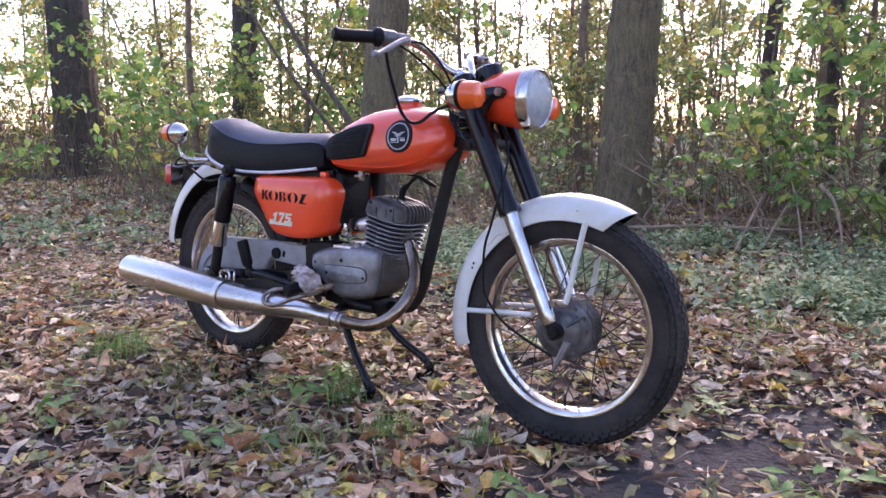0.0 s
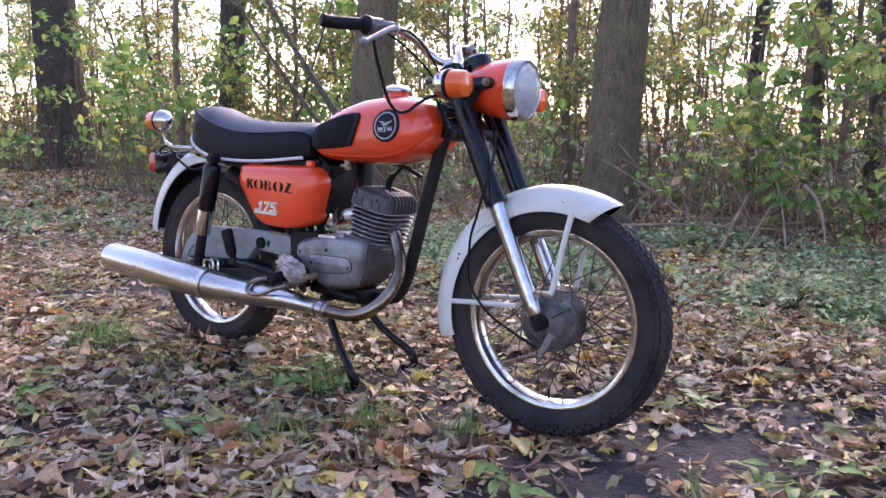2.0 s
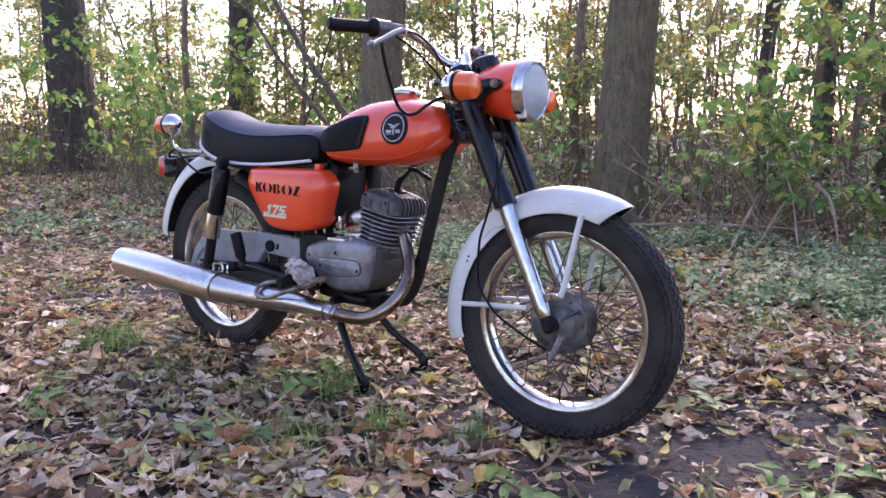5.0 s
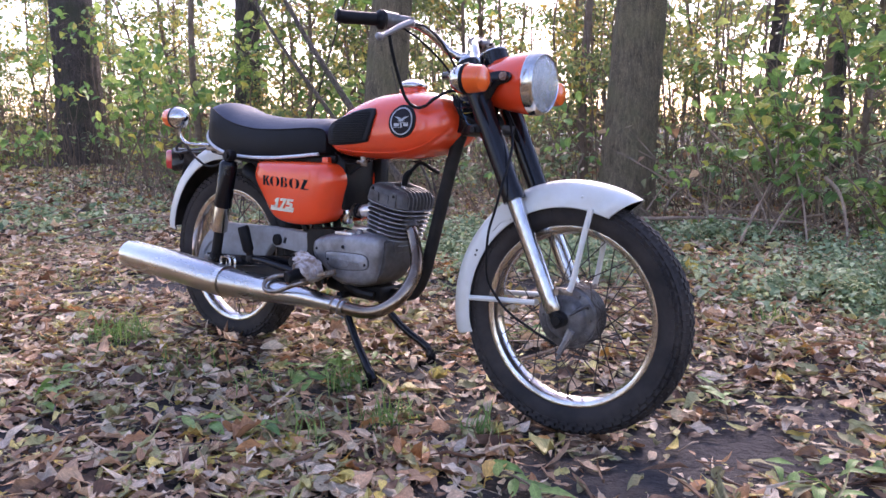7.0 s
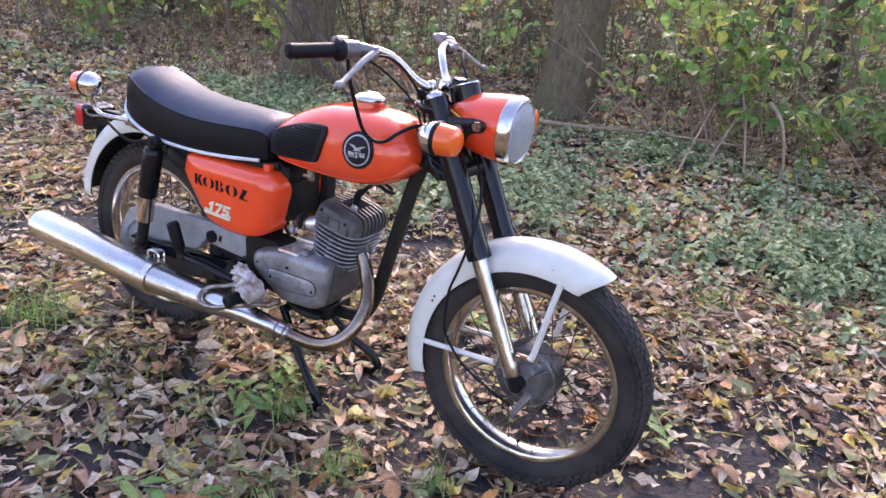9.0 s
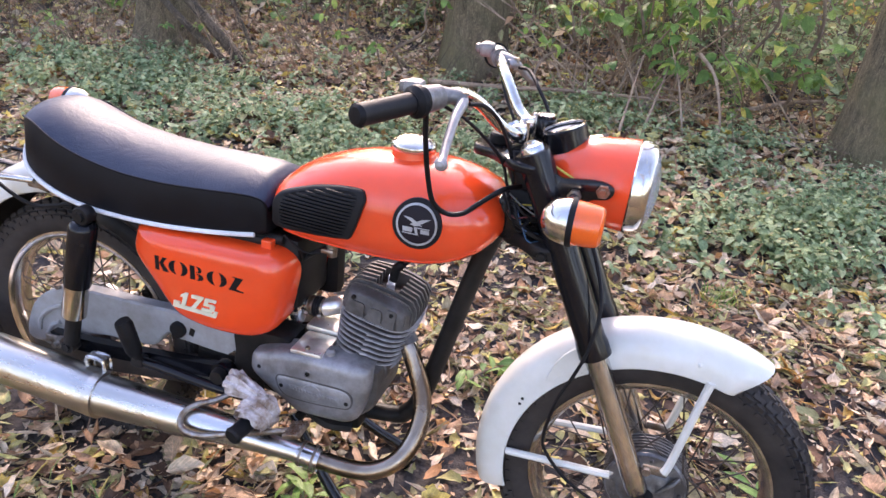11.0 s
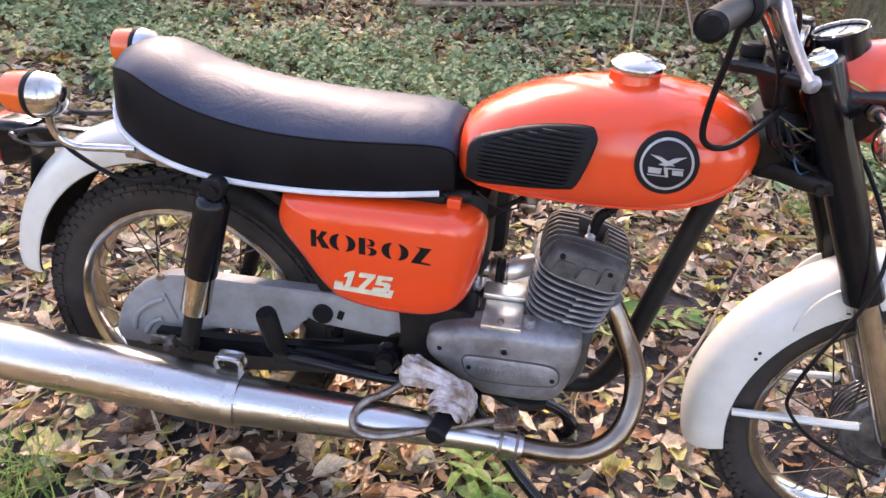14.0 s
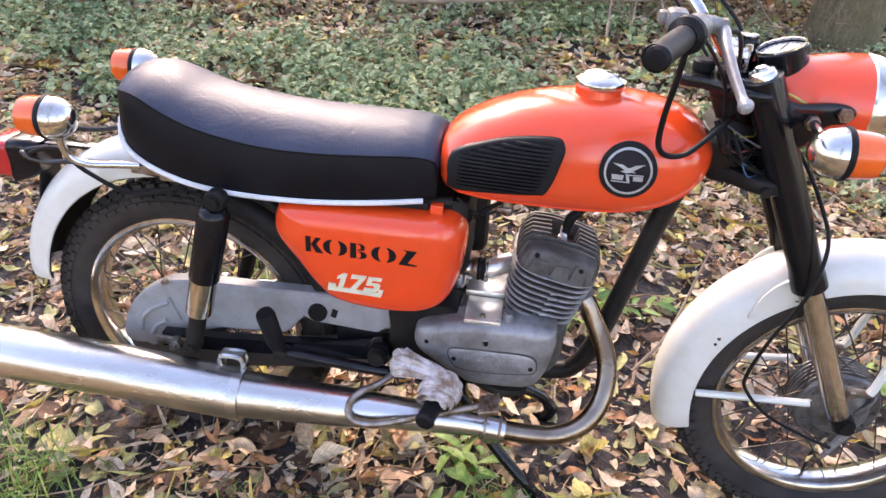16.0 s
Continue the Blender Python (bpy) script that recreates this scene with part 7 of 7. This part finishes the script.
for x, z in ((0.586, 0.364), (0.737, 0.361), (0.646, 0.408), (0.53, 0.392)):
    back = 0.007 if x == 0.53 else 0.0
    part("screw", lathe([(0.0, -0.1355), (0.0045, -0.1355), (0.0055, -0.133), (0.0055, -0.124)], 14, at=(x, back, z)), BLACK_ROUGH, cover, "dark countersunk screw")
    part("screw_seat", lathe([(0.0062, -0.1335), (0.0085, -0.1325), (0.0085, -0.122), (0.0062, -0.122)], 18, closed=True, at=(x, back, z)), ALLOY, cover)
part("gearbox_lid", joined(block((0.072, 0.086, 0.010), (0.635, -0.078, 0.447), 0.003), block((0.080, 0.055, 0.014), (0.632, -0.007, 0.456), 0.004)), LID, engine, "bare bright gearbox top plate")
part("lid_boss", lathe([(0.0, 0.058), (0.007, 0.058), (0.0105, 0.054), (0.0105, 0.03), (0.013, 0.026), (0.013, 0.0)], 18, "z", at=(0.684, -0.1, 0.405)), ALLOY, engine, "bright alloy boss beside the top plate")
part("lid_bolt", lathe([(0.0, 0.006), (0.005, 0.006), (0.006, 0.0)], 8, "z", at=(0.634, -0.108, 0.453)), STEEL, engine)
part("gearbox_neck", block((0.1, 0.2, 0.05), (0.64, -0.01, 0.418), 0.008), ALLOY, engine)

CYL = Matrix.Translation((0.732, 0.0, 0.4086)) @ Matrix.Rotation(radians(12.4), 4, "Y")


def fin_ring(hx, hy, e=3.3, n=48):
    out = []
    for k in range(n):
        a = 6.2832 * k / n
        c, s = math.cos(a), math.sin(a)
        out.append((hx * math.copysign(abs(c) ** (2 / e), c), hy * math.copysign(abs(s) ** (2 / e), s)))
    return out


def fin(hx, hy, z, thick, cx=0.0, e=3.3):
    r = fin_ring(hx, hy, e)
    rings = []
    for inset, h in ((0.004, -thick / 2), (0.0, -thick / 4), (0.0, thick / 4), (0.004, thick / 2)):
        rings.append([CYL @ Vector((cx + x * (1 - inset / hx), y * (1 - inset / hy), z + h)) for x, y in r])
    return loft(rings)


cyl = part("cylinder", loft([[CYL @ Vector((x, y, z)) for x, y in fin_ring(0.056, 0.064, 3.3)] for z in (-0.01, 0.145)]), GAP_SHADE, bike, "finned engine cylinder barrel")
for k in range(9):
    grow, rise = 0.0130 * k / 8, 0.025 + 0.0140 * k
    # Fin faces are coloured dark for shade in the gaps; rims stay pale.
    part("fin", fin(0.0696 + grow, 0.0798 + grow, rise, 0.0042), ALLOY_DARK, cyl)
    part("fin_rim", fin(0.0712 + grow, 0.0814 + grow, rise, 0.0036), FIN_EDGE, cyl, "pale rim of a shade-darkened cooling fin")
part("cast_ridge", joined(*[block((0.016, 0.004, 0.005), tuple(CYL @ Vector((0.004 + 0.001 * k, -0.0813 - 0.0016 * k, 0.025 + 0.0140 * k))), 0.0012) for k in range(7)]), FIN_EDGE, cyl, "cast numbers on the fins")
HEAD = CYL @ Matrix.Translation((0, 0, 0.010))
head = part("cylinder_head", loft([[HEAD @ Vector((x * sc, y * sc, z)) for x, y in fin_ring(0.066, 0.074, 3.0)] for sc, z in ((1.0, 0.128), (1.0, 0.146), (0.85, 0.154), (0.5, 0.160), (0.2, 0.162))]), ALLOY_DARK, bike, "sooty dark finned cylinder head")
for k in range(10):
    y = -0.076 + 0.0170 * k
    reach = 0.0805 * (1 - (abs(y) / 0.0915) ** 4) ** 0.25
    top = 0.188 - 0.45 * max(0, abs(y) - 0.055)
    prof = [(-reach, 0.131), (-reach, 0.152), (-reach + 0.004, 0.168), (-reach + 0.016, top - 0.006), (-0.028, top), (0.028, top), (reach - 0.016, top - 0.006), (reach - 0.003, 0.166), (reach, 0.150), (reach, 0.131)]
    if abs(y) < 0.03:
        prof[5:5] = [(-0.024, 0.162), (0.024, 0.162)]
    part("head_fin", loft([[HEAD @ Vector((x, y + d, z)) for x, z in prof] for d in (-0.0027, 0.0027)]), HEAD_ALLOY, head)
outer = rounded([(-0.056, 0.130), (-0.062, 0.152), (-0.056, 0.174), (-0.03, 0.180), (0.02, 0.179), (0.048, 0.176), (0.061, 0.165), (0.063, 0.146), (0.059, 0.130)], 3)
part("head_side", loft([[HEAD @ Vector((p.x * c, y, 0.13 + (p.y - 0.13) * k)) for p in outer] for y, c, k in ((-0.06, 1.14, 1.08), (-0.080, 1.03, 1.0), (-0.0868, 0.95, 0.94), (-0.0885, 0.9, 0.88))]), HEAD_ALLOY, head, "cast side wall of the cylinder head", 60)
for x0, x1, z1 in ((-0.053, -0.018, 0.160), (-0.010, 0.021, 0.160), (0.026, 0.050, 0.172)):
    pad_line = rounded([(x0 - 0.002, 0.131), (x0, 0.142), (x0 + 0.0012, z1 - 0.005), (x0 + 0.006, z1), (0.5 * (x0 + x1), z1 + 0.0008), (x1 - 0.006, z1 + 0.001), (x1 - 0.0012, z1 - 0.005), (x1, 0.142), (x1 + 0.001, 0.131)], 3)
    part("cast_pad", loft([[HEAD @ Vector((p.x, y, p.y)) for p in pad_line] for y in (-0.07, -0.0905, -0.0922)]), HEAD_ALLOY, head, "raised cast pad on the head")
for x, z in ((-0.047, 0.167), (0.039, 0.163)):
    part("stud", lathe([(0.0, -0.0925), (0.0042, -0.0925), (0.0052, -0.090), (0.0052, -0.07)], 12, at=HEAD @ Vector((x, 0 if x < 0 else -0.0015, z))), BLACK_ROUGH, head)
part("spark_plug", joined(lathe([(0.009, -0.01), (0.009, 0.01), (0.006, 0.012), (0.006, 0.03)], 12, "z", at=HEAD @ Vector((0.0, 0.0, 0.166)))), TRIM, head, "white ceramic spark plug")
part("plug_cap", tube([HEAD @ Vector((0.0, 0.0, 0.186)), HEAD @ Vector((0.0, 0.0, 0.218)), HEAD @ Vector((0.012, 0.0, 0.232))], [0.0095, 0.0105, 0.009], 12, 2), RUBBER, head, "black rubber spark plug cap")
part("plug_lead", tube([HEAD @ Vector((0.01, 0.0, 0.230)), (0.83, 0.005, 0.672), (0.86, 0.02, 0.655), (0.865, 0.05, 0.645), (0.83, 0.07, 0.655), (0.78, 0.06, 0.675), (0.70, 0.04, 0.69)], 0.0058, 8, 6), RUBBER, engine, "black ignition lead looping over the head")
part("exhaust_port", tube([(0.785, -0.004, 0.516), (0.806, -0.014, 0.496), (0.828, -0.026, 0.470)], [0.025, 0.024, 0.0245], 18, 3), ALLOY_DARK, engine, "finned exhaust port")
# carburettor and intake
carb = part("carburettor", joined(tube([(0.545, -0.03, 0.513), (0.572, -0.03, 0.513), (0.574, -0.03, 0.513), (0.602, -0.03, 0.513)], [0.019, 0.019, 0.0165, 0.0165], 20, 1), lathe([(0.014, -0.045), (0.018, -0.036), (0.018, 0.012), (0.014, 0.02), (0.013, 0.045), (0.011, 0.058), (0.0, 0.058)], 22, "z", at=(0.573, -0.034, 0.513)), block((0.026, 0.036, 0.032), (0.570, -0.034, 0.498), 0.006)), CHROME_OLD, bike, "small worn bright carburettor")
part("intake", tube([(0.674, -0.004, 0.520), (0.655, -0.018, 0.519), (0.640, -0.027, 0.515), (0.630, -0.03, 0.513)], [0.0205, 0.0205, 0.0195, 0.0175], 18, 4), LID, carb, "bright cast alloy intake stub")
part("flange", lathe([(0.0, -0.004), (0.022, -0.004), (0.0235, -0.002), (0.0235, 0.002), (0.022, 0.0035), (0.022, 0.006), (0.0235, 0.0075), (0.0235, 0.010), (0.022, 0.0115), (0.0, 0.0115)], 26, "x", at=(0.616, -0.03, 0.513)), RUBBER, carb, "ribbed black rubber intake collar")
part("collar", lathe([(0.0, -0.0145), (0.0205, -0.0145), (0.022, -0.012), (0.022, -0.0045), (0.0, -0.0045)], 24, "x", at=(0.616, -0.03, 0.513)), STEEL, carb, "bare steel carburettor collar")
for x in (0.6005, 0.6315):
    part("hose_clip", lathe([(0.0175, -0.002), (0.0205, -0.002), (0.0205, 0.002), (0.0175, 0.002)], 22, "x", closed=True, at=(x, -0.03, 0.513)), STEEL, carb, "bare steel hose clip")
    part("flange_bolt", lathe([(0.0, 0.004), (0.0048, 0.004), (0.0048, -0.004), (0.0, -0.004)], 6, "x", at=(x, -0.050, 0.502)), STEEL, carb)
part("carburettor_top", tube([(0.573, -0.034, 0.570), (0.573, -0.034, 0.598), (0.588, -0.03, 0.65)], [0.012, 0.006, 0.003], 12, 3), ALLOY, carb)
part("fuel_hose", tube([(0.575, -0.05, 0.50), (0.572, -0.06, 0.55), (0.585, -0.05, 0.62), (0.66, -0.03, 0.675)], 0.005, 8, 5), RUBBER, carb, "black rubber fuel hose")
part("throttle_wire", tube([(0.580, -0.034, 0.60), (0.60, -0.08, 0.66), (0.57, -0.095, 0.695), (0.62, -0.08, 0.66), (0.70, -0.05, 0.69)], 0.002, 6, 6), RUBBER, carb, "thin throttle cable loop")
# Black block added so the gap behind the carburettor reads dark.
part("panel_gap_filler", block((0.24, 0.05, 0.2), (0.50, 0.095, 0.585), 0.02), BLACK_ROUGH, bike, "black filler block added behind the side panel")
part("air_box", block((0.13, 0.15, 0.17), (0.53, 0.0, 0.595), 0.02), BLACK_ROUGH, bike, "black air filter box behind the side panel")
part("fuel_tap", joined(lathe([(0.01, -0.03), (0.012, 0.0), (0.008, 0.012)], 12, "z", at=(0.66, -0.06, 0.685)), block((0.028, 0.01, 0.01), (0.655, -0.07, 0.668), 0.003)), STEEL, bike)

# exhaust
part("exhaust_pipe", tube([(0.822, -0.023, 0.477), (0.834, -0.030, 0.462), (0.856, -0.042, 0.422), (0.877, -0.060, 0.385), (0.889, -0.085, 0.345), (0.884, -0.118, 0.300), (0.860, -0.148, 0.262), (0.818, -0.164, 0.237), (0.766, -0.169, 0.228), (0.69, -0.1715, 0.2305)], 0.0195, 20, 6), PIPE, bike, "heat-browned chrome exhaust pipe")
muffler = part("muffler", tube([(0.70, -0.1715, 0.2305), (0.648, -0.173, 0.236), (0.53, -0.1765, 0.243), (0.37, -0.181, 0.2435), (0.163, -0.1855, 0.2455), (0.15, -0.186, 0.2462), (-0.1, -0.190, 0.266), (-0.37, -0.1965, 0.284), (-0.388, -0.197, 0.2853), (-0.394, -0.197, 0.2857)], [0.023, 0.0225, 0.031, 0.041, 0.0475, 0.054, 0.0545, 0.0545, 0.052, 0.042], 36, 1), MUFFLER, bike, "long polished chrome muffler")
part("muffler_outlet", tube([(-0.375, -0.1965, 0.284), (-0.407, -0.197, 0.285)], [0.02, 0.02], 18, 1), BLACK_ROUGH, muffler, "sooty outlet")
part("muffler_clamp", joined(tube([(0.652, -0.173, 0.2358), (0.697, -0.1716, 0.2308)], [0.0262, 0.0262], 24, 1), lathe([(0.004, -0.02), (0.004, 0.02)], 6, "x", at=(0.674, -0.172, 0.200)), block((0.03, 0.014, 0.018), (0.674, -0.172, 0.203), 0.003)), CHROME_OLD, muffler, "chrome pipe clamp")
for u in (0.1, 0.75):
    part("clamp_ring", tube([Vector((0.652, -0.173, 0.2358)).lerp(Vector((0.697, -0.1716, 0.2308)), u), Vector((0.652, -0.173, 0.2358)).lerp(Vector((0.697, -0.1716, 0.2308)), u + 0.12)], [0.0282, 0.0282], 24, 1), STEEL, muffler, "dull steel clamp ring")
part("muffler_seam", tube([(0.168, -0.1855, 0.2455), (0.146, -0.186, 0.2463)], [0.0552, 0.0552], 36, 1), MUFFLER, muffler, "raised chrome joint band")
part("muffler_bracket", joined(*[tube([(0.118, y, 0.295), (0.118, y, 0.324), (0.16, y, 0.324), (0.163, y, 0.292)], 0.005, 6, 3) for y in (-0.172, -0.152)], block((0.042, 0.028, 0.004), (0.139, -0.162, 0.327), 0.001), block((0.004, 0.026, 0.04), (0.118, -0.162, 0.308), 0.001), block((0.004, 0.026, 0.04), (0.162, -0.162, 0.308), 0.001)), CHROME_OLD, muffler, "bent steel muffler hanger")

# levers and stand
part("brake_pedal_rod", joined(tube([(0.49, -0.115, 0.318), (0.445, -0.16, 0.300), (0.407, -0.192, 0.294), (0.393, -0.218, 0.277), (0.408, -0.232, 0.258), (0.455, -0.230, 0.256), (0.53, -0.226, 0.283), (0.648, -0.217, 0.324)], 0.0068, 10, 6)), STEEL, bike, "bent bare steel brake pedal rod")
part("brake_pedal", block((0.038, 0.05, 0.012), (0.667, -0.222, 0.334), 0.003, Matrix.Rotation(radians(-18), 4, "Y")), STEEL, bike, "small knurled brake pedal")
part("pedal_knurl", joined(*[block((0.004, 0.004, 0.003), (0.667 - 0.0145 + 0.0073 * i, -0.222 - 0.02 + 0.008 * j, 0.342 + 0.0024 * (i - 2)), 0.0006) for i in range(5) for j in range(6)]), STEEL, bike)
for s, foot in ((-1, Vector((0.765, -0.128, 0.0))), (1, Vector((0.800, 0.125, 0.022)))):
    a = Vector((0.585, s * 0.075, 0.25))
    leg = tube([a, a.lerp(foot, 0.5), foot + Vector((-0.012, 0, 0.05)), foot + Vector((0.0, 0, 0.02))], [0.0125, 0.0125, 0.013, 0.012], 10, 3)
    part("stand_leg", joined(leg, tube([foot + Vector((-0.02, 0, 0.055)), foot + Vector((0.012, 0, 0.02)), foot + Vector((-0.008, 0, -0.01)), foot + Vector((-0.035, 0, -0.012))], [0.012, 0.014, 0.012, 0.01], 8, 3)), BLACK, bike, "black centre stand leg")
part("stand_cross_bar", tube([(0.60, -0.085, 0.245), (0.60, 0.085, 0.245)], 0.011, 10, 1), BLACK_ROUGH, bike)
part("gear_lever", tube([(0.62, 0.1, 0.31), (0.66, 0.14, 0.30), (0.73, 0.15, 0.31), (0.75, 0.19, 0.312)], 0.007, 8, 4), STEEL, bike, "bare steel gear lever")
part("under_engine", joined(block((0.16, 0.12, 0.05), (0.66, 0, 0.262), 0.012), tube([(0.62, -0.08, 0.28), (0.68, -0.1, 0.27), (0.73, -0.08, 0.262)], 0.012, 8, 3)), BLACK_ROUGH, bike, "oily dark underside of the engine")

# rag on the foot peg
def rag():
    """A cloth: a folded end thrown back, and strands wound over the peg."""
    geos = []
    line = smooth_line([Vector((0.476, -0.145, 0.347)), Vector((0.500, -0.155, 0.352)), Vector((0.535, -0.172, 0.358)), Vector((0.580, -0.192, 0.360))], 9)
    rings = []
    for k, c in enumerate(line):
        u = k / (len(line) - 1)
        rr = (0.030 * (1 - u) + 0.013 * u) * (0.55 + 0.45 * min(1, u * 7))
        ring = []
        for j in range(64):
            t = 6.2832 * j / 64
            wob = 1 + 0.17 * abs(math.sin(3.5 * t + 1.5 * u)) + 0.13 * math.sin(9 * t + 2 * u) + 0.07 * math.sin(17 * t - 5 * u) + 0.04 * math.sin(29 * t + 9 * u)
            ring.append(c + Vector((0.3 * math.cos(t) * rr * wob - 0.010 * (1 - u) * abs(math.sin(2.5 * t + 1)), math.cos(t) * rr * wob * 0.75, math.sin(t) * rr * wob)))
        rings.append(ring)
    geos.append(loft(rings))
    a, b = Vector((0.577, -0.17, 0.335)), Vector((0.553, -0.268, 0.317))
    d = (b - a).normalized()
    e1 = d.cross(Vector((0, 0, 1))).normalized()
    e2 = e1.cross(d).normalized()
    mid = a.lerp(b, 0.30)
    rings = []
    for k in range(49):
        u = k / 48
        ang = -0.9 + 5.0 * u
        out = e1 * math.cos(ang) + e2 * math.sin(ang)
        flat = 1 - 0.5 * abs(2 * u - 1) ** 3
        ring = []
        for j in range(72):
            t = 6.2832 * j / 72
            wob = 1 + 0.16 * math.sin(7 * t + 0.8 * math.sin(3 * u * 6.28)) + 0.11 * math.sin(13 * t + 2 * u) + 0.09 * math.sin(23 * t - 6 * u) + 0.05 * math.sin(36 * t + 9 * u)
            ring.append(mid + out * (0.0285 + 0.0125 * math.cos(t) * wob * flat) + d * (0.031 * math.sin(t) * wob * flat + 0.006 * math.sin(4 * u)) - Vector((0, 0, 0.006 * max(0, -math.sin(ang)))))
        rings.append(ring)
    geos.append(loft(rings))
    m = pose(0, 0, 0, -3.28, 0, 0)
    geo = joined(*geos)
    return [m @ v for v in geo[0]], geo[1]


thing("rag", rag(), CLOTH, "dirty white cloth rag tied round the foot peg", "cloth", angle=70)
